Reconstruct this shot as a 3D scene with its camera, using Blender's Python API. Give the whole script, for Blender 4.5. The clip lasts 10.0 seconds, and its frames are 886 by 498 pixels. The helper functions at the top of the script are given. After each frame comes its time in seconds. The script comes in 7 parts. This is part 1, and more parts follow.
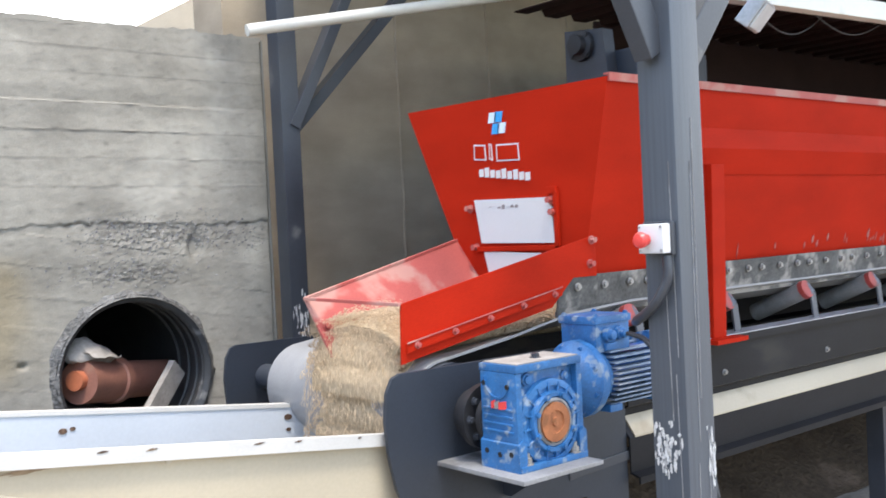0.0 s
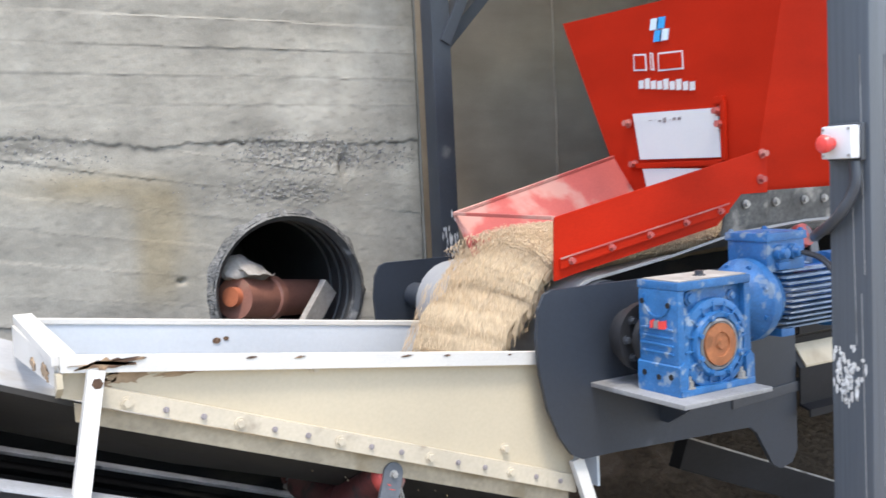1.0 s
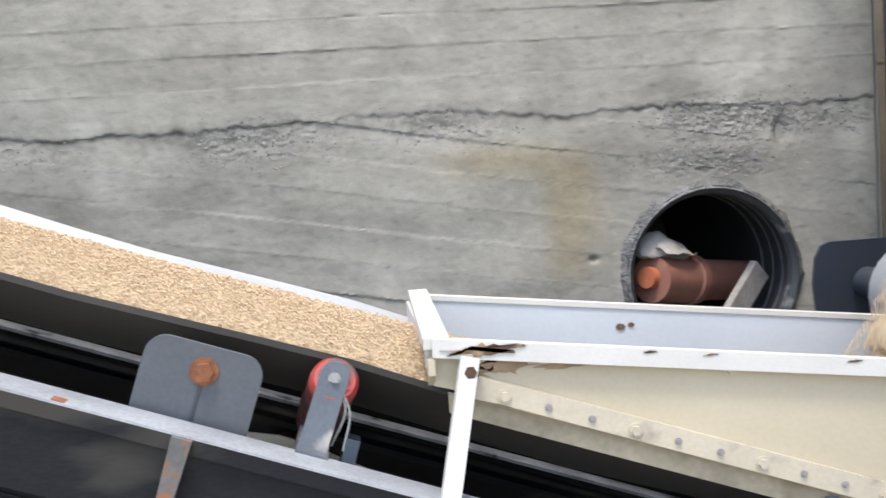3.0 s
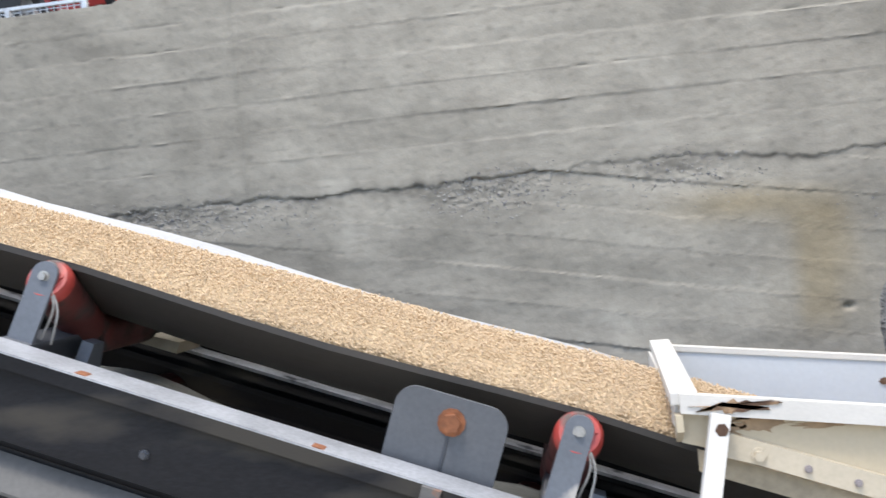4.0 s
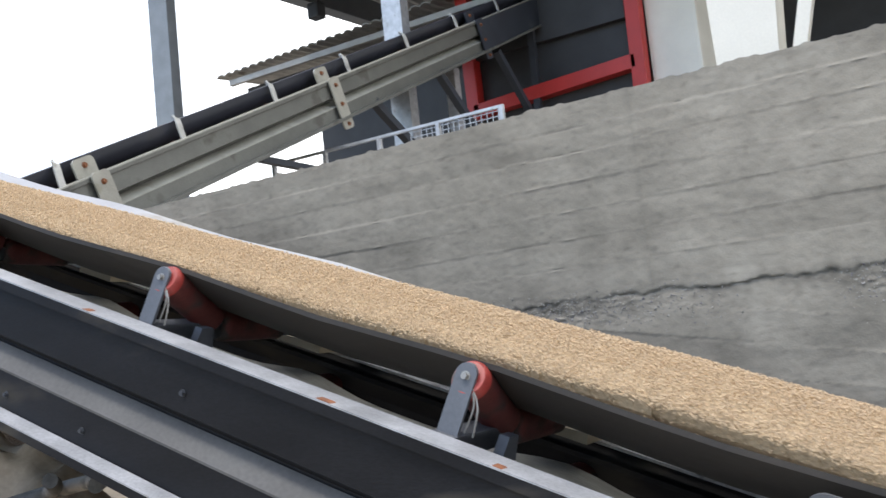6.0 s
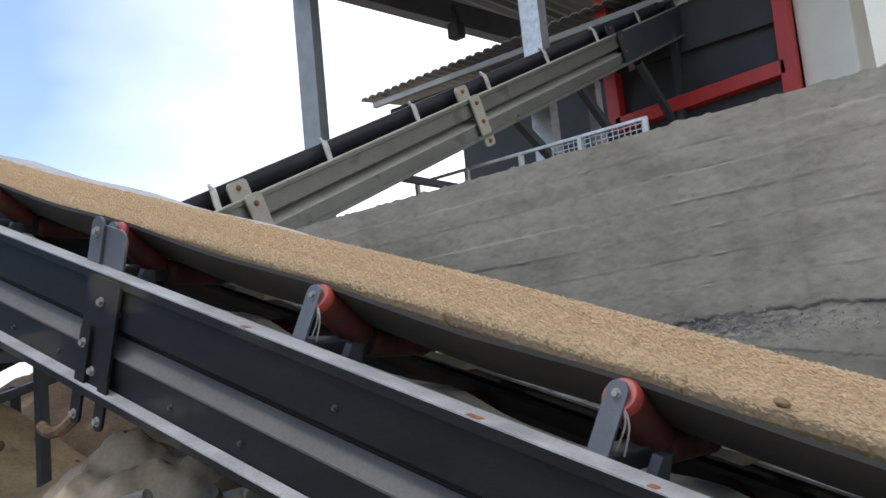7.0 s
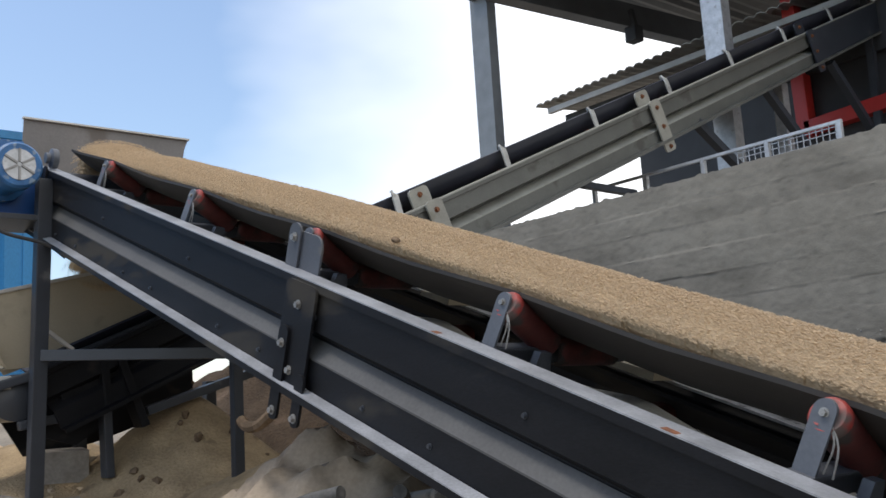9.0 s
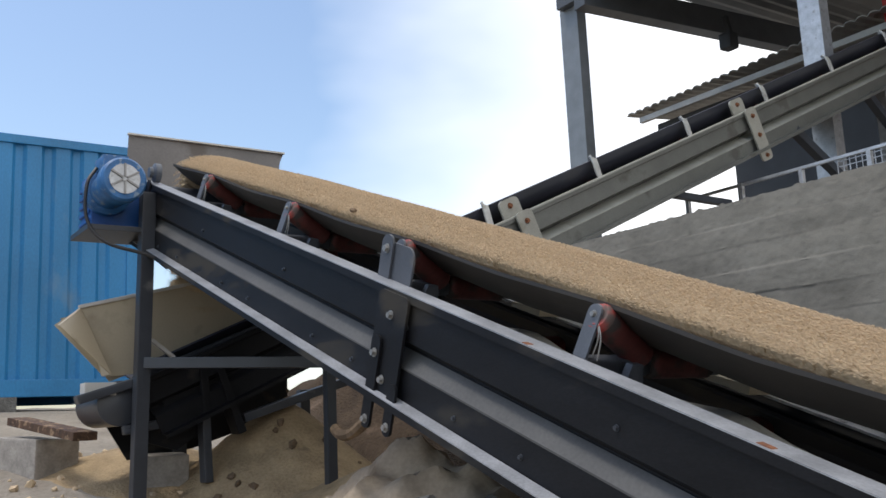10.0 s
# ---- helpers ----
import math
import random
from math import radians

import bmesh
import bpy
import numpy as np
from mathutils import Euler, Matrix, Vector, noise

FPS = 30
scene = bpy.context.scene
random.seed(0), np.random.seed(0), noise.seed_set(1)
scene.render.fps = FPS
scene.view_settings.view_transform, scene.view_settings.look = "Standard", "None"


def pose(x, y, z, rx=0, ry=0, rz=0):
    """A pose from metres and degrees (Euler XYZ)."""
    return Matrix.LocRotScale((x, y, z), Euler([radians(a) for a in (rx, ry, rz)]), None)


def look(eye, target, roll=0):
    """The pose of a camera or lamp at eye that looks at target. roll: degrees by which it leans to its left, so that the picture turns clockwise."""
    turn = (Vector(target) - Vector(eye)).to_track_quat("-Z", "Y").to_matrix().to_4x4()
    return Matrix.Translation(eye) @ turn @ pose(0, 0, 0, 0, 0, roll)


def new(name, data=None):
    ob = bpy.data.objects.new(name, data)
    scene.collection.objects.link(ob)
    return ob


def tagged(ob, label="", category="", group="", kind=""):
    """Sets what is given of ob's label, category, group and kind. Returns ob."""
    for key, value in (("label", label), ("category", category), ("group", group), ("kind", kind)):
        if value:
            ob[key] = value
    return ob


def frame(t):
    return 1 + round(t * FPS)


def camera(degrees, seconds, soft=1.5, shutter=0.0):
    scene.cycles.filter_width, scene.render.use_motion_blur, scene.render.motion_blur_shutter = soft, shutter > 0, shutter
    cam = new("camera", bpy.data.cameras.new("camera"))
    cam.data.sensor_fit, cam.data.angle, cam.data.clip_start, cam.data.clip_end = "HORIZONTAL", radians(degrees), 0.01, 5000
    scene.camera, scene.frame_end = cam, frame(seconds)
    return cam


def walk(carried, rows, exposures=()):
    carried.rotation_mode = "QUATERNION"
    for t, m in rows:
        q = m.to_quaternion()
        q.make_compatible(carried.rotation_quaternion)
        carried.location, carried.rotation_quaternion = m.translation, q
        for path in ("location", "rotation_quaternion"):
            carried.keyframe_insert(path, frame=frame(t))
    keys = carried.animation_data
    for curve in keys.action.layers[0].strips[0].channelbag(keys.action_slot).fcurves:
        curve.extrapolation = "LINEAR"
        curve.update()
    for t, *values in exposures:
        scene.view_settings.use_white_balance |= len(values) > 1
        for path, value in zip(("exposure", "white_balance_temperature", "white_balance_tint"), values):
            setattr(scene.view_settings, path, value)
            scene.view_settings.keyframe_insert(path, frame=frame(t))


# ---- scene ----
cam = camera(49.2, 10.0, 1.5, 0.25)
PATH = [
    (0, (0.481, 0.32, 1.616), (1.755, 1.861, 1.579), -2.8),
    (0.5, (0.507, 0.333, 1.598), (1.652, 1.968, 1.476), -2.8),
    (1, (0.543, 0.423, 1.548), (1.557, 2.14, 1.394), -2.7),
    (1.5, (0.58, 0.532, 1.522), (1.424, 2.335, 1.337), -2.4),
    (2, (0.614, 0.629, 1.5), (1.346, 2.479, 1.295), -2.6),
    (2.5, (0.664, 0.707, 1.501), (1.159, 2.636, 1.308), -3.3),
    (3, (0.719, 0.746, 1.505), (0.897, 2.733, 1.362), -3.9),
    (3.2, (0.727, 0.771, 1.516), (0.806, 2.765, 1.387), -4.2),
    (4.3, (0.693, 0.718, 1.532), (0.272, 2.673, 1.553), -5.6),
    (4.5, (0.699, 0.706, 1.544), (0.186, 2.638, 1.585), -5.9),
    (5, (0.716, 0.709, 1.558), (-0.025, 2.563, 1.672), -6.0),
    (5.5, (0.738, 0.704, 1.56), (-0.176, 2.474, 1.739), -6.1),
    (6, (0.763, 0.678, 1.566), (-0.286, 2.367, 1.789), -6.0),
    (6.2, (0.775, 0.666, 1.567), (-0.33, 2.314, 1.815), -5.8),
    (7.5, (0.728, 0.685, 1.566), (-0.621, 2.134, 1.851), -5.7),
    (8, (0.721, 0.674, 1.573), (-0.689, 2.063, 1.865), -5.1),
    (8.5, (0.723, 0.654, 1.578), (-0.742, 1.981, 1.885), -4.3),
    (9, (0.72, 0.634, 1.577), (-0.797, 1.897, 1.902), -3.5),
    (9.5, (0.731, 0.619, 1.581), (-0.846, 1.8, 1.923), -2.9),
    (10, (0.735, 0.619, 1.575), (-0.889, 1.732, 1.932), -2.6),
]
walk(cam, [(t, look(eye, target, roll)) for t, eye, target, roll in PATH], [(0, 0.67), (1.5, 0.66), (2.5, 0.53), (3.2, 0.42), (4.5, 0.32), (6.0, -0.02), (7.5, -0.70), (8.5, -0.74), (10, -0.74)])
SKY_GAIN, CLOUD, SUN_POWER = 0.345, (2.5, 2.53, 2.58, 1), 2.4

# ---------------------------------------------------------------- light
world = bpy.data.worlds.new("sky")
scene.world = world
world.use_nodes = True
wn, wl = world.node_tree.nodes, world.node_tree.links
wn.clear()
w_out = wn.new("ShaderNodeOutputWorld")
w_bg = wn.new("ShaderNodeBackground")
w_sky = wn.new("ShaderNodeTexSky")
w_sky.sky_type = "NISHITA"
w_sky.sun_disc = False
w_sky.sun_elevation = radians(69)
w_sky.sun_rotation = radians(200)
w_sky.air_density, w_sky.dust_density = 1.1, 1.5
w_co = wn.new("ShaderNodeTexCoord")
w_map = wn.new("ShaderNodeMapping")
w_map.inputs["Scale"].default_value = (1.0, 1.0, 2.2)
w_map.inputs["Location"].default_value = (0.35, 0.1, 0.0)
w_noise = wn.new("ShaderNodeTexNoise")
w_noise.inputs["Scale"].default_value = 1.3
w_noise.inputs["Detail"].default_value = 5
w_grad = wn.new("ShaderNodeVectorMath")
w_grad.operation = "DOT_PRODUCT"
w_grad.inputs[1].default_value = (0.55, 0.9, 0.1)
w_add = wn.new("ShaderNodeMath")
w_add.operation = "ADD"
w_ramp = wn.new("ShaderNodeValToRGB")
w_ramp.color_ramp.elements[0].position = 0.30
w_ramp.color_ramp.elements[1].position = 0.80
w_mix = wn.new("ShaderNodeMix")
w_mix.data_type = "RGBA"
w_gain = wn.new("ShaderNodeVectorMath")
w_gain.operation = "SCALE"
w_gain.inputs["Scale"].default_value = SKY_GAIN
w_mix.inputs["B"].default_value = CLOUD
wl.new(w_co.outputs["Generated"], w_map.inputs["Vector"])
wl.new(w_map.outputs["Vector"], w_noise.inputs["Vector"])
wl.new(w_co.outputs["Generated"], w_grad.inputs[0])
wl.new(w_noise.outputs["Fac"], w_add.inputs[0])
wl.new(w_grad.outputs["Value"], w_add.inputs[1])
wl.new(w_add.outputs["Value"], w_ramp.inputs["Fac"])
wl.new(w_ramp.outputs["Color"], w_mix.inputs["Factor"])
wl.new(w_sky.outputs["Color"], w_gain.inputs[0])
wl.new(w_gain.outputs["Vector"], w_mix.inputs["A"])
wl.new(w_mix.outputs["Result"], w_bg.inputs["Color"])
w_bg.inputs["Strength"].default_value = 1.0
wl.new(w_bg.outputs["Background"], w_out.inputs["Surface"])

sun = new("sun", bpy.data.lights.new("sun", "SUN"))
sun.data.energy, sun.data.angle, sun.data.color = SUN_POWER, radians(12), (1.0, 0.95, 0.87)
sun.matrix_world = look((-1.1, -3.1, 8.6), (0, 0, 0))


# ---------------------------------------------------------------- materials
def material(name, colour, rough=0.6, metal=0.0, spread=0.12, scale=6.0, grain=90.0, bump=0.15, stain=None, stain_at=0.62,
             stain_scale=3.0, streak=(1, 1, 1), island=0.0, stain_rough=None, spec=0.5, coord="Object", dist=0.004):
    """A painted, worn or mineral surface: colour varied at two scales, grain relief and stains of a second colour."""
    m = bpy.data.materials.new(name)
    m.use_nodes = True
    n, l = m.node_tree.nodes, m.node_tree.links
    b = n["Principled BSDF"]
    b.inputs["Metallic"].default_value = metal
    b.inputs["Specular IOR Level"].default_value = spec
    co = n.new("ShaderNodeTexCoord")
    mp = n.new("ShaderNodeMapping")
    mp.inputs["Scale"].default_value = streak
    l.new(co.outputs[coord], mp.inputs["Vector"])

    def noise_tex(s, detail=4.0):
        t = n.new("ShaderNodeTexNoise")
        t.inputs["Scale"].default_value, t.inputs["Detail"].default_value = s, detail
        l.new(mp.outputs["Vector"], t.inputs["Vector"])
        return t.outputs["Fac"]

    def ramp(src, lo, hi, a=(0, 0, 0, 1), c=(1, 1, 1, 1)):
        r = n.new("ShaderNodeValToRGB")
        r.color_ramp.elements[0].position, r.color_ramp.elements[1].position = lo, hi
        r.color_ramp.elements[0].color, r.color_ramp.elements[1].color = a, c
        l.new(src, r.inputs["Fac"])
        return r.outputs["Color"]

    big, fine = noise_tex(scale), noise_tex(grain, 3.0)
    dark = tuple(max(0, v * (1 - spread)) for v in colour) + (1,)
    light = tuple(min(1, v * (1 + spread)) for v in colour) + (1,)
    col = ramp(big, 0.3, 0.7, dark, light)
    mul = n.new("ShaderNodeMix")
    mul.data_type, mul.blend_type = "RGBA", "MULTIPLY"
    mul.inputs["Factor"].default_value = 1.0
    l.new(col, mul.inputs["A"])
    l.new(ramp(fine, 0.3, 0.7, (1 - spread,) * 3 + (1,), (1, 1, 1, 1)), mul.inputs["B"])
    col = mul.outputs["Result"]
    if island:
        geo = n.new("ShaderNodeNewGeometry")
        mi = n.new("ShaderNodeMix")
        mi.data_type, mi.blend_type = "RGBA", "MULTIPLY"
        mi.inputs["Factor"].default_value = 1.0
        l.new(col, mi.inputs["A"])
        r = n.new("ShaderNodeValToRGB")
        r.color_ramp.elements[0].color = (1 - island, 1 - island, 1 - island * 0.85, 1)
        r.color_ramp.elements[1].color = (1, 1, 1, 1)
        l.new(geo.outputs["Random Per Island"], r.inputs["Fac"])
        l.new(r.outputs["Color"], mi.inputs["B"])
        col = mi.outputs["Result"]
    b.inputs["Roughness"].default_value = rough
    if stain:
        mask = ramp(noise_tex(stain_scale, 6.0), stain_at, stain_at + 0.08)
        ms = n.new("ShaderNodeMix")
        ms.data_type = "RGBA"
        l.new(mask, ms.inputs["Factor"])
        l.new(col, ms.inputs["A"])
        ms.inputs["B"].default_value = (*stain, 1)
        col = ms.outputs["Result"]
        rr = n.new("ShaderNodeMix")
        l.new(mask, rr.inputs["Factor"])
        rr.inputs["A"].default_value = rough
        rr.inputs["B"].default_value = stain_rough if stain_rough is not None else min(1, rough + 0.3)
        l.new(rr.outputs["Result"], b.inputs["Roughness"])
    l.new(col, b.inputs["Base Color"])
    if bump:
        bp = n.new("ShaderNodeBump")
        bp.inputs["Strength"].default_value, bp.inputs["Distance"].default_value = bump, dist
        l.new(fine, bp.inputs["Height"])
        l.new(bp.outputs["Normal"], b.inputs["Normal"])
    return m


def concrete(name, colour, stain, stain_at=0.6, worn=False):
    """Board-marked concrete: long horizontal staining, blotches, pores."""
    m = material(name, colour, 0.92, 0, 0.10, 3.5, 150, 0.30, stain, stain_at, 1.6, (1, 1, 1), spec=0.25, dist=0.003)
    n, l = m.node_tree.nodes, m.node_tree.links
    b = n["Principled BSDF"]
    src = b.inputs["Base Color"].links[0].from_socket
    co = n.new("ShaderNodeTexCoord")
    mp = n.new("ShaderNodeMapping")
    mp.inputs["Scale"].default_value = (3.0, 3.0, 9.0)
    l.new(co.outputs["Object"], mp.inputs["Vector"])
    t = n.new("ShaderNodeTexNoise")
    t.inputs["Scale"].default_value, t.inputs["Detail"].default_value = 1.0, 6
    l.new(mp.outputs["Vector"], t.inputs["Vector"])
    r = n.new("ShaderNodeValToRGB")
    r.color_ramp.elements[0].position, r.color_ramp.elements[1].position = 0.3, 0.7
    r.color_ramp.elements[0].color, r.color_ramp.elements[1].color = (0.90, 0.895, 0.885, 1), (1.05, 1.05, 1.045, 1)
    l.new(t.outputs["Fac"], r.inputs["Fac"])
    mx = n.new("ShaderNodeMix")
    mx.data_type, mx.blend_type = "RGBA", "MULTIPLY"
    mx.inputs["Factor"].default_value = 1.0
    l.new(src, mx.inputs["A"])
    l.new(r.outputs["Color"], mx.inputs["B"])
    l.new(mx.outputs["Result"], b.inputs["Base Color"])
    # Per-vertex colour: old stains plus shade painted on the wall.
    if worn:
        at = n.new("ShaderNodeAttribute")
        at.attribute_name = "tints"
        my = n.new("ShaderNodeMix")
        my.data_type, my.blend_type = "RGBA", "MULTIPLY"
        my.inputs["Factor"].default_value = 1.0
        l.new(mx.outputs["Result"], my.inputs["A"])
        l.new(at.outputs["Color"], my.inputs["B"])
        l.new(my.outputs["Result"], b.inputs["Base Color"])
    return m


CONCRETE = concrete("board_marked_concrete", (0.338, 0.314, 0.264), (0.395, 0.370, 0.315), worn=True)
PEBBLE = material("bared_pebble", (0.37, 0.355, 0.32), 0.85, 0, 0.2, 20, 120, 0.2, None, island=0.55, spec=0.2)
SHELF = material("dusty_bare_steel", (0.30, 0.30, 0.30), 0.5, 0.2, 0.2, 9, 120, 0.1, (0.17, 0.165, 0.16), 0.55, 8)
PLASTER = material("splashed_plaster", (0.60, 0.595, 0.58), 0.9, 0, 0.15, 40, 160, 0.3, spec=0.2)
FIN_DUST = material("dusty_blue_fin", (0.20, 0.26, 0.34), 0.7, 0, 0.2, 20, 120, 0.1, (0.42, 0.42, 0.42), 0.55, 14)
RUST_BRIGHT = material("orange_rust", (0.36, 0.13, 0.05), 0.7, 0.1, 0.2, 25, 120, 0.2, (0.22, 0.09, 0.04), 0.58, 20)
# Serves the soffit sheet and the shade sheet added behind the hopper.
SOFFIT_SHADE = material("maroon_soffit_shade", (0.035, 0.020, 0.018), 0.7, 0, 0.2, 4, 90, 0.05, spec=0.15)
SEAL = material("dirty_seal_rubber", (0.35, 0.29, 0.20), 0.8, 0, 0.2, 9, 90, 0.2, (0.24, 0.19, 0.12), 0.58, 7)
STRIP = material("pale_clamp_strip", (0.49, 0.425, 0.32), 0.5, 0, 0.1, 5, 110, 0.06, (0.33, 0.28, 0.21), 0.6, 9)
RUN = material("brown_rust_run", (0.34, 0.235, 0.14), 0.7, 0, 0.25, 14, 90, 0.05)
HOOD = material("hood_grey_brown", (0.20, 0.185, 0.175), 0.6, 0, 0.15, 3, 90, 0.08, (0.15, 0.13, 0.115), 0.6, 3)
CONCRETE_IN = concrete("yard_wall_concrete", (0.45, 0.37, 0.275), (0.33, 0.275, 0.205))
EARTH = material("dark_brown_earth", (0.085, 0.060, 0.040), 0.95, 0, 0.3, 3, 40, 0.8, (0.14, 0.10, 0.07), 0.6, 3, spec=0.15, dist=0.03)
BELT_BLACK = material("clean_black_belt", (0.010, 0.011, 0.016), 0.65, 0, 0.2, 5, 130, 0.04, spec=0.2)
# Lighter concrete for the wing wall: sunlight is put into the colour.
CONCRETE_SUN = concrete("sunlit_concrete", (0.62, 0.58, 0.50), (0.52, 0.48, 0.41))
MORTAR = material("rough_mortar", (0.19, 0.183, 0.17), 0.95, 0, 0.3, 14, 60, 0.9, (0.10, 0.10, 0.10), 0.6, 9, spec=0.2, dist=0.02)
STEEL = material("dark_grey_paint", (0.045, 0.05, 0.06), 0.38, 0, 0.15, 5, 160, 0.06, (0.17, 0.165, 0.155), 0.64, 4, (1, 1, 1))
COLUMN_PAINT = material("column_grey_paint", (0.070, 0.080, 0.095), 0.36, 0, 0.12, 5, 140, 0.06, (0.40, 0.40, 0.40), 0.70, 3.2, (26, 26, 0.6))
PLATE_PAINT = material("navy_grey_paint", (0.024, 0.030, 0.041), 0.5, 0, 0.15, 4, 140, 0.06, (0.09, 0.095, 0.10), 0.66, 4)
FRAME_PAINT = material("frame_grey_paint", (0.0140, 0.0143, 0.0165), 0.48, 0, 0.3, 3, 120, 0.08, (0.045, 0.041, 0.035), 0.58, 3, (0.6, 1, 2), spec=0.18)
# Worn flange steel, lightened so its colour carries the sky it catches.
RAIL_WEAR_LIT = material("worn_lit_flange_steel", (0.40, 0.41, 0.43), 0.36, 0.25, 0.25, 7, 120, 0.1, (0.22, 0.10, 0.045), 0.71, 7, (1, 1, 1))
BRACKET = material("idler_bracket_grey", (0.100, 0.107, 0.121), 0.45, 0.1, 0.15, 9, 120, 0.1, (0.33, 0.31, 0.28), 0.62, 9)
RED = material("red_hopper_paint", (0.42, 0.019, 0.006), 0.55, 0, 0.12, 3, 130, 0.04, (0.34, 0.035, 0.018), 0.72, 4, (1, 1, 2.5), spec=0.05)
RED_DUSTY = material("dusty_red_paint", (0.40, 0.085, 0.07), 0.6, 0, 0.12, 5, 130, 0.08, (0.42, 0.21, 0.17), 0.52, 5)
RED_DARK = material("red_machine_paint", (0.45, 0.03, 0.025), 0.45, 0, 0.1, 4, 90, 0.05)
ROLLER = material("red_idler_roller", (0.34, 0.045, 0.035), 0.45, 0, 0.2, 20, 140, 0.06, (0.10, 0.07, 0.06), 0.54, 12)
# Darker copy of the roller red: under-belt shade is put into its colour.
ROLLER_SHADE = material("shaded_roller_paint", (0.12, 0.026, 0.022), 0.6, 0, 0.25, 15, 120, 0.06, (0.05, 0.04, 0.036), 0.5, 10)
DIRT_LUMP = material("caked_brown_dirt", (0.20, 0.14, 0.09), 0.95, 0, 0.3, 12, 60, 0.6, (0.10, 0.07, 0.045), 0.55, 9, spec=0.15)
TAB_RUST = material("stained_tab_paint", (0.11, 0.105, 0.10), 0.6, 0, 0.25, 14, 90, 0.1, (0.27, 0.11, 0.05), 0.50, 16)
SPLICE_GREY = material("dusty_splice_grey", (0.075, 0.080, 0.092), 0.5, 0, 0.15, 6, 120, 0.05, (0.13, 0.125, 0.12), 0.62, 5)
PLATE_GREY = material("plate_grey_paint", (0.085, 0.09, 0.10), 0.45, 0, 0.15, 6, 120, 0.05, (0.15, 0.145, 0.135), 0.64, 6)
ROLLER_GREY = material("worn_roller_steel", (0.30, 0.29, 0.28), 0.5, 0.3, 0.15, 20, 140, 0.08)
BLUE = material("blue_gear_paint", (0.026, 0.135, 0.335), 0.45, 0, 0.25, 14, 150, 0.2, (0.20, 0.26, 0.33), 0.58, 26)
BLUE_MOTOR = material("deep_blue_motor_paint", (0.02, 0.09, 0.30), 0.4, 0, 0.12, 12, 150, 0.08, (0.10, 0.16, 0.25), 0.68, 14)
CREAM = material("cream_chute_paint", (0.47, 0.40, 0.285), 0.42, 0, 0.06, 2.5, 110, 0.05, (0.36, 0.30, 0.21), 0.58, 3.5)
CREAM_RAIL = material("white_chipped_rail", (0.56, 0.535, 0.49), 0.42, 0, 0.06, 6, 130, 0.06, (0.16, 0.11, 0.08), 0.73, 9, (1, 1, 1.6))
PALE = material("pale_grey_chute_plate", (0.50, 0.525, 0.545), 0.42, 0, 0.05, 3, 110, 0.04, (0.44, 0.43, 0.41), 0.72, 6)
BURNT = material("scorched_rust", (0.10, 0.052, 0.028), 0.8, 0, 0.4, 18, 90, 0.3, (0.30, 0.20, 0.12), 0.55, 20)
RUST = material("rusty_steel", (0.23, 0.085, 0.035), 0.75, 0.1, 0.3, 22, 120, 0.25, (0.10, 0.05, 0.03), 0.6, 20)
BOLT = material("dull_bolt_steel", (0.36, 0.35, 0.33), 0.45, 0.6, 0.2, 30, 160, 0.05)
BELT = material("black_rubber_belt", (0.033, 0.028, 0.024), 0.6, 0, 0.2, 5, 130, 0.05, (0.055, 0.047, 0.039), 0.56, 3, (0.5, 1.5, 1))
# Pale base holds the sky's sheen on the rubber as well as dust.
BELT_TOP = material("dusty_sheen_belt_cover", (0.29, 0.29, 0.295), 0.34, 0, 0.12, 4, 110, 0.05, (0.24, 0.225, 0.20), 0.58, 4, (0.5, 2, 1), spec=0.7)
RUBBER = material("scuffed_skirt_rubber", (0.11, 0.105, 0.095), 0.8, 0, 0.4, 10, 90, 0.3, (0.30, 0.275, 0.24), 0.52, 8)
CABLE = material("black_cable", (0.016, 0.016, 0.018), 0.5, 0, 0.2, 20, 120, 0.05)
WHITE = material("white_plate", (0.62, 0.62, 0.615), 0.4, 0, 0.03, 4, 120, 0.03, (0.64, 0.62, 0.59), 0.7, 6)
STOP_RED = material("signal_red_plastic", (0.70, 0.06, 0.05), 0.35, 0, 0.06, 20, 100, 0.0)
BLACK_IN = material("dark_plastic_pipe", (0.045, 0.046, 0.047), 0.5, 0, 0.25, 9, 80, 0.12, (0.20, 0.195, 0.185), 0.66, 8)
TERRACOTTA = material("orange_brown_pipe", (0.29, 0.125, 0.085), 0.55, 0, 0.15, 9, 90, 0.08, (0.30, 0.16, 0.11), 0.6, 8)
ORANGE = material("orange_pipe_socket", (0.48, 0.15, 0.07), 0.5, 0, 0.1, 12, 90, 0.05)
CEMENT_BAG = material("grey_hardened_cement", (0.36, 0.325, 0.285), 0.95, 0, 0.2, 12, 60, 0.6)
GRAVEL = material("tan_crushed_gravel", (0.635, 0.485, 0.315), 0.9, 0, 0.12, 30, 200, 0.2, None, island=0.20, spec=0.2)
GRAVEL_CORE = material("gravel_bed", (0.52, 0.405, 0.265), 0.95, 0, 0.16, 90, 240, 0.8, spec=0.15, dist=0.006)
SAND = material("spilled_sand", (0.40, 0.295, 0.175), 0.95, 0, 0.22, 6, 60, 0.9, (0.15, 0.11, 0.07), 0.66, 4, spec=0.15, dist=0.015)
GROUND = material("dusty_yard_ground", (0.30, 0.265, 0.22), 0.95, 0, 0.18, 1.5, 25, 0.7, (0.22, 0.19, 0.155), 0.60, 0.9, spec=0.15, dist=0.03)
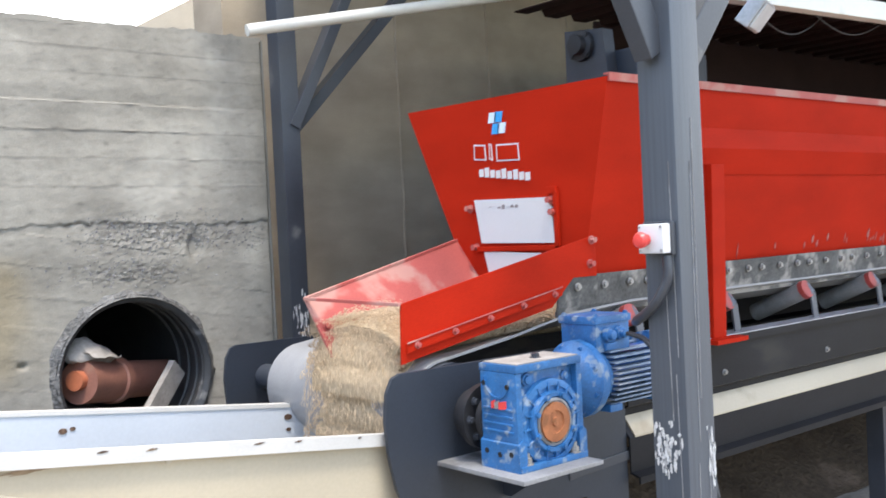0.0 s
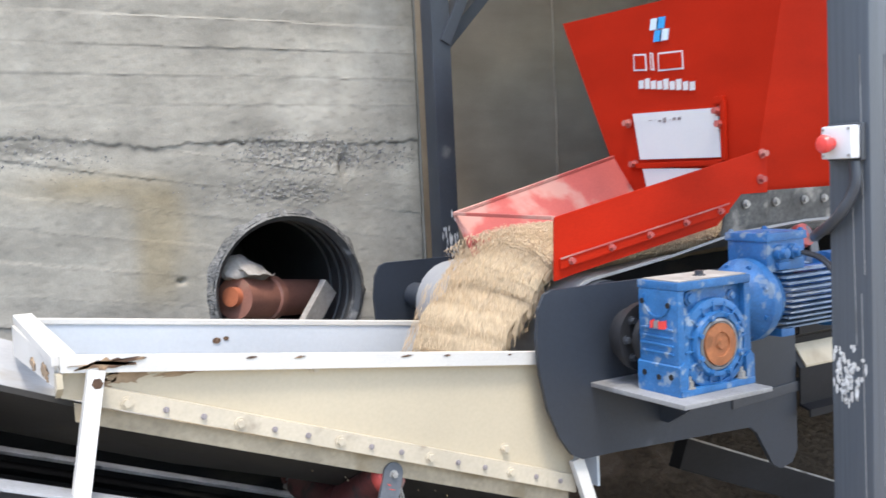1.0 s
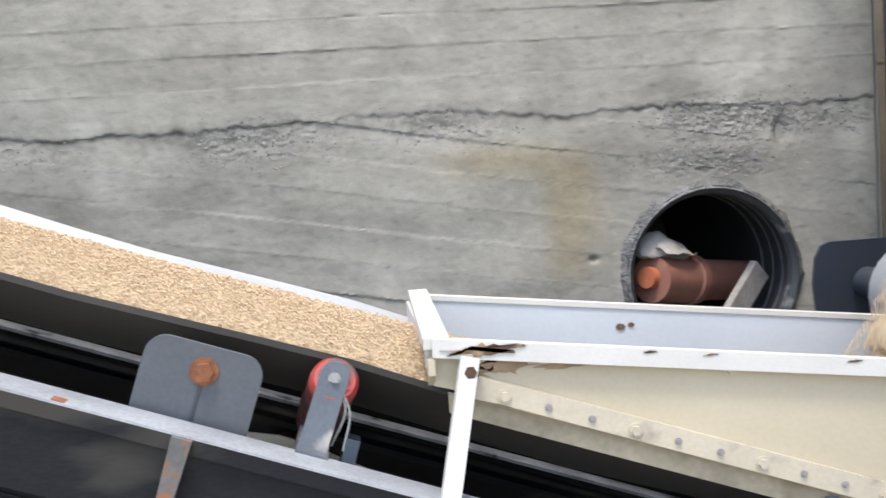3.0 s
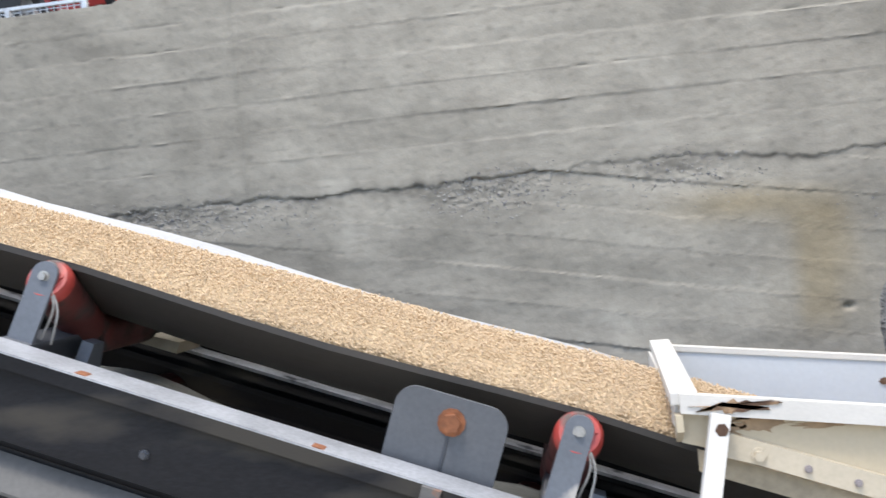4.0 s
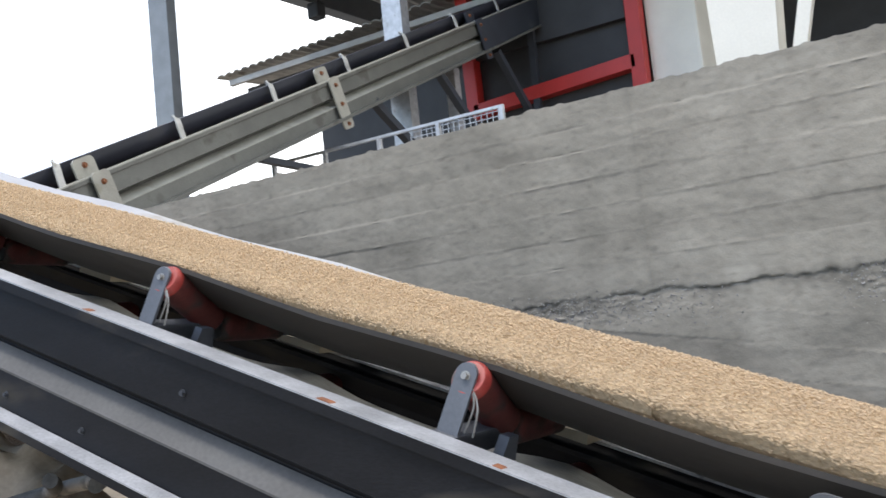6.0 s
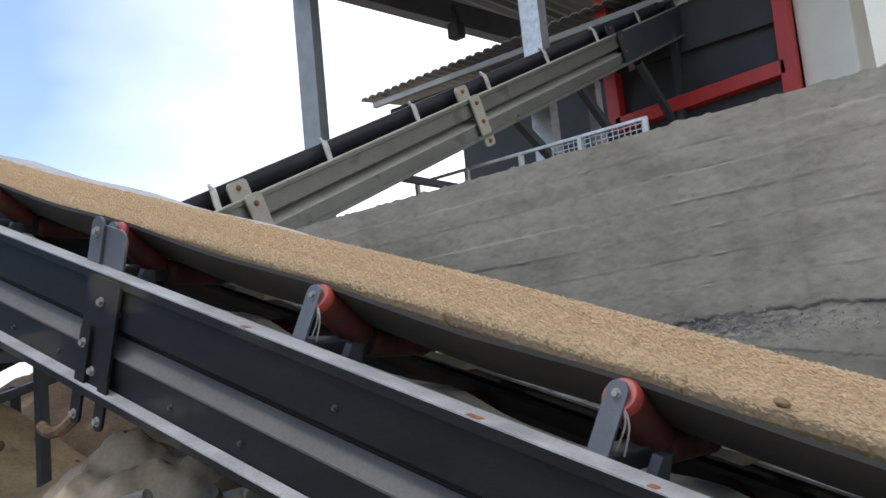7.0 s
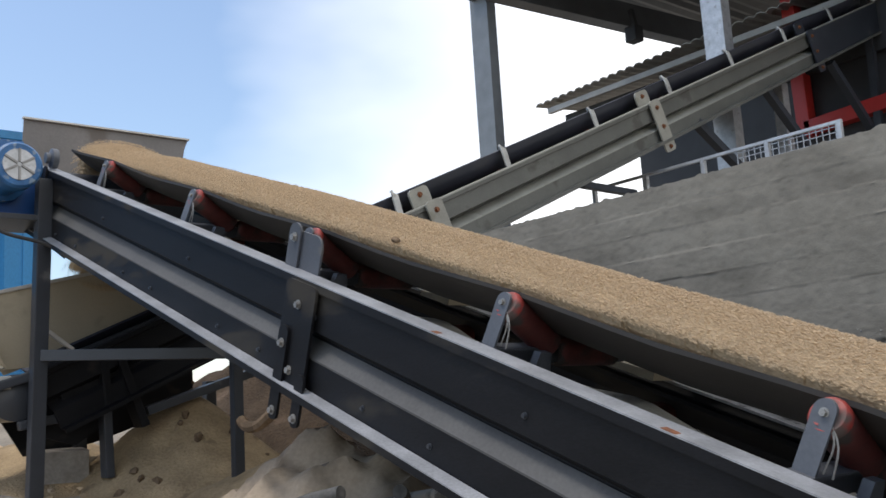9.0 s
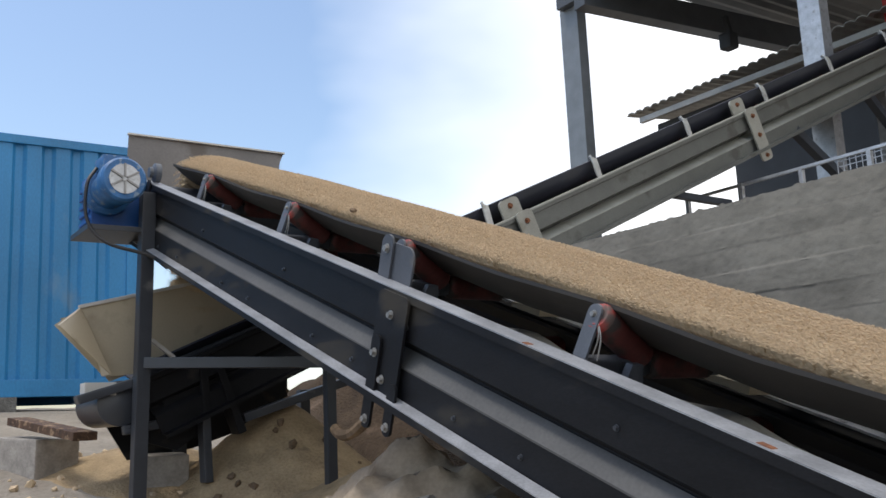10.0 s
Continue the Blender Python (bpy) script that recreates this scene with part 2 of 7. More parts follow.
TARP = material("muddy_sheet", (0.40, 0.31, 0.215), 0.7, 0, 0.2, 5, 60, 0.3, (0.20, 0.145, 0.095), 0.60, 3)
CONTAINER = material("blue_container_paint", (0.025, 0.20, 0.43), 0.48, 0, 0.16, 1.6, 60, 0.06, (0.10, 0.22, 0.36), 0.64, 2.2, (1, 1, 0.5))
GALV = material("galvanised_steel", (0.50, 0.51, 0.52), 0.42, 0.55, 0.16, 12, 90, 0.06, (0.36, 0.36, 0.355), 0.6, 16)
PILLAR = material("pillar_grey_paint", (0.20, 0.215, 0.225), 0.45, 0.1, 0.12, 5, 90, 0.05)
BEAM_DARK = material("dark_roof_steel", (0.075, 0.08, 0.085), 0.5, 0, 0.15, 4, 90, 0.05)
ROOF = material("corrugated_roof_sheet", (0.34, 0.335, 0.315), 0.5, 0.3, 0.15, 4, 80, 0.05, (0.20, 0.185, 0.16), 0.6, 3)
DARK_CLAD = material("dark_cladding", (0.032, 0.033, 0.036), 0.6, 0, 0.2, 3, 60, 0.1)
OFF_WHITE = material("off_white_paint", (0.72, 0.70, 0.62), 0.45, 0, 0.06, 3, 90, 0.05, (0.48, 0.44, 0.36), 0.7, 5)
SAGE = material("greenish_grey_conveyor_paint", (0.118, 0.120, 0.106), 0.42, 0.05, 0.16, 4, 100, 0.06, (0.085, 0.083, 0.071), 0.62, 4)
LOGO_BLUE = material("sticker_blue", (0.04, 0.33, 0.70), 0.35, 0, 0.04, 10, 90, 0.0)
LOGO_PALE = material("sticker_pale", (0.62, 0.74, 0.84), 0.35, 0, 0.04, 10, 90, 0.0)
LOGO_GREY = material("sticker_grey", (0.25, 0.22, 0.22), 0.4, 0, 0.04, 10, 90, 0.0)
GLASS_LAMP = material("dusty_lamp_cover", (0.58, 0.60, 0.60), 0.3, 0, 0.1, 9, 90, 0.03)


# ---------------------------------------------------------------- mesh helpers
def thing(name, at, label, category, group="", kind=""):
    """An Empty at the base of a thing."""
    e = new(name)
    e.empty_display_size = 0.1
    e.location = at
    return tagged(e, label, category, group, kind)


def base_of(ob):
    """Where an ob stands in the world, before the scene is evaluated."""
    return (base_of(ob.parent) @ ob.matrix_parent_inverse if ob.parent else Matrix()) @ ob.matrix_basis


def mesh_of(name, bm, mat, smooth=False):
    bmesh.ops.recalc_face_normals(bm, faces=bm.faces)
    me = bpy.data.meshes.new(name)
    bm.to_mesh(me)
    bm.free()
    for m in mat if isinstance(mat, (list, tuple)) else [mat]:
        me.materials.append(m)
    if smooth:
        for p in me.polygons:
            p.use_smooth = True
        me.set_sharp_from_angle(angle=radians(38))
    return me


def part(name, bm, mat, parent=None, label="", smooth=False):
    """One mesh object, in world places, under a thing or a part."""
    ob = new(name, mesh_of(name, bm, mat, smooth))
    if parent:
        ob.parent = parent
        ob.matrix_parent_inverse = base_of(parent).inverted()
    return tagged(ob, label)


def alone(name, bm, mat, label, category, group="", kind="", smooth=False):
    return tagged(part(name, bm, mat, None, "", smooth), label, category, group, kind)


def box(bm, lo, hi, m=None, bevel=0.0):
    """An upright box between two corners, in the space m."""
    vs = [bm.verts.new((x, y, z)) for x in (lo[0], hi[0]) for y in (lo[1], hi[1]) for z in (lo[2], hi[2])]
    fs = [bm.faces.new([vs[i] for i in q]) for q in ((0, 1, 3, 2), (4, 6, 7, 5), (0, 4, 5, 1), (2, 3, 7, 6), (0, 2, 6, 4), (1, 5, 7, 3))]
    if bevel:
        es = list({e for f in fs for e in f.edges})
        r = bmesh.ops.bevel(bm, geom=es, offset=bevel, segments=2, affect="EDGES", profile=0.7)
        vs = list({v for f in r["faces"] for v in f.verts} | {v for v in vs if v.is_valid})
    if m is not None:
        for v in vs:
            v.co = m @ v.co
    return bm


def prism(bm, poly, place, e0, e1):
    """A solid from an outline; place(a, b, e) gives the point at depth e."""
    a = [bm.verts.new(place(p[0], p[1], e0)) for p in poly]
    b = [bm.verts.new(place(p[0], p[1], e1)) for p in poly]
    bm.faces.new(a)
    bm.faces.new(b[::-1])
    for i in range(len(poly)):
        j = (i + 1) % len(poly)
        bm.faces.new((a[i], b[i], b[j], a[j]))
    return bm


def rod(bm, p0, p1, r, seg=14, r1=None, cap=True):
    """A round bar from p0 to p1."""
    p0, p1 = Vector(p0), Vector(p1)
    q = (p1 - p0).to_track_quat("Z", "Y")
    rings = []
    for p, rad in ((p0, r), (p1, r if r1 is None else r1)):
        rings.append([bm.verts.new(p + q @ Vector((rad * math.cos(2 * math.pi * k / seg), rad * math.sin(2 * math.pi * k / seg), 0))) for k in range(seg)])
    for k in range(seg):
        j = (k + 1) % seg
        bm.faces.new((rings[0][k], rings[0][j], rings[1][j], rings[1][k]))
    if cap:
        bm.faces.new(rings[0][::-1])
        bm.faces.new(rings[1])
    return bm


def lathe(bm, p0, axis, profile, seg=28):
    """A turned body: profile of (along, radius) from p0 along axis."""
    p0, q = Vector(p0), Vector(axis).to_track_quat("Z", "Y")
    rings = [[bm.verts.new(p0 + q @ Vector((r * math.cos(2 * math.pi * k / seg), r * math.sin(2 * math.pi * k / seg), a))) for k in range(seg)] for a, r in profile]
    for u, v in zip(rings, rings[1:]):
        for k in range(seg):
            j = (k + 1) % seg
            bm.faces.new((u[k], u[j], v[j], v[k]))
    bm.faces.new(rings[0][::-1])
    bm.faces.new(rings[-1])
    return bm


def bar(bm, p0, p1, w, h, up=(0, 0, 1), bevel=0.0):
    """A square-edged bar from p0 to p1, w across and h along up."""
    p0, p1, up = Vector(p0), Vector(p1), Vector(up)
    d = (p1 - p0).normalized()
    side = d.cross(up).normalized()
    top = side.cross(d)
    m = Matrix((side, d, top)).transposed().to_4x4()
    m.translation = p0
    return box(bm, (-w / 2, 0, -h / 2), (w / 2, (p1 - p0).length, h / 2), m, bevel)


def tube(bm, points, r, seg=8):
    """A bent round cable or pipe along points."""
    pts = [Vector(p) for p in points]
    rings = []
    for i, p in enumerate(pts):
        d = (pts[min(i + 1, len(pts) - 1)] - pts[max(i - 1, 0)]).normalized()
        q = d.to_track_quat("Z", "Y")
        rings.append([bm.verts.new(p + q @ Vector((r * math.cos(2 * math.pi * k / seg), r * math.sin(2 * math.pi * k / seg), 0))) for k in range(seg)])
    for u, v in zip(rings, rings[1:]):
        off = min(range(seg), key=lambda o: (u[0].co - v[o].co).length)
        for k in range(seg):
            bm.faces.new((u[k], u[(k + 1) % seg], v[(k + 1 + off) % seg], v[(k + off) % seg]))
    bm.faces.new(rings[0][::-1])
    bm.faces.new(rings[-1])
    return bm


def curve_points(pts, n=8):
    """Points of a smooth line through a few places."""
    p = [Vector(q) for q in pts]
    p = [2 * p[0] - p[1]] + p + [2 * p[-1] - p[-2]]
    out = []
    for i in range(1, len(p) - 2):
        for k in range(n):
            t = k / n
            out.append(0.5 * (2 * p[i] + (p[i + 1] - p[i - 1]) * t + (2 * p[i - 1] - 5 * p[i] + 4 * p[i + 1] - p[i + 2]) * t * t
                              + (3 * p[i] - p[i - 1] - 3 * p[i + 1] + p[i + 2]) * t ** 3))
    return out + [p[-2]]


def sheet(line, th):
    """A folded sheet's closed outline from its middle line and thickness."""
    pts = [Vector(p) for p in line]
    left, right = [], []
    for i, p in enumerate(pts):
        d0 = (p - pts[i - 1]).normalized() if i else (pts[1] - p).normalized()
        d1 = (pts[i + 1] - p).normalized() if i < len(pts) - 1 else d0
        n0, n1 = Vector((-d0.y, d0.x)), Vector((-d1.y, d1.x))
        m = (n0 + n1).normalized()
        k = th / 2 / max(0.4, m.dot(n0))
        left.append(p + m * k)
        right.append(p - m * k)
    return left + right[::-1]


def bolt(bm, at, axis, r=0.010, h=0.008):
    """A hexagon head on a washer."""
    a = Vector(axis).normalized()
    rod(bm, at, Vector(at) + a * 0.003, r * 1.45, 12)
    rod(bm, Vector(at) + a * 0.003, Vector(at) + a * (0.003 + h), r, 6)
    return bm


def rounded(lo, hi, r, n=5):
    """A rectangle's outline with round corners."""
    out = []
    for cx, cy, a0 in ((hi[0] - r, hi[1] - r, 0), (lo[0] + r, hi[1] - r, 90), (lo[0] + r, lo[1] + r, 180), (hi[0] - r, lo[1] + r, 270)):
        out += [(cx + r * math.cos(radians(a0 + 90 * k / n)), cy + r * math.sin(radians(a0 + 90 * k / n))) for k in range(n + 1)]
    return out

# ---------------------------------------------------------------- ground and walls
WALL_Y, WALL_TOP, WALL_L, WALL_R = 4.185, 2.525, -3.5, 2.67


def yard_height(x, y):
    """The yard climbs from the conveyor's pit towards the container; behind the wall lies the upper yard."""
    low = np.interp(x, [-60, -14, -9, -4.7, -2.4, -0.5, 1.0, 60], [2.2, 2.05, 1.86, 1.22, 0.95, 0.45, 0.2, 0.2])
    z = float(low)
    if y > 4.3 and x < 2.75 and not (1.25 < x < 2.72 and y < 5.8):
        up = 2.36 if x > WALL_L + 0.1 else float(np.interp(y, [4.3, 7.5, 12], [low, 2.2, 2.36]))
        z = max(z, up)
    return z + 0.035 * noise.noise((x * 0.9, y * 0.9, 3)) + 0.012 * noise.noise((x * 4, y * 4, 7))


xs = [-400, -120, -60, -35] + [-22 + 0.5 * k for k in range(27)] + [-8.5 + 0.17 * k for k in range(67)] + [2.72, 2.8, 3.2, 4, 5, 7, 10, 20, 60, 400]
ys = [-400, -100, -40, -15, -8, -5, -3.5, -2.5] + [-2 + 0.2 * k for k in range(31)] + [4.12, 4.25, 4.33, 4.5, 5, 5.6, 6.5, 7.5, 9, 12, 20, 60, 150, 400]
bm = bmesh.new()
grid = [[bm.verts.new((x, y, yard_height(x, y))) for y in ys] for x in xs]
for i in range(len(xs) - 1):
    for j in range(len(ys) - 1):
        bm.faces.new((grid[i][j], grid[i + 1][j], grid[i + 1][j + 1], grid[i][j + 1]))
alone("ground", bm, GROUND, "dusty beige yard ground of trodden earth and gravel", "ground", kind="structure", smooth=True)


def cold_joint(x):
    return 1.728 + 0.030 * noise.noise((x * 1.6, 2.2, 0)) + 0.016 * noise.noise((x * 6, 0.3, 5)) + 0.010 * noise.noise((x * 19, 0.3, 6)) + 0.008 * noise.noise((x * 43, 0.3, 7)) - 0.03 * max(0, min(1, (x - 0.9) / 1.2))


def honeycomb(x, z):
    """How much bare gravel shows in the concrete."""
    d = z - cold_joint(x)
    h = math.exp(-((d + 0.050) / 0.065) ** 2) * max(0, 0.70 + 1.6 * noise.noise((x * 1.9, 4.4, 0)))
    h += 1.1 * math.exp(-((x - 2.02) / 0.24) ** 2 - ((z - 1.505) / 0.055) ** 2)
    return h


def board_joint(x, z):
    """The board's number and how near its edge is."""
    if z > cold_joint(x):
        k = z + 0.004 * noise.noise((x * 1.5, 0, 8)) + (0.006 if x < -0.505 else 0) + 0.012 * max(0, x - 0.6) / 2
        edges = (1.87, 1.982, 2.094, 2.207, 2.324, 2.424)
        return sum(k > e for e in edges), min(abs(k - e) for e in edges)
    k = z + 0.175 * (x - 0.46) + 0.006 * noise.noise((x * 1.3, 0, 4))
    step = (k - 1.64) / 0.121
    level = math.floor(step)
    return level - 20, min(step - level, level + 1 - step) * 0.121


def board_relief(x, z):
    """How far the wall's face stands out: boards, joints, the cold joint and the pebbled patch above the pipe."""
    out = 0.003 * noise.noise((x * 2, z * 4, 1)) + 0.0016 * noise.noise((x * 20, z * 20, 2)) + 0.0012 * noise.noise((x * 48, z * 48, 2))
    level, near = board_joint(x, z)
    out += 0.0022 * noise.noise((level * 3.7, 0.5, 0))
    lip = 0.10 + 0.9 * noise.noise((x * 1.7, level * 5.0, 1)) + 0.9 * noise.noise((x * 14, level * 5.0, 2))
    out += 0.0042 * max(0, 1 - near / 0.0065) * max(-0.8, min(0.7, lip))
    out += 0.0035 * noise.noise((x * 0.7, level * 9.1, 3)) * max(0, 1 - near / 0.05)
    out += 0.0022 * noise.noise((x * 9, z * 30, 6)) * max(0, noise.noise((x * 1.3, z * 2.6, 21)) + 0.15)
    d = z - cold_joint(x)
    strength = max(0.12, 0.35 + 1.4 * noise.noise((x * 2.3, 9, 9)) + 0.5 * noise.noise((x * 14, 2, 9)))
    broken = max(0.0, min(1.0, 0.45 + 1.2 * noise.noise((x * 3.1, 8, 2)) + 0.9 * noise.noise((x * 31, z * 12, 2))))
    out -= 0.011 * strength * broken * math.exp(-(d / (0.005 + 0.012 * max(0, noise.noise((x * 5, 1, 4))))) ** 2)
    out -= 0.005 * (d < 0)
    honey = honeycomb(x, z)
    if honey > 0.04:
        out += min(1.1, honey) * 0.006 * (noise.noise((x * 95, z * 95, 3)) + 0.5 * noise.noise((x * 50, z * 50, 4)) - 0.5)
    out -= 0.03 * math.exp(-((x - 2.30) / 0.022) ** 2 - ((z - 1.60) / 0.045) ** 2)
    out -= 0.02 * math.exp(-((x - 1.575) / 0.014) ** 2 - ((z - 1.178) / 0.010) ** 2)
    out += 0.005 * max(0, 1 - abs(x + 0.505) / 0.014) * (z > 1.7) * max(0.1, 0.4 + noise.noise((z * 9, 4, 4)))
    return out


def wall_stain_shade(x, z):
    """Old stains on the wall: board tones, rusty runs, lime bloom, dirt in the cold joint; also painted shade: dimmer
    to the left, dark in the honeycomb crevices and the pock.
    """
    level, near = board_joint(x, z)
    v = 1.0 + 0.07 * noise.noise((level * 2.3 + 0.4, x * 0.5, 0)) + 0.14 * noise.noise((x * 1.4, z * 2.2, 3)) + 0.12 * noise.noise((x * 5, z * 6, 4)) + 0.07 * noise.noise((x * 17, z * 17, 5)) + 0.07 * noise.noise((x * 13, z * 1.6, 6)) + 0.05 * noise.noise((x * 40, z * 40, 8))
    # Dimmer light over the wall's left part is painted in here.
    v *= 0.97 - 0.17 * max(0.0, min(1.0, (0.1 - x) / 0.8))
    v += 0.13 * max(0, noise.noise((x * 1.1, z * 3.4, 31)) - 0.05) - 0.12 * max(0, noise.noise((x * 0.9, z * 5.2, 33)) - 0.1)
    v *= 1 - 0.32 * max(0, 1 - near / 0.0050) * max(0, min(1, 0.30 + 1.5 * noise.noise((x * 2.2, level * 3.3, 41)) + 0.8 * noise.noise((x * 15, level * 3.3, 42))))
    v *= 1 - 0.22 * max(0, noise.noise((x * 26, z * 60, 44)) - 0.28) * 2
    v *= 1 - 0.13 * math.exp(-((x + 0.505 + 0.006 * noise.noise((z * 9, 0, 0))) / 0.008) ** 2) * (z > 1.7) * max(0, 0.5 + 1.2 * noise.noise((z * 7, 3, 0)))
    v *= 1 - 0.30 * max(0, noise.noise((x * 3.1, z * 7.0, 12)) - 0.12)
    v *= 1 - 0.5 * math.exp(-((x - 0.12) / 0.22) ** 2 - ((z - cold_joint(x)) / 0.030) ** 2) * max(0, min(1, 0.55 + noise.noise((x * 18, z * 18, 13)) + 0.6 * noise.noise((x * 45, z * 45, 13))))
    d = z - cold_joint(x)
    v *= 1 - 0.25 * math.exp(-((d + 0.030) / 0.035) ** 2) * max(0.0, min(1, 0.25 + 1.4 * noise.noise((x * 3.3, 7, 1)) + 1.2 * noise.noise((x * 28, z * 28, 3)))) * (x < 1.2)
    v *= 1 - 0.55 * math.exp(-((d + 0.004) / 0.010) ** 2) * max(0.0, min(1, 0.10 + 1.7 * noise.noise((x * 2.6, 1, 1)) + 1.4 * noise.noise((x * 24, z * 24, 1))))
    v *= 1 + 0.15 * math.exp(-((d + 0.07) / 0.05) ** 2) * (0.6 + noise.noise((x * 3, z * 6, 17)))
    # Shade in the crevices between bared pebbles, painted in.
    v *= 1 - 0.55 * min(1, honeycomb(x, z)) * max(0, 0.1 + noise.noise((x * 26, z * 26, 9)) + 0.5 * noise.noise((x * 60, z * 60, 9)))
    bloom = math.exp(-((z - 1.80 - 0.02 * noise.noise((x * 5, 0, 0))) / 0.022) ** 2) * math.exp(-((x - 1.25) / 0.30) ** 2) * max(0, 0.6 + noise.noise((x * 9, z * 14, 2)))
    bloom += 0.8 * math.exp(-((x - 2.58) / 0.06) ** 2 - ((z - 1.56) / 0.07) ** 2)
    v += 0.42 * bloom
    # Dark of the pock's hollow, painted in.
    v *= 1 - 0.5 * math.exp(-((x - 2.30) / 0.024) ** 2 - ((z - 1.60) / 0.05) ** 2)
    run = math.exp(-((x - 1.50 - 0.05 * noise.noise((z * 4, 0, 0))) / 0.12) ** 2) * max(0, min(1, (1.62 - z) / 0.12)) * max(0, min(1, (z - 1.05) / 0.12)) * (0.7 + 0.6 * noise.noise((x * 12, z * 3, 7)))
    run += 0.7 * math.exp(-((x - 1.25) / 0.22) ** 2 - ((z - 1.56) / 0.06) ** 2)
    run = max(0, min(1, run))
    return (v * (1 - 0.13 * run), v * (1 - 0.25 * run), v * (1 - 0.47 * run))


PIPE_X, PIPE_Z, PIPE_R = 2.015, 1.09, 0.327
wx = np.arange(WALL_L, WALL_R + 0.001, 0.0085)
wz = np.arange(0.80, WALL_TOP + 0.001, 0.0058)
bm = bmesh.new()
rows_w = []
for x in wx:
    col = []
    for z in wz:
        ragged = 0.016 * noise.noise((x * 5, 0, 2)) + 0.014 * noise.noise((x * 22, 0, 2)) if z > WALL_TOP - 0.012 else 0
        col.append(bm.verts.new((x, WALL_Y - board_relief(float(x), float(z)), z + ragged)))
    rows_w.append(col)
for i in range(len(wx) - 1):
    for j in range(len(wz) - 1):
        if math.hypot(wx[i] + 0.00425 - PIPE_X, wz[j] + 0.0029 - PIPE_Z) > PIPE_R - 0.004:
            bm.faces.new((rows_w[i][j], rows_w[i + 1][j], rows_w[i + 1][j + 1], rows_w[i][j + 1]))
for v in [v for v in bm.verts if not v.link_faces]:
    bm.verts.remove(v)
tints = [c for v in bm.verts for c in (*wall_stain_shade(v.co.x, v.co.z), 1.0)]
front = part("wall_north", bm, CONCRETE, None, smooth=True)
front.data.attributes.new("tints", "FLOAT_COLOR", "POINT").data.foreach_set("color", tints)
tagged(front, "grey board-marked concrete retaining wall with a rough cold joint", "wall", kind="structure")
bm = bmesh.new()
for lo, hi in (((WALL_L, 4.21, -0.2), (PIPE_X - PIPE_R, 4.55, WALL_TOP - 0.012)), ((PIPE_X + PIPE_R, 4.21, -0.2), (WALL_R, 4.55, WALL_TOP - 0.012)),
               ((PIPE_X - PIPE_R, 4.21, PIPE_Z + PIPE_R), (PIPE_X + PIPE_R, 4.55, WALL_TOP - 0.012)), ((PIPE_X - PIPE_R, 4.21, -0.2), (PIPE_X + PIPE_R, 4.55, PIPE_Z - PIPE_R)),
               ((WALL_L, 4.19, -0.2), (WALL_R, 4.21, 0.81))):
    box(bm, lo, hi)
for lo, hi in (((WALL_L - 0.002, 4.19, 0.5), (WALL_L, 4.21, WALL_TOP - 0.012)), ((WALL_R - 0.001, 4.178, 0.0), (WALL_R + 0.004, 4.21, WALL_TOP - 0.012)),
               ((WALL_L, 4.186, WALL_TOP - 0.02), (WALL_R, 4.55, WALL_TOP - 0.003))):
    box(bm, lo, hi)
core = part("wall_core", bm, CONCRETE, front)
core.data.attributes.new("tints", "FLOAT_COLOR", "POINT").data.foreach_set("color", [0.9] * (4 * len(core.data.vertices)))

# pebbles bared by the cold joint and above the pipe
rnd = random.Random(51)
bm = bmesh.new()
made = 0
for k in range(120000):
    x, z = rnd.uniform(WALL_L + 0.05, WALL_R - 0.03), rnd.uniform(1.40, 1.78)
    if rnd.random() > 0.9 * honeycomb(x, z) or math.hypot(x - PIPE_X, z - PIPE_Z) < PIPE_R + 0.03:
        continue
    r = rnd.choice((0.003, 0.004, 0.005, 0.006, 0.008))
    c = Vector((x, WALL_Y - board_relief(x, z) + r * rnd.uniform(0.35, 0.85), z))
    q = Euler((rnd.uniform(0, 6), rnd.uniform(0, 6), rnd.uniform(0, 6))).to_matrix()
    vs = [bm.verts.new(c + q @ (Vector(d) * r * rnd.uniform(0.8, 1.2))) for d in ((1, 0, 0), (-1, 0, 0), (0, 1, 0), (0, -1, 0), (0, 0, 0.8), (0, 0, -0.8))]
    for i, j, k3 in ((0, 2, 4), (2, 1, 4), (1, 3, 4), (3, 0, 4), (2, 0, 5), (1, 2, 5), (3, 1, 5), (0, 3, 5)):
        bm.faces.new((vs[i], vs[j], vs[k3]))
    made += 1
    if made > 12000:
        break
alone("bared_pebbles", bm, PEBBLE, "grey pebbles bared in the rough concrete", "pebbles", kind="stuff", smooth=True)

# hopper bay behind the wall's end
bm = bmesh.new()
box(bm, (2.68, 4.56, -0.2), (9.0, 4.86, 5.2))
bay = alone("wall_bay", bm, CONCRETE_IN, "brown-stained concrete wall behind the hopper", "wall", kind="structure")
for x in (3.05, 3.72, 4.4, 5.1):
    bm = bmesh.new()
    pts = [(x + 0.006 * noise.noise((x, z * 6.0, 0)), 4.556, z) for z in np.arange(0.3, 4.4, 0.06)]
    tube(bm, pts, 0.009, 5)
    part("formwork_ridge", bm, CONCRETE_IN, bay)
bm = bmesh.new()
box(bm, (2.68, 4.557, 1.86), (9.0, 4.566, 1.864))
part("pour_line", bm, CONCRETE_IN, bay)
# Unseen wall, added to close off the bay's right side.
bm = bmesh.new()
box(bm, (9.0, 0.5, -0.2), (9.3, 4.86, 5.2))
alone("wall_east", bm, CONCRETE_IN, "unseen end wall added to close the hopper bay", "wall", kind="structure")
bm = bmesh.new()
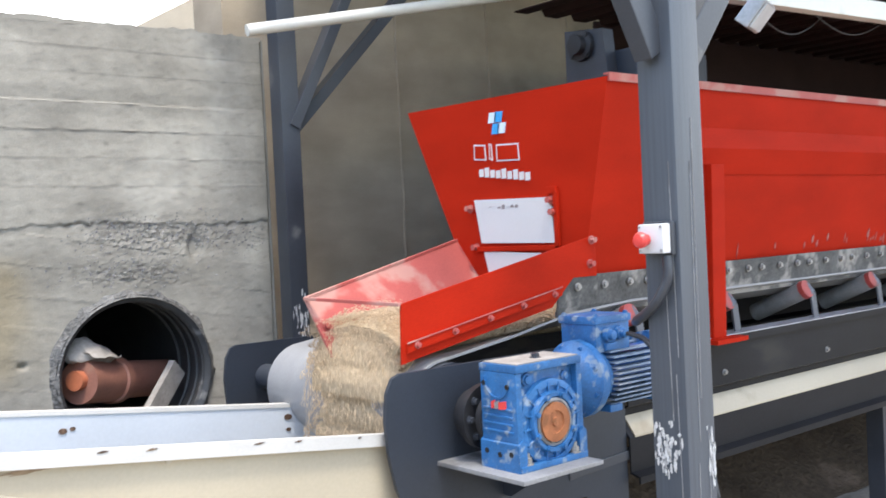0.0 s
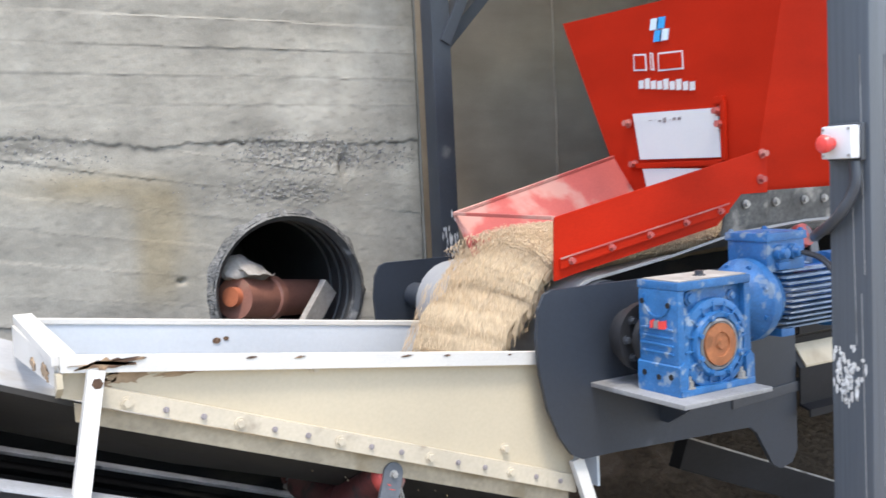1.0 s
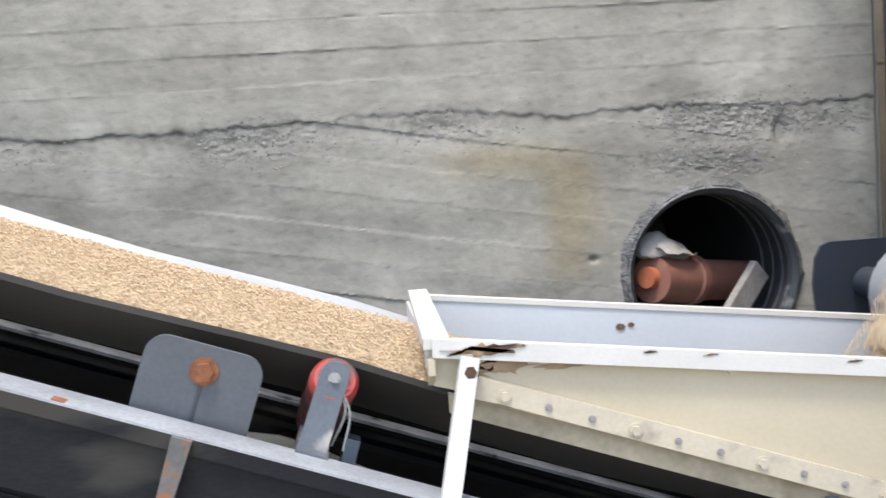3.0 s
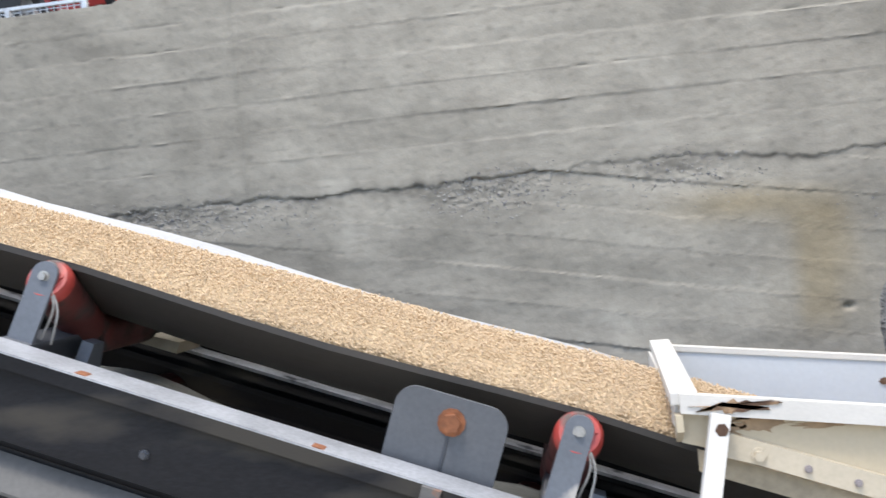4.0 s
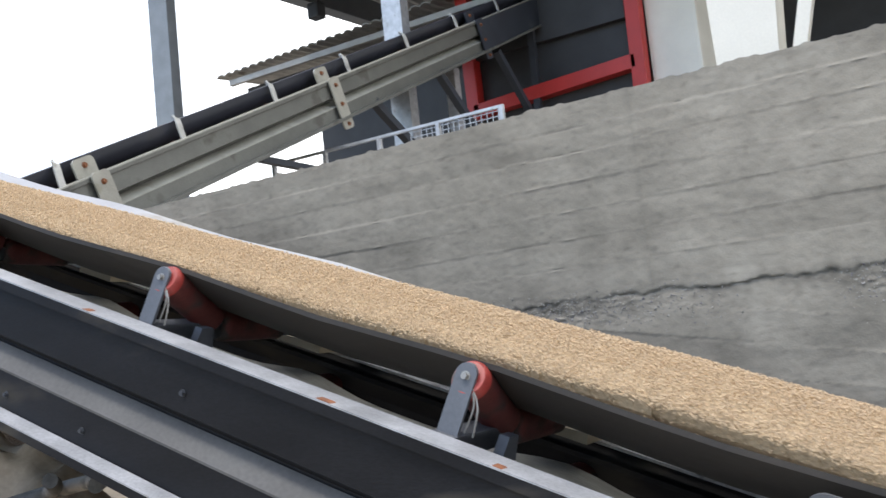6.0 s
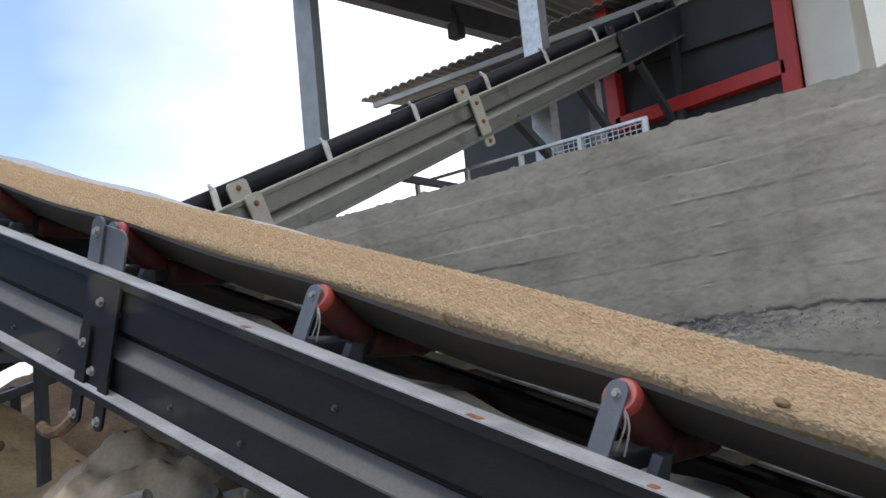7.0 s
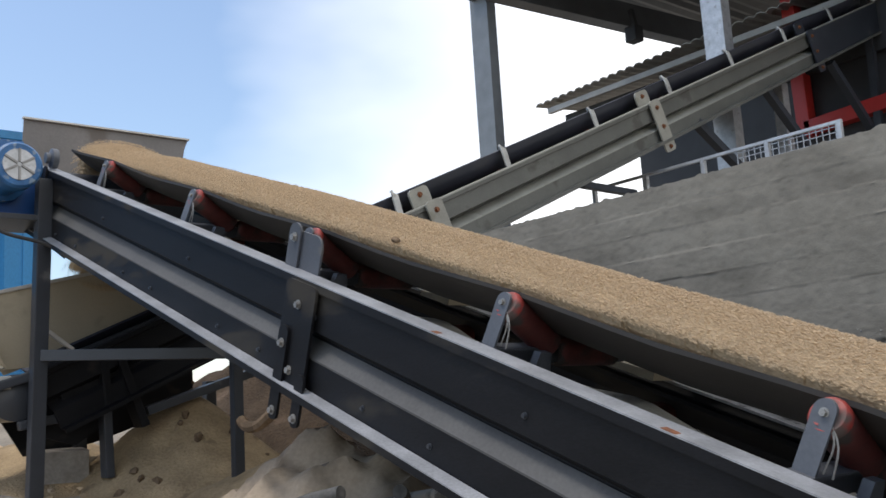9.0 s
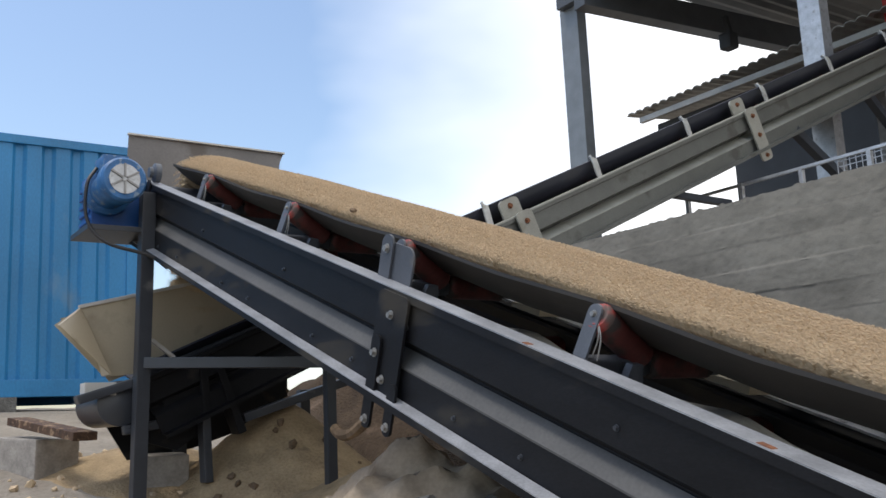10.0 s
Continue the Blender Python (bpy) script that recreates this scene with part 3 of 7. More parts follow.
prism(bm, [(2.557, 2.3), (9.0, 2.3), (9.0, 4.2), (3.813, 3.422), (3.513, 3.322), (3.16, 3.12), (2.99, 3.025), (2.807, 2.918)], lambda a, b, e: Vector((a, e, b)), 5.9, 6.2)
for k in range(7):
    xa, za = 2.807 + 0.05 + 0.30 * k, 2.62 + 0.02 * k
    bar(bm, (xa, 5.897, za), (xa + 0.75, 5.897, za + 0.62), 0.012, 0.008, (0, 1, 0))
alone("wall_upper", bm, CONCRETE_SUN, "concrete wing wall beyond the retaining wall, sunlight in its pale colour", "wall", kind="structure")

# the pipe sleeve in the wall, with what lies in it
sleeve = thing("pipe_sleeve", (PIPE_X, 4.2, PIPE_Z - PIPE_R), "black plastic pipe sleeve set through the concrete wall", "pipe")
bm = bmesh.new()
seg = 56
rings = []
for y, r in ((4.170, 0.312), (4.165, 0.328), (4.30, 0.330), (5.6, 0.330), (5.6, 0.306), (4.30, 0.306), (4.182, 0.300)):
    rings.append([bm.verts.new((PIPE_X + r * math.cos(2 * math.pi * k / seg), y, PIPE_Z + r * math.sin(2 * math.pi * k / seg))) for k in range(seg)])
for u, v in zip(rings, rings[1:] + rings[:1]):
    for k in range(seg):
        bm.faces.new((u[k], u[(k + 1) % seg], v[(k + 1) % seg], v[k]))
part("sleeve", bm, BLACK_IN, sleeve, "black ribbed plastic pipe", True)
bm = bmesh.new()
for a, y in ((0.303, 4.20), (0.303, 4.26), (0.303, 4.34), (0.303, 4.44)):
    ring = [(PIPE_X + a * math.cos(t), y, PIPE_Z + a * math.sin(t)) for t in np.linspace(0, 2 * math.pi, 40)]
    tube(bm, ring, 0.007, 6)
part("ribs", bm, BLACK_IN, sleeve)
bm = bmesh.new()
rnd = random.Random(4)
seg = 90
inner, outer = [], []
for k in range(seg):
    a = 2 * math.pi * k / seg
    r0, r1 = 0.318, 0.345 + 0.018 * noise.noise((math.cos(a) * 6, math.sin(a) * 6, 1)) + rnd.uniform(0, 0.006)
    inner.append(bm.verts.new((PIPE_X + r0 * math.cos(a), 4.158 + rnd.uniform(-0.006, 0.004), PIPE_Z + r0 * math.sin(a))))
    outer.append(bm.verts.new((PIPE_X + r1 * math.cos(a), 4.190, PIPE_Z + r1 * math.sin(a))))
for k in range(seg):
    j = (k + 1) % seg
    bm.faces.new((inner[k], inner[j], outer[j], outer[k]))
part("mortar_collar", bm, MORTAR, sleeve, "crumbling grey mortar round the pipe", True)
bm = bmesh.new()
rod(bm, (PIPE_X, 5.6, PIPE_Z), (PIPE_X, 5.63, PIPE_Z), 0.33, 40)
part("end_closure", bm, BLACK_IN, sleeve)

drain = thing("drain_pipe", (1.88, 4.5, 0.86), "orange-brown plastic drain pipe with hardened cement on it", "pipe")
bm = bmesh.new()
lathe(bm, (1.795, 4.225, 1.085), (0.80, 0.55, -0.12), [(0, 0.075), (0.0, 0.088), (0.03, 0.088), (0.20, 0.088), (0.205, 0.098), (0.245, 0.098), (0.25, 0.080), (0.7, 0.080)], 28)
part("pipe_body", bm, TERRACOTTA, drain, "dusty brown pipe", True)
bm = bmesh.new()
lathe(bm, (1.770, 4.205, 1.095), (0.80, 0.55, -0.10), [(0, 0.030), (0.0, 0.040), (0.055, 0.040), (0.055, 0.03)], 22)
part("socket", bm, ORANGE, drain, "bright orange pipe socket", True)
bm = bmesh.new()
r = bmesh.ops.create_icosphere(bm, subdivisions=4, radius=0.12)
for v in bm.verts:
    n = noise.noise(v.co * 9) * 0.04 + noise.noise(v.co * 30) * 0.010
    v.co = Vector((1.87 + v.co.x * 0.98 + n, 4.285 + v.co.y * 0.85 + n, 1.190 + v.co.z * 0.42 + n - 0.22 * v.co.x))
part("cement_lump", bm, CEMENT_BAG, drain, "grey hardened cement sack remains", True)
bm = bmesh.new()
bar(bm, (2.05, 4.22, 0.86), (2.245, 4.30, 1.085), 0.10, 0.03, (0.7, -0.6, 0.3), 0.004)
alone("plank", bm, CEMENT_BAG, "grey cement-crusted board leaning inside the pipe", "plank")
bm = bmesh.new()
box(bm, (1.80, 4.30, 0.765), (2.20, 5.4, 0.83), None, 0.02)
for v in bm.verts:
    v.co.z += 0.02 * noise.noise(v.co * 7)
alone("pipe_sediment", bm, CEMENT_BAG, "grey silt lying in the bottom of the pipe", "silt", kind="stuff")

# ---------------------------------------------------------------- roof frame over the hopper
bay_frame = thing("bay_frame", (2.35, 1.72, 0.2), "dark grey painted steel frame of the hopper bay", "steel frame")
bm = bmesh.new()
box(bm, (2.30, 1.675, 0.15), (2.405, 1.775, 3.4), None, 0.008)
post_near = part("post", bm, COLUMN_PAINT, bay_frame, "grey post with white paint scuffs", True)


def splash(a0, b0, w, h, seed):
    """A ragged outline of splashed plaster."""
    rnd = random.Random(seed)
    n = 34
    return [(a0 + w * math.cos(2 * math.pi * k / n) * rnd.uniform(0.35, 1.0), b0 + h * math.sin(2 * math.pi * k / n) * rnd.uniform(0.3, 1.0)) for k in range(n)]


rnd = random.Random(77)
for k in range(90):
    side_x = k % 4 != 0
    w, h = rnd.uniform(0.0015, 0.0065), rnd.uniform(0.004, 0.018)
    spread = abs(rnd.gauss(0, 1))
    z = 1.075 + rnd.gauss(0, 0.030) + 0.012 * (spread > 1.4)
    a0 = min(1.768, max(1.682, 1.738 + rnd.gauss(0, 0.018))) if side_x else min(2.398, max(2.36, 2.398 - abs(rnd.gauss(0, 0.012))))
    lift = 0.0004 * (k % 5)
    bm = bmesh.new()
    if side_x:
        prism(bm, splash(a0, z, w, h, k), lambda a, b, e: Vector((e, a, b)), 2.2985 - lift, 2.2996)
    else:
        prism(bm, splash(a0, z - 0.03, w * 0.7, h * 1.4, k), lambda a, b, e: Vector((a, e, b)), 1.6735 - lift, 1.6746)
    part("paint_splash", bm, PLASTER, post_near, "splashed white plaster")
for y, z0, z1 in ((1.693, 0.80, 1.26), (1.712, 1.15, 1.50), (1.6905, 1.30, 1.75)):
    bm = bmesh.new()
    bar(bm, (2.2992, y, z0), (2.2992, y + 0.006, z1), 0.0016, 0.0012, (0, 1, 0))
    part("scratch", bm, SHELF, post_near, "long pale scratch")
for x, z0, z1 in ((2.345, 1.10, 1.75), (2.356, 1.20, 1.85), (2.335, 0.85, 1.05), (2.375, 0.75, 1.12)):
    bm = bmesh.new()
    bar(bm, (x, 1.6742, z0), (x + 0.004, 1.6742, z1), 0.0018, 0.0012, (1, 0, 0))
    part("scratch", bm, SHELF, post_near, "long pale scratch")
bm = bmesh.new()
box(bm, (2.63, 3.965, 0.1), (2.72, 4.055, 3.4), None, 0.006)
post_far = part("post", bm, STEEL, bay_frame, "", True)
for k in range(26):
    bm = bmesh.new()
    prism(bm, splash(min(2.712, max(2.638, 2.672 + rnd.gauss(0, 0.024))), 1.27 + rnd.gauss(0, 0.055), rnd.uniform(0.0015, 0.005), rnd.uniform(0.008, 0.04), 40 + k),
          lambda a, b, e: Vector((a, e, b)), 3.9635 - 0.0006 * (k % 4), 3.9646)
    part("paint_splash", bm, PLASTER, post_far, "splashed white plaster")
for p0, p1 in (((2.69, 3.99, 2.10), (3.05, 3.99, 2.80)), ((2.69, 4.03, 2.07), (3.45, 4.03, 2.85)), ((2.36, 1.73, 2.28), (2.36, 2.5, 3.05)),
               ((2.40, 1.73, 1.98), (2.95, 1.73, 2.65)), ((2.30, 1.73, 2.0), (2.05, 1.73, 2.45))):
    bm = bmesh.new()
    bar(bm, p0, p1, 0.05, 0.07, (0, 1, 0) if p0[1] != 1.73 else (1, 0, 0), 0.004)
    part("brace", bm, STEEL, bay_frame)
bm = bmesh.new()
bar(bm, (2.36, 1.4, 3.45), (2.36, 4.6, 3.45), 0.12, 0.14, (0, 0, 1), 0.006)
part("beam", bm, STEEL, bay_frame)
bm = bmesh.new()
bar(bm, (2.3, 1.72, 3.0), (8.9, 1.72, 3.0), 0.1, 0.14, (0, 0, 1), 0.006)
part("beam", bm, STEEL, bay_frame)
bm = bmesh.new()
rod(bm, (2.35, 3.72, 2.44), (4.9, 3.28, 2.93), 0.024, 14)
part("water_pipe", bm, OFF_WHITE, bay_frame, "off-white pipe across the bay", True)
bm = bmesh.new()
bar(bm, (3.12, 2.1, 2.335), (8.8, 2.1, 2.53), 0.05, 0.07, (0, 0, 1), 0.004)
part("cable_tray", bm, OFF_WHITE, bay_frame, "pale cable tray")
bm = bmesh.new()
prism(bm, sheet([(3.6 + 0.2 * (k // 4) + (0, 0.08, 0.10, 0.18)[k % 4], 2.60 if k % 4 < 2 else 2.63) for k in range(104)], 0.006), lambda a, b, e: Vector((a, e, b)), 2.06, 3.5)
part("soffit_sheet", bm, SOFFIT_SHADE, bay_frame, "dark maroon-brown soffit sheet over the hopper")
# Added sheet: deep shade on the bay wall, built as a dark panel.
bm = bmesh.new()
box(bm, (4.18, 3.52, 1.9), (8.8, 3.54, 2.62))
part("shade_screen", bm, SOFFIT_SHADE, bay_frame, "added dark sheet standing in for shade behind the hopper")
# Roof above the view; its reach is set to shade the hopper.
bm = bmesh.new()
for k in range(63):
    x = 2.75 + 0.1 * k
    box(bm, (x, 1.1, 3.53 + 0.02 * (k % 2)), (x + 0.1, 4.9, 3.56 + 0.02 * (k % 2)))
alone("ceiling", bm, ROOF, "unseen corrugated sheet roof shading the hopper bay", "roof", kind="structure")

lamp = thing("work_lamp", (2.85, 1.95, 2.33), "dusty grey floodlight, switched off, under the cable tray", "lamp")
bm = bmesh.new()
m = pose(3.24, 2.04, 2.255, 40, 0, 20)
box(bm, (-0.07, -0.02, -0.05), (0.07, 0.03, 0.05), m, 0.008)
part("housing", bm, GALV, lamp)
bm = bmesh.new()
box(bm, (-0.06, -0.026, -0.042), (0.06, -0.021, 0.042), m)
part("cover", bm, GLASS_LAMP, lamp)
for s in range(2):
    bm = bmesh.new()
    rnd = random.Random(20 + s)
    x0 = 3.30 + 0.42 * s
    droop = rnd.uniform(0.05, 0.10)
    pts = [(x0 + 0.12 * k, 2.12 + 0.01 * k, 2.33 + 0.004 * k - droop * math.sin(math.pi * k / 5)) for k in range(6)]
    tube(bm, curve_points(pts, 5), 0.003, 6)
    alone("cable", bm, CABLE, "thin black cable hanging from the tray", "cable", "tray cables", smooth=True)

stop = thing("emergency_stop", (2.30, 1.725, 1.535), "white emergency stop box with a red mushroom button", "switch")
bm = bmesh.new()
box(bm, (2.258, 1.688, 1.541), (2.298, 1.760, 1.609), None, 0.006)
part("housing", bm, WHITE, stop, "white plastic box", True)
bm = bmesh.new()
box(bm, (2.284, 1.683, 1.536), (2.2995, 1.765, 1.614), None, 0.004)
part("back_shell", bm, STEEL, stop)
bm = bmesh.new()
lathe(bm, (2.257, 1.735, 1.573), (-1, 0, 0), [(0, 0.013), (0.014, 0.013), (0.015, 0.018), (0.024, 0.019), (0.031, 0.014), (0.033, 0.005)], 24)
part("button", bm, STOP_RED, stop, "faded red mushroom button", True)
for y in (1.694, 1.754):
    for z in (1.548, 1.602):
        bm = bmesh.new()
        rod(bm, (2.259, y, z), (2.256, y, z), 0.003, 8)
        part("screw", bm, BOLT, stop)
bm = bmesh.new()
tube(bm, curve_points([(2.285, 1.70, 1.535), (2.283, 1.70, 1.48), (2.275, 1.735, 1.42), (2.30, 1.80, 1.385), (2.36, 1.86, 1.37)], 7), 0.012, 10)
part("conduit", bm, STEEL, stop, "grey flexible conduit", True)

# ---------------------------------------------------------------- red hopper
hopper = thing("feed_hopper", (3.9, 2.72, 1.25), "bright red painted steel feed hopper on its legs", "hopper")
HX, HX2 = 2.80, 8.6
bm = bmesh.new()
prism(bm, [(2.29, 2.07), (2.425, 1.44), (2.99, 1.44), (3.30, 2.08)], lambda a, b, e: Vector((e, a, b)), HX, HX + 0.008)
part("end_plate", bm, RED, hopper)
bm = bmesh.new()
prism(bm, [(2.29, 2.07), (2.425, 1.44), (2.433, 1.44), (2.298, 2.07)], lambda a, b, e: Vector((e, a, b)), HX + 0.008, HX2)
part("side_plate", bm, RED, hopper)
bm = bmesh.new()
prism(bm, [(3.292, 2.08), (2.982, 1.44), (2.99, 1.44), (3.30, 2.08)], lambda a, b, e: Vector((e, a, b)), HX + 0.008, HX2)
part("side_plate", bm, RED, hopper)
# The rim's bright highlight is painted with the paler red.
bm = bmesh.new()
prism(bm, sheet([(2.285, 2.055), (2.283, 2.078), (2.305, 2.078)], 0.006), lambda a, b, e: Vector((e, a, b)), HX, HX2)
part("rim", bm, RED_DUSTY, hopper, "top rim, its highlight put into a paler red")
bm = bmesh.new()
prism(bm, sheet([(2.334, 1.93), (2.330, 1.86), (2.362, 1.77)], 0.005), lambda a, b, e: Vector((e, a - 0.012, b)), HX + 0.35, HX2)
part("stiffener", bm, RED, hopper)
bm = bmesh.new()
bar(bm, (3.34, 2.305, 1.80), (3.34, 2.325, 1.20), 0.075, 0.06, (0, 1, 0), 0.004)
box(bm, (3.26, 2.25, 1.185), (3.44, 2.37, 1.20))
part("leg", bm, RED, hopper)
bm = bmesh.new()
bar(bm, (5.2, 2.305, 1.80), (5.2, 2.325, 1.20), 0.075, 0.06, (0, 1, 0), 0.004)
part("leg", bm, RED, hopper)
bm = bmesh.new()
prism(bm, sheet([(2.415, 1.455), (2.425, 1.36), (2.435, 1.33)], 0.008), lambda a, b, e: Vector((e, a - 0.012, b)), 2.66, HX2)
part("skirt", bm, RUBBER, hopper, "scuffed grey rubber skirt")
for k in range(24):
    bm = bmesh.new()
    bolt(bm, (2.74 + 0.115 * k + 0.012 * (k % 3), 2.398, 1.42), (0, -1, 0), 0.009)
    part("skirt_bolt", bm, BOLT, hopper)
# pale spatter low on the side
rnd = random.Random(15)
for k in range(16):
    x, z = rnd.uniform(3.62, 4.8), 1.485 + 0.03 * rnd.random()
    bm = bmesh.new()
    prism(bm, splash(x, z, rnd.uniform(0.004, 0.012), rnd.uniform(0.010, 0.036), 300 + k), lambda a, b, e: Vector((a, 2.425 - (b - 1.44) * 0.2143 - e, b)), 0.0006, 0.0022)
    part("spatter", bm, RED_DUSTY, hopper, "pale dried spatter")
# inspection plates on the end
for y0, y1, z0, z1, label in ((2.535, 2.925, 1.560, 1.715, "white cover plate"), (2.56, 2.885, 1.42, 1.530, "white lower cover plate")):
    bm = bmesh.new()
    prism(bm, [(y0, z0), (y0 + 0.012, z1 - 0.004), (y1, z1 + 0.006), (y1 - 0.03, z0 + 0.006)], lambda a, b, e: Vector((e, a, b)), HX - 0.010, HX - 0.001)
    plate = part("cover_plate", bm, WHITE, hopper, label)
    if z1 > 1.6:
        rnd = random.Random(3)
        for k in range(7):
            bm = bmesh.new()
            y = 2.70 + 0.022 * k
            box(bm, (HX - 0.0115, y, 1.688 + rnd.uniform(-0.006, 0.006)), (HX - 0.0095, y + 0.014, 1.691 + rnd.uniform(-0.002, 0.008)))
            part("pen_mark", bm, LOGO_GREY, plate)
for lo, hi in (((2.515, 1.535), (2.945, 1.553)), ((2.515, 1.42), (2.533, 1.73)), ((2.52, 1.722), (2.56, 1.745))):
    bm = bmesh.new()
    box(bm, (HX - 0.014, lo[0], lo[1]), (HX - 0.001, hi[0], hi[1]), None, 0.003)
    part("cover_clamp", bm, RED, hopper)
for y, z in ((2.545, 1.70), (2.95, 1.69), (2.925, 1.55), (2.535, 1.66)):
    bm = bmesh.new()
    bolt(bm, (HX - 0.006, y, z), (-1, 0, 0.1), 0.011, 0.02)
    part("clamp_bolt", bm, RED_DUSTY, hopper)
# maker's mark as plain shapes
mark = []
for y, z, mt in ((2.83, 2.005, LOGO_PALE), (2.80, 2.005, LOGO_BLUE), (2.815, 1.965, LOGO_BLUE), (2.785, 1.965, LOGO_PALE)):
    bm = bmesh.new()
    prism(bm, [(y, z + 0.018), (y - 0.036, z + 0.016), (y - 0.028, z - 0.020), (y + 0.008, z - 0.018)], lambda a, b, e: Vector((e, a, b)), HX - 0.004, HX - 0.0006)
    part("mark_tile", bm, mt, hopper)
for y0, y1, z0, z1 in ((2.922, 2.858, 1.862, 1.918), (2.842, 2.824, 1.858, 1.915), (2.805, 2.690, 1.848, 1.908)):
    bm = bmesh.new()
    prism(bm, [(y0, z0 + 0.002), (y1, z0 - 0.004), (y1 + 0.004, z1 - 0.004), (y0, z1 + 0.002)], lambda a, b, e: Vector((e, a, b)), HX - 0.0022, HX - 0.0004)
    edge = part("mark_outline", bm, WHITE, hopper)
    bm = bmesh.new()
    prism(bm, [(y0 - 0.006, z0 + 0.007), (y1 + 0.006, z0 + 0.002), (y1 + 0.008, z1 - 0.009), (y0 - 0.006, z1 - 0.004)], lambda a, b, e: Vector((e, a, b)), HX - 0.0035, HX - 0.0015)
    part("mark_block", bm, RED, edge)
for k in range(9):
    bm = bmesh.new()
    y, z = 2.898 - 0.029 * k, 1.817 - 0.0035 * k
    box(bm, (HX - 0.003, y - 0.022, z - 0.015), (HX - 0.0006, y, z + (0.019 if k in (1, 4, 6) else 0.012)))
    part("mark_bar", bm, WHITE, hopper, "white sticker bar")

# earth bank under the feeder
bm = bmesh.new()
gridb = []
for i in range(34):
    colb = []
    for j in range(12):
        x, y = 2.45 + 0.19 * i, 2.75 + 0.165 * j
        colb.append(bm.verts.new((x, y, 0.15 + 0.62 * min(1, j / 5) * min(1, i / 3) + 0.06 * noise.noise((x * 3, y * 3, 0)) + 0.02 * noise.noise((x * 11, y * 11, 0)))))
    gridb.append(colb)
for i in range(33):
    for j in range(11):
        bm.faces.new((gridb[i][j], gridb[i + 1][j], gridb[i + 1][j + 1], gridb[i][j + 1]))
alone("earth_bank", bm, EARTH, "dark brown earth bank under the feeder", "earth", kind="stuff", smooth=True)

# vibrator bearing block above the rim
block = thing("bearing_block", (3.3, 2.8, 2.08), "dark grey bearing block with a bolted housing on the hopper rim", "bearing")
bm = bmesh.new()
prism(bm, [(2.92, 2.08), (2.92, 2.37), (2.73, 2.35), (2.70, 2.08)], lambda a, b, e: Vector((e, a, b)), 3.30, 3.36)
part("bracket", bm, STEEL, block)
bm = bmesh.new()
lathe(bm, (3.30, 2.83, 2.30), (-1, 0, 0), [(0, 0.06), (0.02, 0.058), (0.024, 0.038), (0.05, 0.036), (0.052, 0.01)], 22)
for a in range(4):
    bolt(bm, (3.285, 2.83 + 0.05 * math.cos(a * 1.57 + 0.8), 2.30 + 0.05 * math.sin(a * 1.57 + 0.8)), (-1, 0, 0), 0.010)
part("housing", bm, CABLE, block, "", True)
bm = bmesh.new()
box(bm, (3.36, 2.62, 2.08), (3.80, 2.9, 2.27), None, 0.01)
part("cross_beam", bm, PLATE_PAINT, block)

# ---------------------------------------------------------------- feeder under the hopper
feeder = thing("belt_feeder", (2.9, 2.8, 0.6), "dark grey belt feeder under the red hopper", "conveyor")
near_outline = [(1.985, 1.249), (1.960, 1.240), (1.940, 1.205), (1.931, 1.13), (1.938, 1.04), (1.958, 0.95), (1.99, 0.875), (2.028, 0.822), (2.06, 0.806), (2.2, 0.803),
                (2.672, 0.781), (2.70, 0.76), (2.765, 0.655), (2.80, 0.635), (2.85, 0.645), (2.872, 0.68), (2.872, 1.249)]
bm = bmesh.new()
prism(bm, near_outline, lambda a, b, e: Vector((a, e, b)), 2.340, 2.352)
part("end_plate", bm, PLATE_PAINT, feeder, "dark navy-grey round-nosed plate")
bm = bmesh.new()
prism(bm, [(x + 0.10, z) for x, z in near_outline], lambda a, b, e: Vector((a, e, b)), 3.43, 3.442)
part("end_plate", bm, PLATE_PAINT, feeder, "dark navy-grey round-nosed plate")
fprof = [(0.05, 1.196), (-0.03, 1.196), (-0.03, 1.176), (-0.01, 1.172), (-0.01, 1.03), (0.035, 1.01), (0.035, 0.985), (-0.01, 0.925), (-0.01, 0.815), (-0.045, 0.805), (-0.045, 0.785)]
for y0, sgn in ((2.34, 1), (3.44, -1)):
    bm = bmesh.new()
    prism(bm, sheet([(y0 + sgn * a, b) for a, b in fprof], 0.006), lambda a, b, e: Vector((e, a, b)), 2.875, 8.8)
    fr = part("side_frame", bm, FRAME_PAINT, feeder)
    bm = bmesh.new()
    box(bm, (2.875, y0 - 0.033 if sgn > 0 else y0 - 0.05, 1.199), (8.8, y0 + 0.05 if sgn > 0 else y0 + 0.033, 1.203))
    part("worn_flange", bm, RAIL_WEAR_LIT, fr, "worn top edge, sky light in its paler colour")
    bm = bmesh.new()
    prism(bm, [(0.0325, 0.986), (0.0285, 0.990), (-0.0145, 0.932), (-0.0145, 0.926)], lambda a, b, e: Vector((e, y0 + sgn * a, b)), 2.9, 8.7)
    part("cream_ledge", bm, CREAM, fr, "pale cream ledge")
for x in (2.98, 3.4, 4.1):
    bm = bmesh.new()
    bolt(bm, (x, 2.328, 1.07), (0, -1, 0), 0.008)
    part("frame_bolt", bm, BOLT, feeder)
bm = bmesh.new()
lathe(bm, (2.19, 2.36, 1.125), (0, 1, 0), [(0, 0.04), (0.02, 0.04), (0.02, 0.125), (0.82, 0.125), (0.82, 0.045), (1.06, 0.045)], 40)
head_drum = part("head_drum", bm, STEEL, feeder, "dark steel head drum", True)
# feeder belt: over the drum, troughed further back
bm = bmesh.new()
sections = []
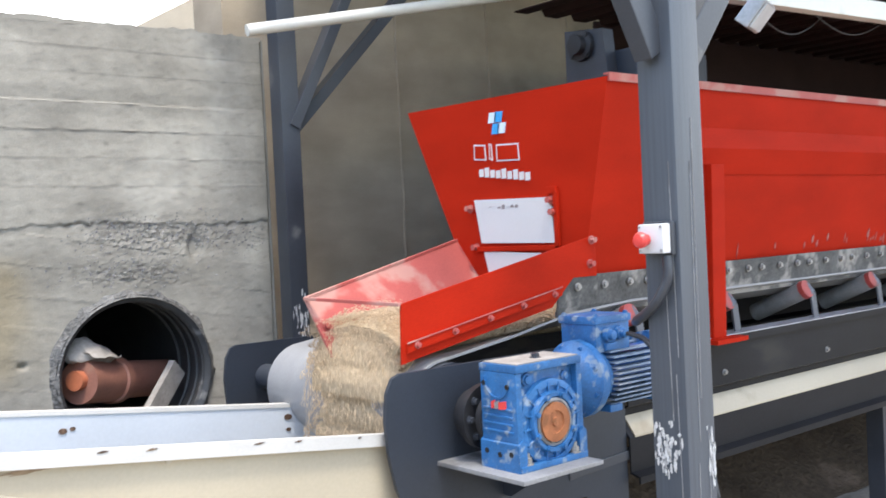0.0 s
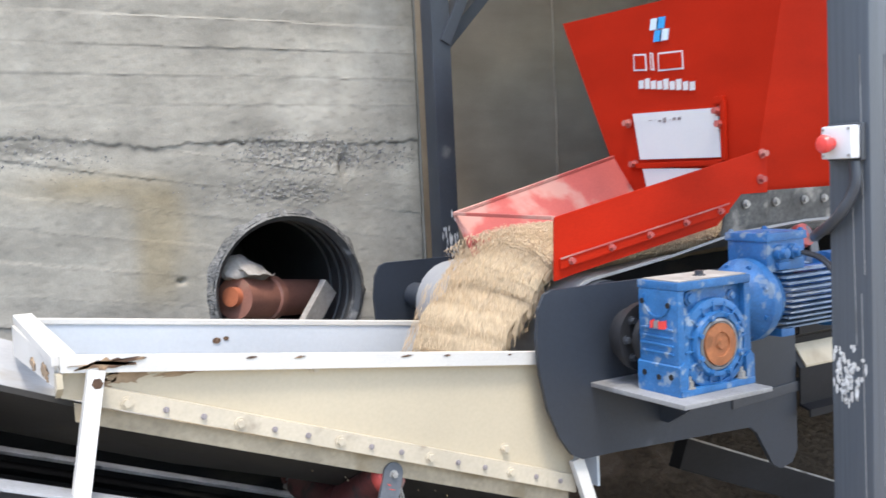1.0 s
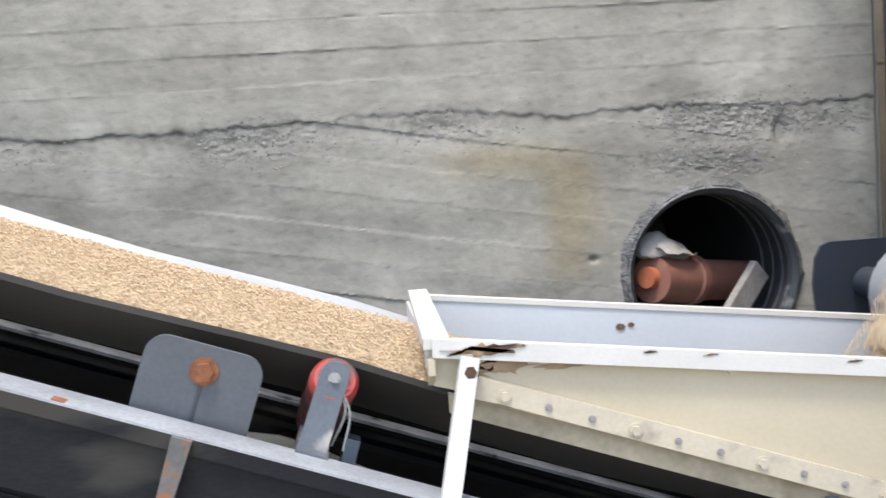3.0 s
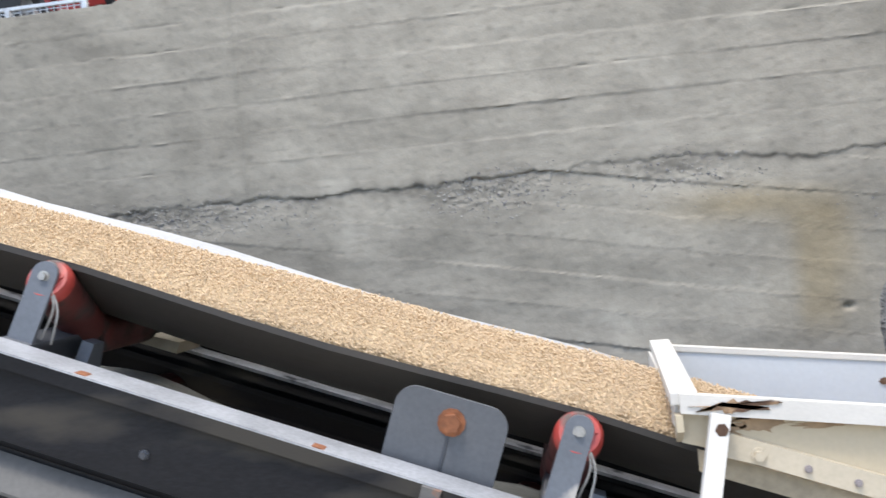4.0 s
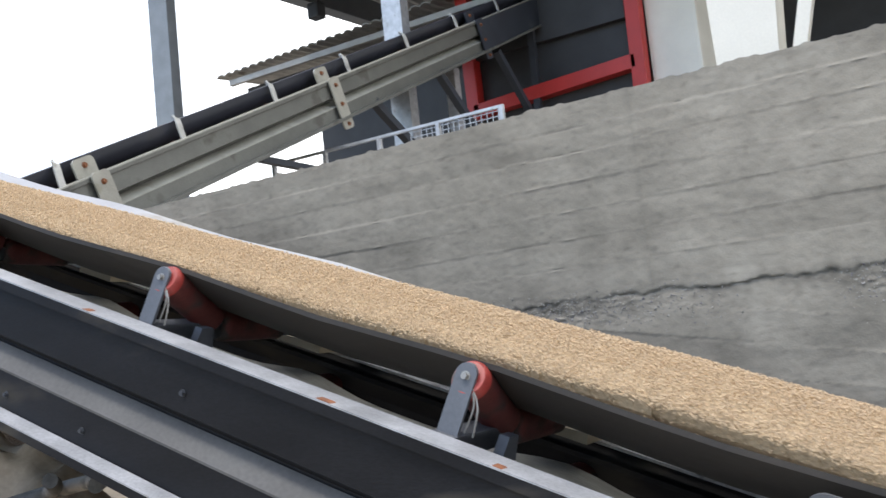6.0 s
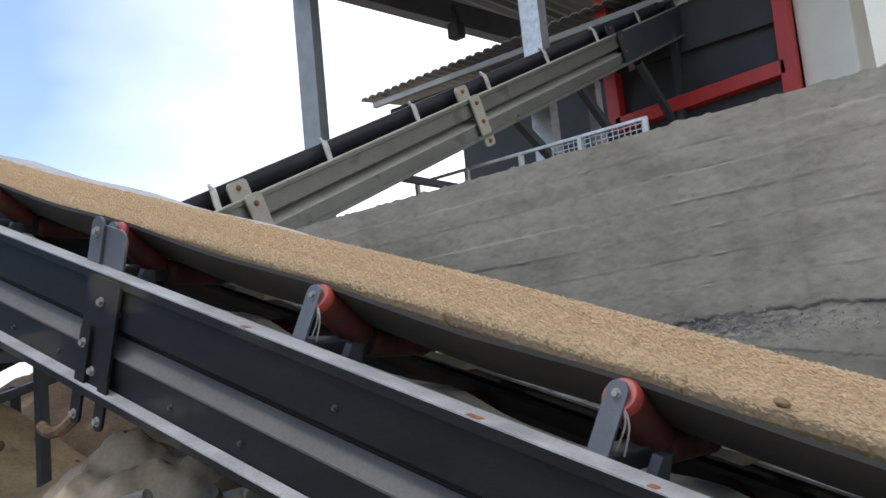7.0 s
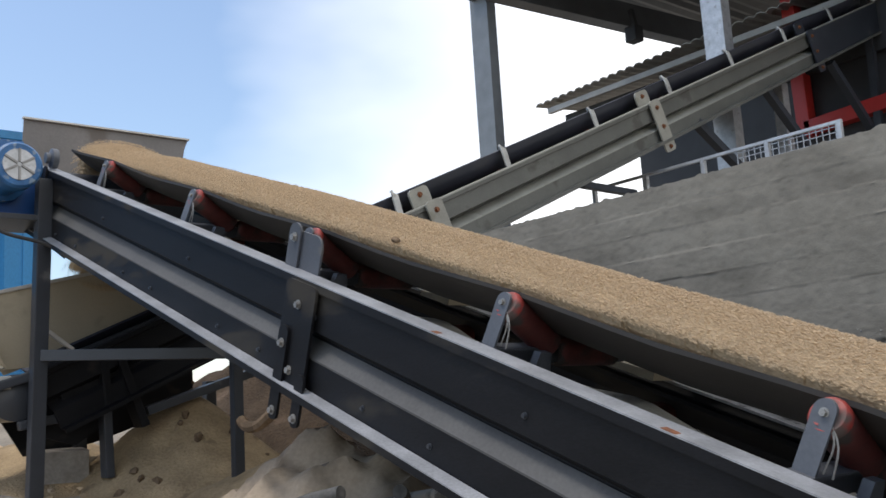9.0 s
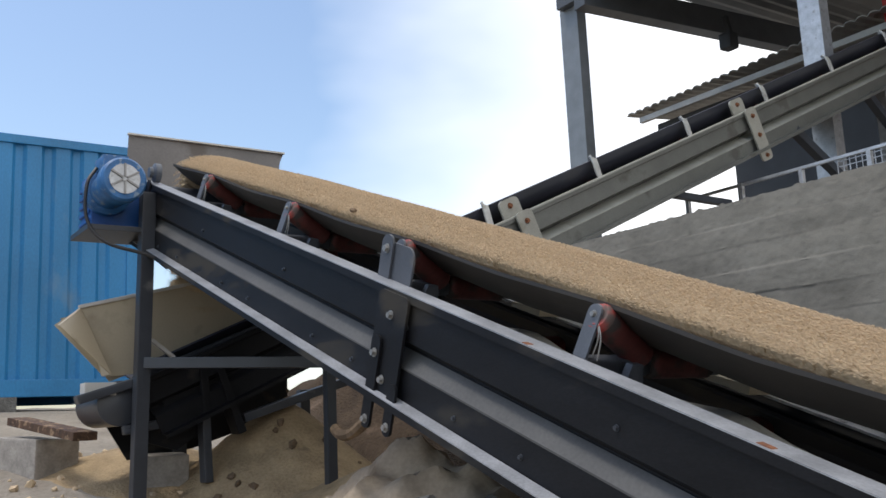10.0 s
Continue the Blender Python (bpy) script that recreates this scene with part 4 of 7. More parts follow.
for k in range(15):
    a = radians(-90 + 180 * k / 14)
    sections.append((2.19 - 0.137 * math.cos(a), 1.125 + 0.137 * math.sin(a), 0.0))
sections = sections + [(2.45, 1.272, 0.025), (2.7, 1.282, 0.06), (3.0, 1.285, 0.075), (8.6, 1.285, 0.075)]
rows_f = []
for x, z, lift in sections:
    ring = []
    for side in (0.0, 0.008):
        line = [(2.40, lift), (2.50, lift * 0.25), (2.62, 0), (2.95, 0), (3.07, lift * 0.25), (3.17, lift)]
        for y, dz in (line if side == 0 else line[::-1]):
            ring.append(bm.verts.new((x, y, z + dz - side)))
    rows_f.append(ring)
for u, v in zip(rows_f, rows_f[1:]):
    for k in range(len(u)):
        j = (k + 1) % len(u)
        bm.faces.new((u[k], u[j], v[j], v[k]))
part("belt", bm, BELT_TOP, feeder, "dusty grey rubber belt", True)
bm = bmesh.new()
box(bm, (2.2, 2.40, 0.98), (8.6, 3.17, 0.988))
part("return_belt", bm, BELT, feeder)
for x in (2.98, 3.52, 4.06, 4.6, 5.2, 5.9, 6.6):
    bm = bmesh.new()
    bar(bm, (x, 2.345, 1.20), (x - 0.01, 2.35, 1.30), 0.035, 0.008, (0, 1, 0), 0.002)
    bar(bm, (x - 0.01, 2.35, 1.298), (x - 0.03, 2.37, 1.335), 0.035, 0.008, (0, 1, 0), 0.002)
    idl = part("idler", bm, BRACKET, feeder, "grey bent idler bracket")
    bm = bmesh.new()
    lathe(bm, (x - 0.035, 2.365, 1.315), (0, 0.92, -0.4), [(0, 0.015), (0.0, 0.034), (0.02, 0.036), (0.25, 0.036), (0.25, 0.01)], 20)
    part("roller", bm, ROLLER_GREY, idl, "", True)
    bm = bmesh.new()
    lathe(bm, (x - 0.035, 2.360, 1.317), (0, 0.92, -0.4), [(-0.004, 0.02), (-0.004, 0.0355), (0.016, 0.0375)], 20)
    part("roller_cap", bm, ROLLER, idl, "red roller end cap", True)
bm = bmesh.new()
bar(bm, (2.6, 2.35, 0.86), (3.5, 2.35, 0.90), 0.03, 0.03, (0, 0, 1), 0.003)
part("stand", bm, STEEL, feeder)
for x, y in ((4.75, 2.45), (3.6, 3.4), (5.5, 2.45), (5.5, 3.4)):
    bm = bmesh.new()
    bar(bm, (x, y, 0.1), (x, y, 0.82), 0.08, 0.08, (0, 1, 0), 0.004)
    part("leg", bm, STEEL, feeder)

# red apron round the feeder's mouth
apron = thing("feeder_apron", (2.4, 2.65, 1.27), "red steel apron guiding gravel off the feeder belt", "chute")
bm = bmesh.new()
prism(bm, [(2.042, 1.425), (2.036, 1.262), (2.10, 1.275), (2.62, 1.365), (2.72, 1.45), (2.83, 1.45), (2.83, 1.580)], lambda a, b, e: Vector((a, e, b)), 2.396, 2.403)
part("side_plate", bm, RED, apron)
bm = bmesh.new()
prism(bm, [(2.05, 1.318), (2.05, 1.292), (2.66, 1.400), (2.66, 1.425)], lambda a, b, e: Vector((a, e, b)), 2.388, 2.396)
part("seam_strip", bm, RED, apron)
bm = bmesh.new()
bar(bm, (2.05, 2.3865, 1.319), (2.66, 2.3865, 1.426), 0.003, 0.004, (0, 0, 1))
part("worn_seam", bm, RED_DUSTY, apron, "rubbed pale seam edge")
for k in range(5):
    bm = bmesh.new()
    bolt(bm, (2.085 + 0.135 * k, 2.388, 1.311 + 0.0238 * k), (0, -1, 0), 0.007, 0.008)
    part("apron_bolt", bm, RED_DUSTY, apron)
for x, z in ((2.81, 1.565), (2.80, 1.49)):
    bm = bmesh.new()
    bolt(bm, (x, 2.396, z), (0, -1, 0), 0.010, 0.016)
    part("apron_bolt", bm, RED_DUSTY, apron)
bm = bmesh.new()
q = [(2.035, 2.872, 1.428), (2.035, 2.735, 1.262), (2.60, 2.80, 1.30), (2.82, 2.98, 1.42), (2.80, 3.04, 1.578)]
va, nv3 = Vector(q[0]), (Vector(q[1]) - Vector(q[0])).cross(Vector(q[4]) - Vector(q[0]))
q = [(x, va.y - (nv3.x * (x - va.x) + nv3.z * (z - va.z)) / nv3.y, z) for x, y, z in q]
f = bm.faces.new([bm.verts.new(p) for p in q])
ext = bmesh.ops.extrude_face_region(bm, geom=[f])
for v in [g for g in ext["geom"] if isinstance(g, bmesh.types.BMVert)]:
    v.co += Vector((0, 0.008, -0.004))
part("far_plate", bm, RED_DUSTY, apron, "dust-paled red inner plate")
bm = bmesh.new()
bar(bm, (2.04, 2.398, 1.424), (2.035, 2.875, 1.430), 0.012, 0.010, (0, 0, 1), 0.002)
bar(bm, (2.035, 2.873, 1.430), (2.80, 3.042, 1.580), 0.012, 0.010, (0, 0, 1), 0.002)
part("top_edge", bm, RED_DUSTY, apron, "dusty red folded edge")
for p in ((2.06, 2.80, 1.345), (2.16, 2.80, 1.36), (2.74, 3.02, 1.52), (2.76, 3.015, 1.47)):
    bm = bmesh.new()
    bolt(bm, p, (0, -1, 0.3), 0.009, 0.010)
    part("apron_bolt", bm, RED_DUSTY, apron)

# ---------------------------------------------------------------- gear motor of the feeder
gear = thing("gear_motor", (2.23, 2.16, 1.0), "blue worm gear motor on a dusty steel shelf", "gear motor")
bm = bmesh.new()
box(bm, (2.095, 2.008, 0.988), (2.385, 2.345, 1.0), None, 0.003)
part("shelf", bm, SHELF, gear, "dusty grey steel shelf")
GX0, GX1, GY0, GY1, GZ0, GZ1 = 2.143, 2.385, 2.070, 2.205, 1.0, 1.270
bm = bmesh.new()
box(bm, (GX0 + 0.006, GY0 + 0.020, GZ0 + 0.01), (GX1 - 0.006, GY1, GZ1 - 0.006), None, 0.008)
body = part("gearbox", bm, BLUE, gear, "chipped blue cast gearbox", True)
# top plate and corner pillars stand proud of the recessed face
bm = bmesh.new()
box(bm, (GX0, GY0, GZ1 - 0.020), (GX1, GY1 + 0.004, GZ1), None, 0.004)
part("top_plate", bm, BLUE, body, "", True)
for x0, x1 in ((GX0, GX0 + 0.020), (GX1 - 0.020, GX1)):
    bm = bmesh.new()
    box(bm, (x0, GY0 + 0.002, GZ0 + 0.06), (x1, GY1, GZ1 - 0.02), None, 0.004)
    part("corner_rib", bm, BLUE, body, "", True)
    bm = bmesh.new()
    prism(bm, [(x0 - 0.004, GZ0), (x1 + 0.004, GZ0), (x1 + 0.004, GZ0 + 0.070), (x0 + 0.012, GZ0 + 0.082), (x0 - 0.004, GZ0 + 0.070)], lambda a, b, e: Vector((a, e, b)), GY0 - 0.004, GY1 + 0.004)
    part("foot", bm, BLUE, body)
bm = bmesh.new()
box(bm, (GX0 - 0.002, GY0 - 0.008, GZ0), (GX1 + 0.002, GY1, GZ0 + 0.016), None, 0.003)
part("foot_flange", bm, BLUE, body, "", True)
for k in range(4):
    bm = bmesh.new()
    z = GZ0 + 0.096 + 0.019 * k
    box(bm, (GX0 - 0.004, GY0 + 0.018, z), (GX0 + 0.006, GY1 - 0.010, z + 0.006), None, 0.002)
    part("rib", bm, BLUE, body)
bm = bmesh.new()
for k in range(12):
    t0, t1 = radians(200 + 14 * k), radians(200 + 14 * k + 14)
    c = Vector((GX0 - 0.001, (GY0 + GY1) / 2 + 0.004, GZ1 - 0.040))
    bar(bm, c + Vector((0, 0.046 * math.cos(t0), 0.046 * math.sin(t0))), c + Vector((0, 0.046 * math.cos(t1), 0.046 * math.sin(t1))), 0.005, 0.005, (1, 0, 0))
part("cast_arc", bm, BLUE, body)
for y, z in ((GY0 + 0.024, GZ0 + 0.045), (GY0 + 0.066, GZ0 + 0.040), (GY1 - 0.02, GZ0 + 0.045), (GY0 + 0.03, GZ1 - 0.055), (GY1 - 0.018, GZ1 - 0.05)):
    bm = bmesh.new()
    lathe(bm, (GX0 - 0.0045, y, z), (-1, 0, 0), [(0, 0.007), (0.002, 0.007), (0.002, 0.004), (-0.002, 0.004)], 14)
    part("bolt_hole", bm, CABLE, body)
SHAFT = (2.268, GY0, 1.112)
SX, SZ = SHAFT[0], SHAFT[2]
bm = bmesh.new()
lathe(bm, (SX, GY0 + 0.022, SZ), (0, -1, 0), [(0, 0.112), (0.016, 0.110), (0.020, 0.100), (0.0201, 0.093), (0.015, 0.092), (0.015, 0.080), (0.024, 0.079), (0.030, 0.076), (0.030, 0.066), (0.024, 0.064), (0.024, 0.050)], 48)
cover = part("flange_cover", bm, BLUE, body, "", True)
for a in range(16):
    bm = bmesh.new()
    t = radians(22.5 * a + 6)
    d = Vector((math.cos(t), 0, math.sin(t)))
    p = Vector((SX, GY0 + 0.006, SZ))
    bar(bm, p + d * 0.076, p + d * 0.104, 0.005, 0.012, (0, 1, 0), 0.001)
    part("web", bm, BLUE, cover)
for a in range(8):
    bm = bmesh.new()
    t = radians(22.5 + 45 * a)
    bolt(bm, (SX + 0.071 * math.cos(t), GY0 - 0.008, SZ + 0.071 * math.sin(t)), (0, -1, 0), 0.0062, 0.006)
    part("cover_bolt", bm, BLUE, cover)
for x, z, r in ((GX0 + 0.052, GZ1 - 0.042, 0.012), (GX1 - 0.052, GZ1 - 0.048, 0.009), (GX0 + 0.034, GZ0 + 0.112, 0.008), (GX1 - 0.032, GZ0 + 0.115, 0.008)):
    bm = bmesh.new()
    lathe(bm, (x, GY0 + 0.020, z), (0, -1, 0), [(0, r * 1.5), (0.006, r * 1.4), (0.007, r), (0.012, r * 0.9), (0.012, r * 0.4)], 16)
    part("plug", bm, BLUE, body, "", True)
bm = bmesh.new()
lathe(bm, (SX, GY0 + 0.002, SZ), (0, -1, 0), [(0, 0.062), (0.008, 0.062), (0.010, 0.056), (0.006, 0.054), (0.006, 0.050)], 36)
part("seal_ring", bm, SHELF, cover, "bare worn steel ring", True)
bm = bmesh.new()
lathe(bm, (SX, GY0 - 0.002, SZ), (0, -1, 0), [(0, 0.051), (0.009, 0.051), (0.010, 0.030), (0.006, 0.029), (0.006, 0.012), (0.011, 0.011)], 32)
part("shaft_cap", bm, RUST_BRIGHT, body, "rusty orange shaft cap", True)
for x in (GX0 + 0.034, GX1 - 0.034):
    bm = bmesh.new()
    bolt(bm, (x, GY0 + 0.006, GZ0 + 0.016), (0, 0, 1), 0.011, 0.014)
    rod(bm, (x, GY0 + 0.006, GZ0 + 0.03), (x, GY0 + 0.006, GZ0 + 0.044), 0.006, 10)
    part("foot_bolt", bm, BOLT, gear)
for k, (y0, y1, mt) in enumerate(((0.040, 0.062, STOP_RED), (0.064, 0.078, LOGO_GREY), (0.080, 0.090, STOP_RED))):
    bm = bmesh.new()
    prism(bm, [(GY0 + y0, 1.158), (GY0 + y1, 1.156), (GY0 + y1, 1.174), (GY0 + y0, 1.178)], lambda a, b, e: Vector((e, a, b)), GX0 - 0.0065, GX0 + 0.004)
    part("maker_plate", bm, mt, body, "small worn maker plate")
bm = bmesh.new()
lathe(bm, (2.205, GY1, 1.115), (0, 1, 0), [(0, 0.070), (0.018, 0.070), (0.02, 0.045), (0.045, 0.045), (0.045, 0.088), (0.066, 0.088), (0.067, 0.045), (0.085, 0.045), (0.085, 0.07), (0.105, 0.07), (0.105, 0.03), (0.14, 0.03)], 30)
coup = part("coupling", bm, CABLE, gear, "black bolted coupling", True)
for a in range(8):
    bm = bmesh.new()
    t = radians(45 * a)
    bolt(bm, (2.205 + 0.066 * math.cos(t), GY1 + 0.044, 1.115 + 0.066 * math.sin(t)), (0, -1, 0), 0.008, 0.010)
    part("coupling_bolt", bm, STEEL, coup)
bm = bmesh.new()
box(bm, (GX0 + 0.008, GY0 + 0.006, GZ1), (GX1 - 0.008, GY1 - 0.004, GZ1 + 0.003), None, 0.0012)
part("dust_cap", bm, CEMENT_BAG, body, "grey dust on the top")
bm = bmesh.new()
bolt(bm, (GX0 + 0.13, GY0 + 0.06, GZ1 + 0.002), (0, 0, 1), 0.011, 0.010)
part("vent_plug", bm, STEEL, body)
# motor, its axis along the feeder
MY, MZ = 2.145, 1.192
bm = bmesh.new()
lathe(bm, (GX1 - 0.01, MY, MZ), (1, 0, 0), [(0, 0.060), (0.03, 0.072), (0.055, 0.098), (0.060, 0.106), (0.085, 0.106), (0.088, 0.098), (0.100, 0.096), (0.104, 0.090), (0.130, 0.080)], 44)
fl = part("motor_flange", bm, BLUE, gear, "", True)
for a in range(8):
    bm = bmesh.new()
    t = radians(45 * a + 22)
    bolt(bm, (GX1 + 0.050, MY + 0.092 * math.cos(t), MZ + 0.092 * math.sin(t)), (-1, 0, 0), 0.007, 0.010)
    part("flange_bolt", bm, BLUE, fl)
bm = bmesh.new()
lathe(bm, (GX1 + 0.115, MY, MZ), (1, 0, 0), [(0, 0.070), (0.25, 0.070)], 36)
motor = part("motor_body", bm, BLUE_MOTOR, gear, "", True)
for k in range(11):
    z = MZ - 0.075 + 0.0145 * k
    half = math.sqrt(max(0.0004, 0.098 ** 2 - (z - MZ) ** 2))
    for s0, sg in ((MY - half, 1), (MY + half, -1)):
        bm = bmesh.new()
        lo, hi = sorted((s0, MY + (-1 if sg > 0 else 1) * 0.035))
        box(bm, (GX1 + 0.125, lo, z - 0.0022), (GX1 + 0.355, hi, z + 0.0022))
        part("fin", bm, FIN_DUST, motor, "dust-paled cooling fin")
for z, dy in ((MZ + 0.085, -0.045), (MZ - 0.085, -0.05)):
    bm = bmesh.new()
    box(bm, (GX1 + 0.115, MY + dy - 0.02, z - 0.010), (GX1 + 0.165, MY + dy + 0.03, z + 0.010), None, 0.004)
    part("lug", bm, BLUE, motor, "", True)
bm = bmesh.new()
lathe(bm, (GX1 + 0.362, MY, MZ), (1, 0, 0), [(0, 0.101), (0.07, 0.101), (0.082, 0.088), (0.083, 0.02)], 36)
part("fan_cover", bm, BLUE, gear, "", True)
bm = bmesh.new()
box(bm, (GX1 + 0.085, MY - 0.055, MZ + 0.070), (GX1 + 0.225, MY + 0.075, MZ + 0.165), None, 0.006)
tbox = part("terminal_box", bm, BLUE, gear, "", True)
bm = bmesh.new()
box(bm, (GX1 + 0.080, MY - 0.060, MZ + 0.148), (GX1 + 0.230, MY + 0.080, MZ + 0.170), None, 0.005)
lid = part("lid", bm, BLUE, tbox, "", True)
for x, y in ((0.092, -0.048), (0.218, -0.048), (0.092, 0.068), (0.218, 0.068)):
    bm = bmesh.new()
    bolt(bm, (GX1 + x, MY + y, MZ + 0.170), (0, 0, 1), 0.006, 0.004)
    part("lid_screw", bm, BLUE, lid)
for x in (0.125, 0.175):
    bm = bmesh.new()
    lathe(bm, (GX1 + x, MY - 0.055, MZ + 0.118), (0.1, -1, 0), [(0, 0.020), (0.014, 0.020), (0.015, 0.015), (0.028, 0.013), (0.029, 0.006)], 12)
    part("gland", bm, BLUE, tbox, "", True)
for off in (0.0, 0.013):
    bm = bmesh.new()
    tube(bm, curve_points([(GX1 + 0.178 + off, MY - 0.08, MZ + 0.118), (GX1 + 0.20 + off, MY - 0.13, MZ + 0.095), (GX1 + 0.20 + off, MY - 0.20, MZ + 0.02), (GX1 + 0.19 + off, MY - 0.27, MZ - 0.07), (GX1 + 0.17 + off, MY - 0.33, MZ - 0.16), (GX1 + 0.15, MY - 0.38, MZ - 0.28)], 6), 0.0055, 8)
    part("supply_cable", bm, CABLE, gear, "black supply cable", True)
bm = bmesh.new()
prism(bm, [(2.10, 0.988), (2.34, 0.988), (2.34, 0.86), (2.31, 0.86)], lambda a, b, e: Vector((e, a, b)), 2.33, 2.338)
part("gusset", bm, PLATE_PAINT, gear)

# ---------------------------------------------------------------- belt conveyors
def space(origin, along, across):
    """A conveyor's space: s along the belt, y across it, n off it."""
    s, a = Vector(along).normalized(), Vector(across).normalized()
    n = s.cross(a)
    if n.z < 0:
        n = -n
    m = Matrix((s, a, n)).transposed().to_4x4()
    m.translation = origin
    return m


SLOPE = radians(20.1)
MAIN = space((0, 0, 1.445), (-math.cos(SLOPE), 0, math.sin(SLOPE)), (0, 1, 0))
SECOND = space((-4.28 + 2.42 * 1.18, 4.43, 2.96), (0, 1.007, 0.443), (-1, 0, 0)) @ Matrix.Scale(1.18, 4)
PROFILE = [(0.070, -0.146), (-0.008, -0.146), (-0.008, -0.166), (0.006, -0.170), (0.006, -0.292), (0.048, -0.318), (0.048, -0.330), (0.006, -0.385),
           (0.006, -0.490), (-0.040, -0.500), (-0.040, -0.520)]


def belt_conveyor(thing_ob, m, s0, s1, idlers, paint, rail, roller_mat, belt_mat):
    """Side frames, belt, return strand and idlers of a troughed conveyor. Returns the near wing rollers."""
    def at(a, b, e):
        return m @ Vector((e, a, b))

    def at_frame(a, b, e):
        # the side frames climb a little steeper than the belt
        return m @ Vector((e, a, b + 0.005 * (e - 0.8)))
    for y0, sg in ((2.285, 1), (3.265, -1)):
        bm = bmesh.new()
        prism(bm, sheet([(y0 + sg * a, b) for a, b in PROFILE], 0.006), at_frame, s0, s1)
        fr = part("side_frame", bm, paint, thing_ob)
        # Flange strips hold the sky's light in their paler colour.
        bm = bmesh.new()
        lo, hi = sorted((y0 - sg * 0.011, y0 + sg * 0.070))
        prism(bm, [(lo, -0.143), (hi, -0.143), (hi, -0.139), (lo, -0.139)], at_frame, s0 + 0.01, s1 - 0.01)
        part("top_flange", bm, rail, fr, "worn top flange, sky light in its paler colour")
        bm = bmesh.new()
        lo, hi = sorted((y0 - sg * 0.043, y0 - sg * 0.001))
        prism(bm, [(lo, -0.497), (hi, -0.487), (hi, -0.483), (lo, -0.493)], at_frame, s0 + 0.01, s1 - 0.01)
        part("bottom_flange", bm, rail, fr, "worn bottom flange, sky light in its paler colour")
        # The ledge faces up; a paler strip paints the light on it.
        bm = bmesh.new()
        prism(bm, [(y0 + sg * 0.0445, -0.3305), (y0 + sg * 0.0405, -0.3265), (y0 + sg * 0.0015, -0.3800), (y0 + sg * 0.0015, -0.386)], at_frame, s0 + 0.02, s1 - 0.02)
        part("ledge_light", bm, LEDGE_LIGHT, fr, "folded ledge, light from above in its paler colour")
    # troughed carrying strand
    e = 0.012
    line = [(2.435, 0.012), (2.50, -0.036), (2.585, -0.085), (2.66, -0.100), (2.82, -0.100), (2.90, -0.082), (3.00, -0.028), (3.115, 0.036)]
    bm = bmesh.new()
    step = 0.16
    n = int((s1 - s0 - 0.1) / step)
    rows_b = []
    for k in range(n + 1):
        s = s0 + 0.05 + (s1 - s0 - 0.1) * k / n
        gap = min(abs(s - i) for i in idlers)
        sag = 0.014 * min(1, gap / 0.45)
        rows_b.append([bm.verts.new(m @ Vector((s, y, b - sag))) for y, b in line] + [bm.verts.new(m @ Vector((s, y, b - sag - e))) for y, b in line[::-1]])
    for u, v in zip(rows_b, rows_b[1:]):
        for k in range(len(u)):
            j = (k + 1) % len(u)
            f = bm.faces.new((u[k], u[j], v[j], v[k]))
            f.material_index = 1 if k < len(line) - 1 else 0
    belt = part("belt", bm, [BELT, belt_mat], thing_ob, "black rubber belt, dust and sky sheen in its pale top", True)
    bm = bmesh.new()
    rows_r = []
    for k in range(n * 2 + 1):
        q = s0 + 0.05 + (s1 - s0 - 0.1) * k / (n * 2)
        near = min(abs(q - (i + 0.03)) for i in idlers)
        lift = 0.034 * math.exp(-(near / 0.16) ** 2) - 0.365
        rows_r.append([bm.verts.new(m @ Vector((q, y, lift + d))) for y, d in ((2.40, 0), (2.75, 0.004), (3.11, 0), (3.11, -0.012), (2.40, -0.012))])
    for u, v in zip(rows_r, rows_r[1:]):
        for k in range(5):
            j = (k + 1) % 5
            bm.faces.new((u[k], u[j], v[j], v[k])).material_index = 1 if k < 2 else 0
    part("return_strand", bm, [BELT_BLACK, RETURN_DUST], belt, "return strand with a dusty beige face", True)
    for i in idlers:
        bm = bmesh.new()
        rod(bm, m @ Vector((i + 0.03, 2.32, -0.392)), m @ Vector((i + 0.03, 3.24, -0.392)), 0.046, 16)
        part("return_roller", bm, ROLLER_SHADE, thing_ob, "dark return roller", True)
    # Light reaching the lip from the far side is put into its colour.
    bm = bmesh.new()
    prism(bm, [(3.150, -0.262), (3.215, -0.262), (3.215, -0.254), (3.150, -0.254)], at, s0 + 0.05, s1 - 0.05)
    part("inner_lip", bm, LIP_PAINT, thing_ob, "worn lip inside the far frame, far-side light in its pale colour")
    for s, sx in ((s0 + 0.05, -1), (s1 - 0.05, 1)):
        bm = bmesh.new()
        lathe(bm, m @ Vector((s, 2.36, -0.272)), m.to_3x3() @ Vector((0, 1, 0)), [(0, 0.03), (0.06, 0.03), (0.06, 0.135), (0.74, 0.135), (0.74, 0.03), (0.84, 0.03)], 36)
        part("drum", bm, STEEL, belt, "steel end drum", True)
    rollers = []
    for i in idlers:
        bm = bmesh.new()
        for y0, y1, sg in ((2.375, 2.405, 1), (3.175, 3.145, -1)):
            tilt = 0.004
            prism(bm, rounded((i - 0.025, -0.195), (i + 0.025, 0.006), 0.024, 5), lambda a, b, q: m @ Vector((a - tilt * (b + 0.145) / 0.15, q + sg * 0.03 * (b + 0.145) / 0.15, b)),
                  y0 - 0.004, y0 + 0.004)
        prism(bm, [(2.30, -0.150), (3.25, -0.150), (3.25, -0.142), (2.34, -0.142), (2.34, -0.200), (2.33, -0.200)], at, i - 0.028, i + 0.028)
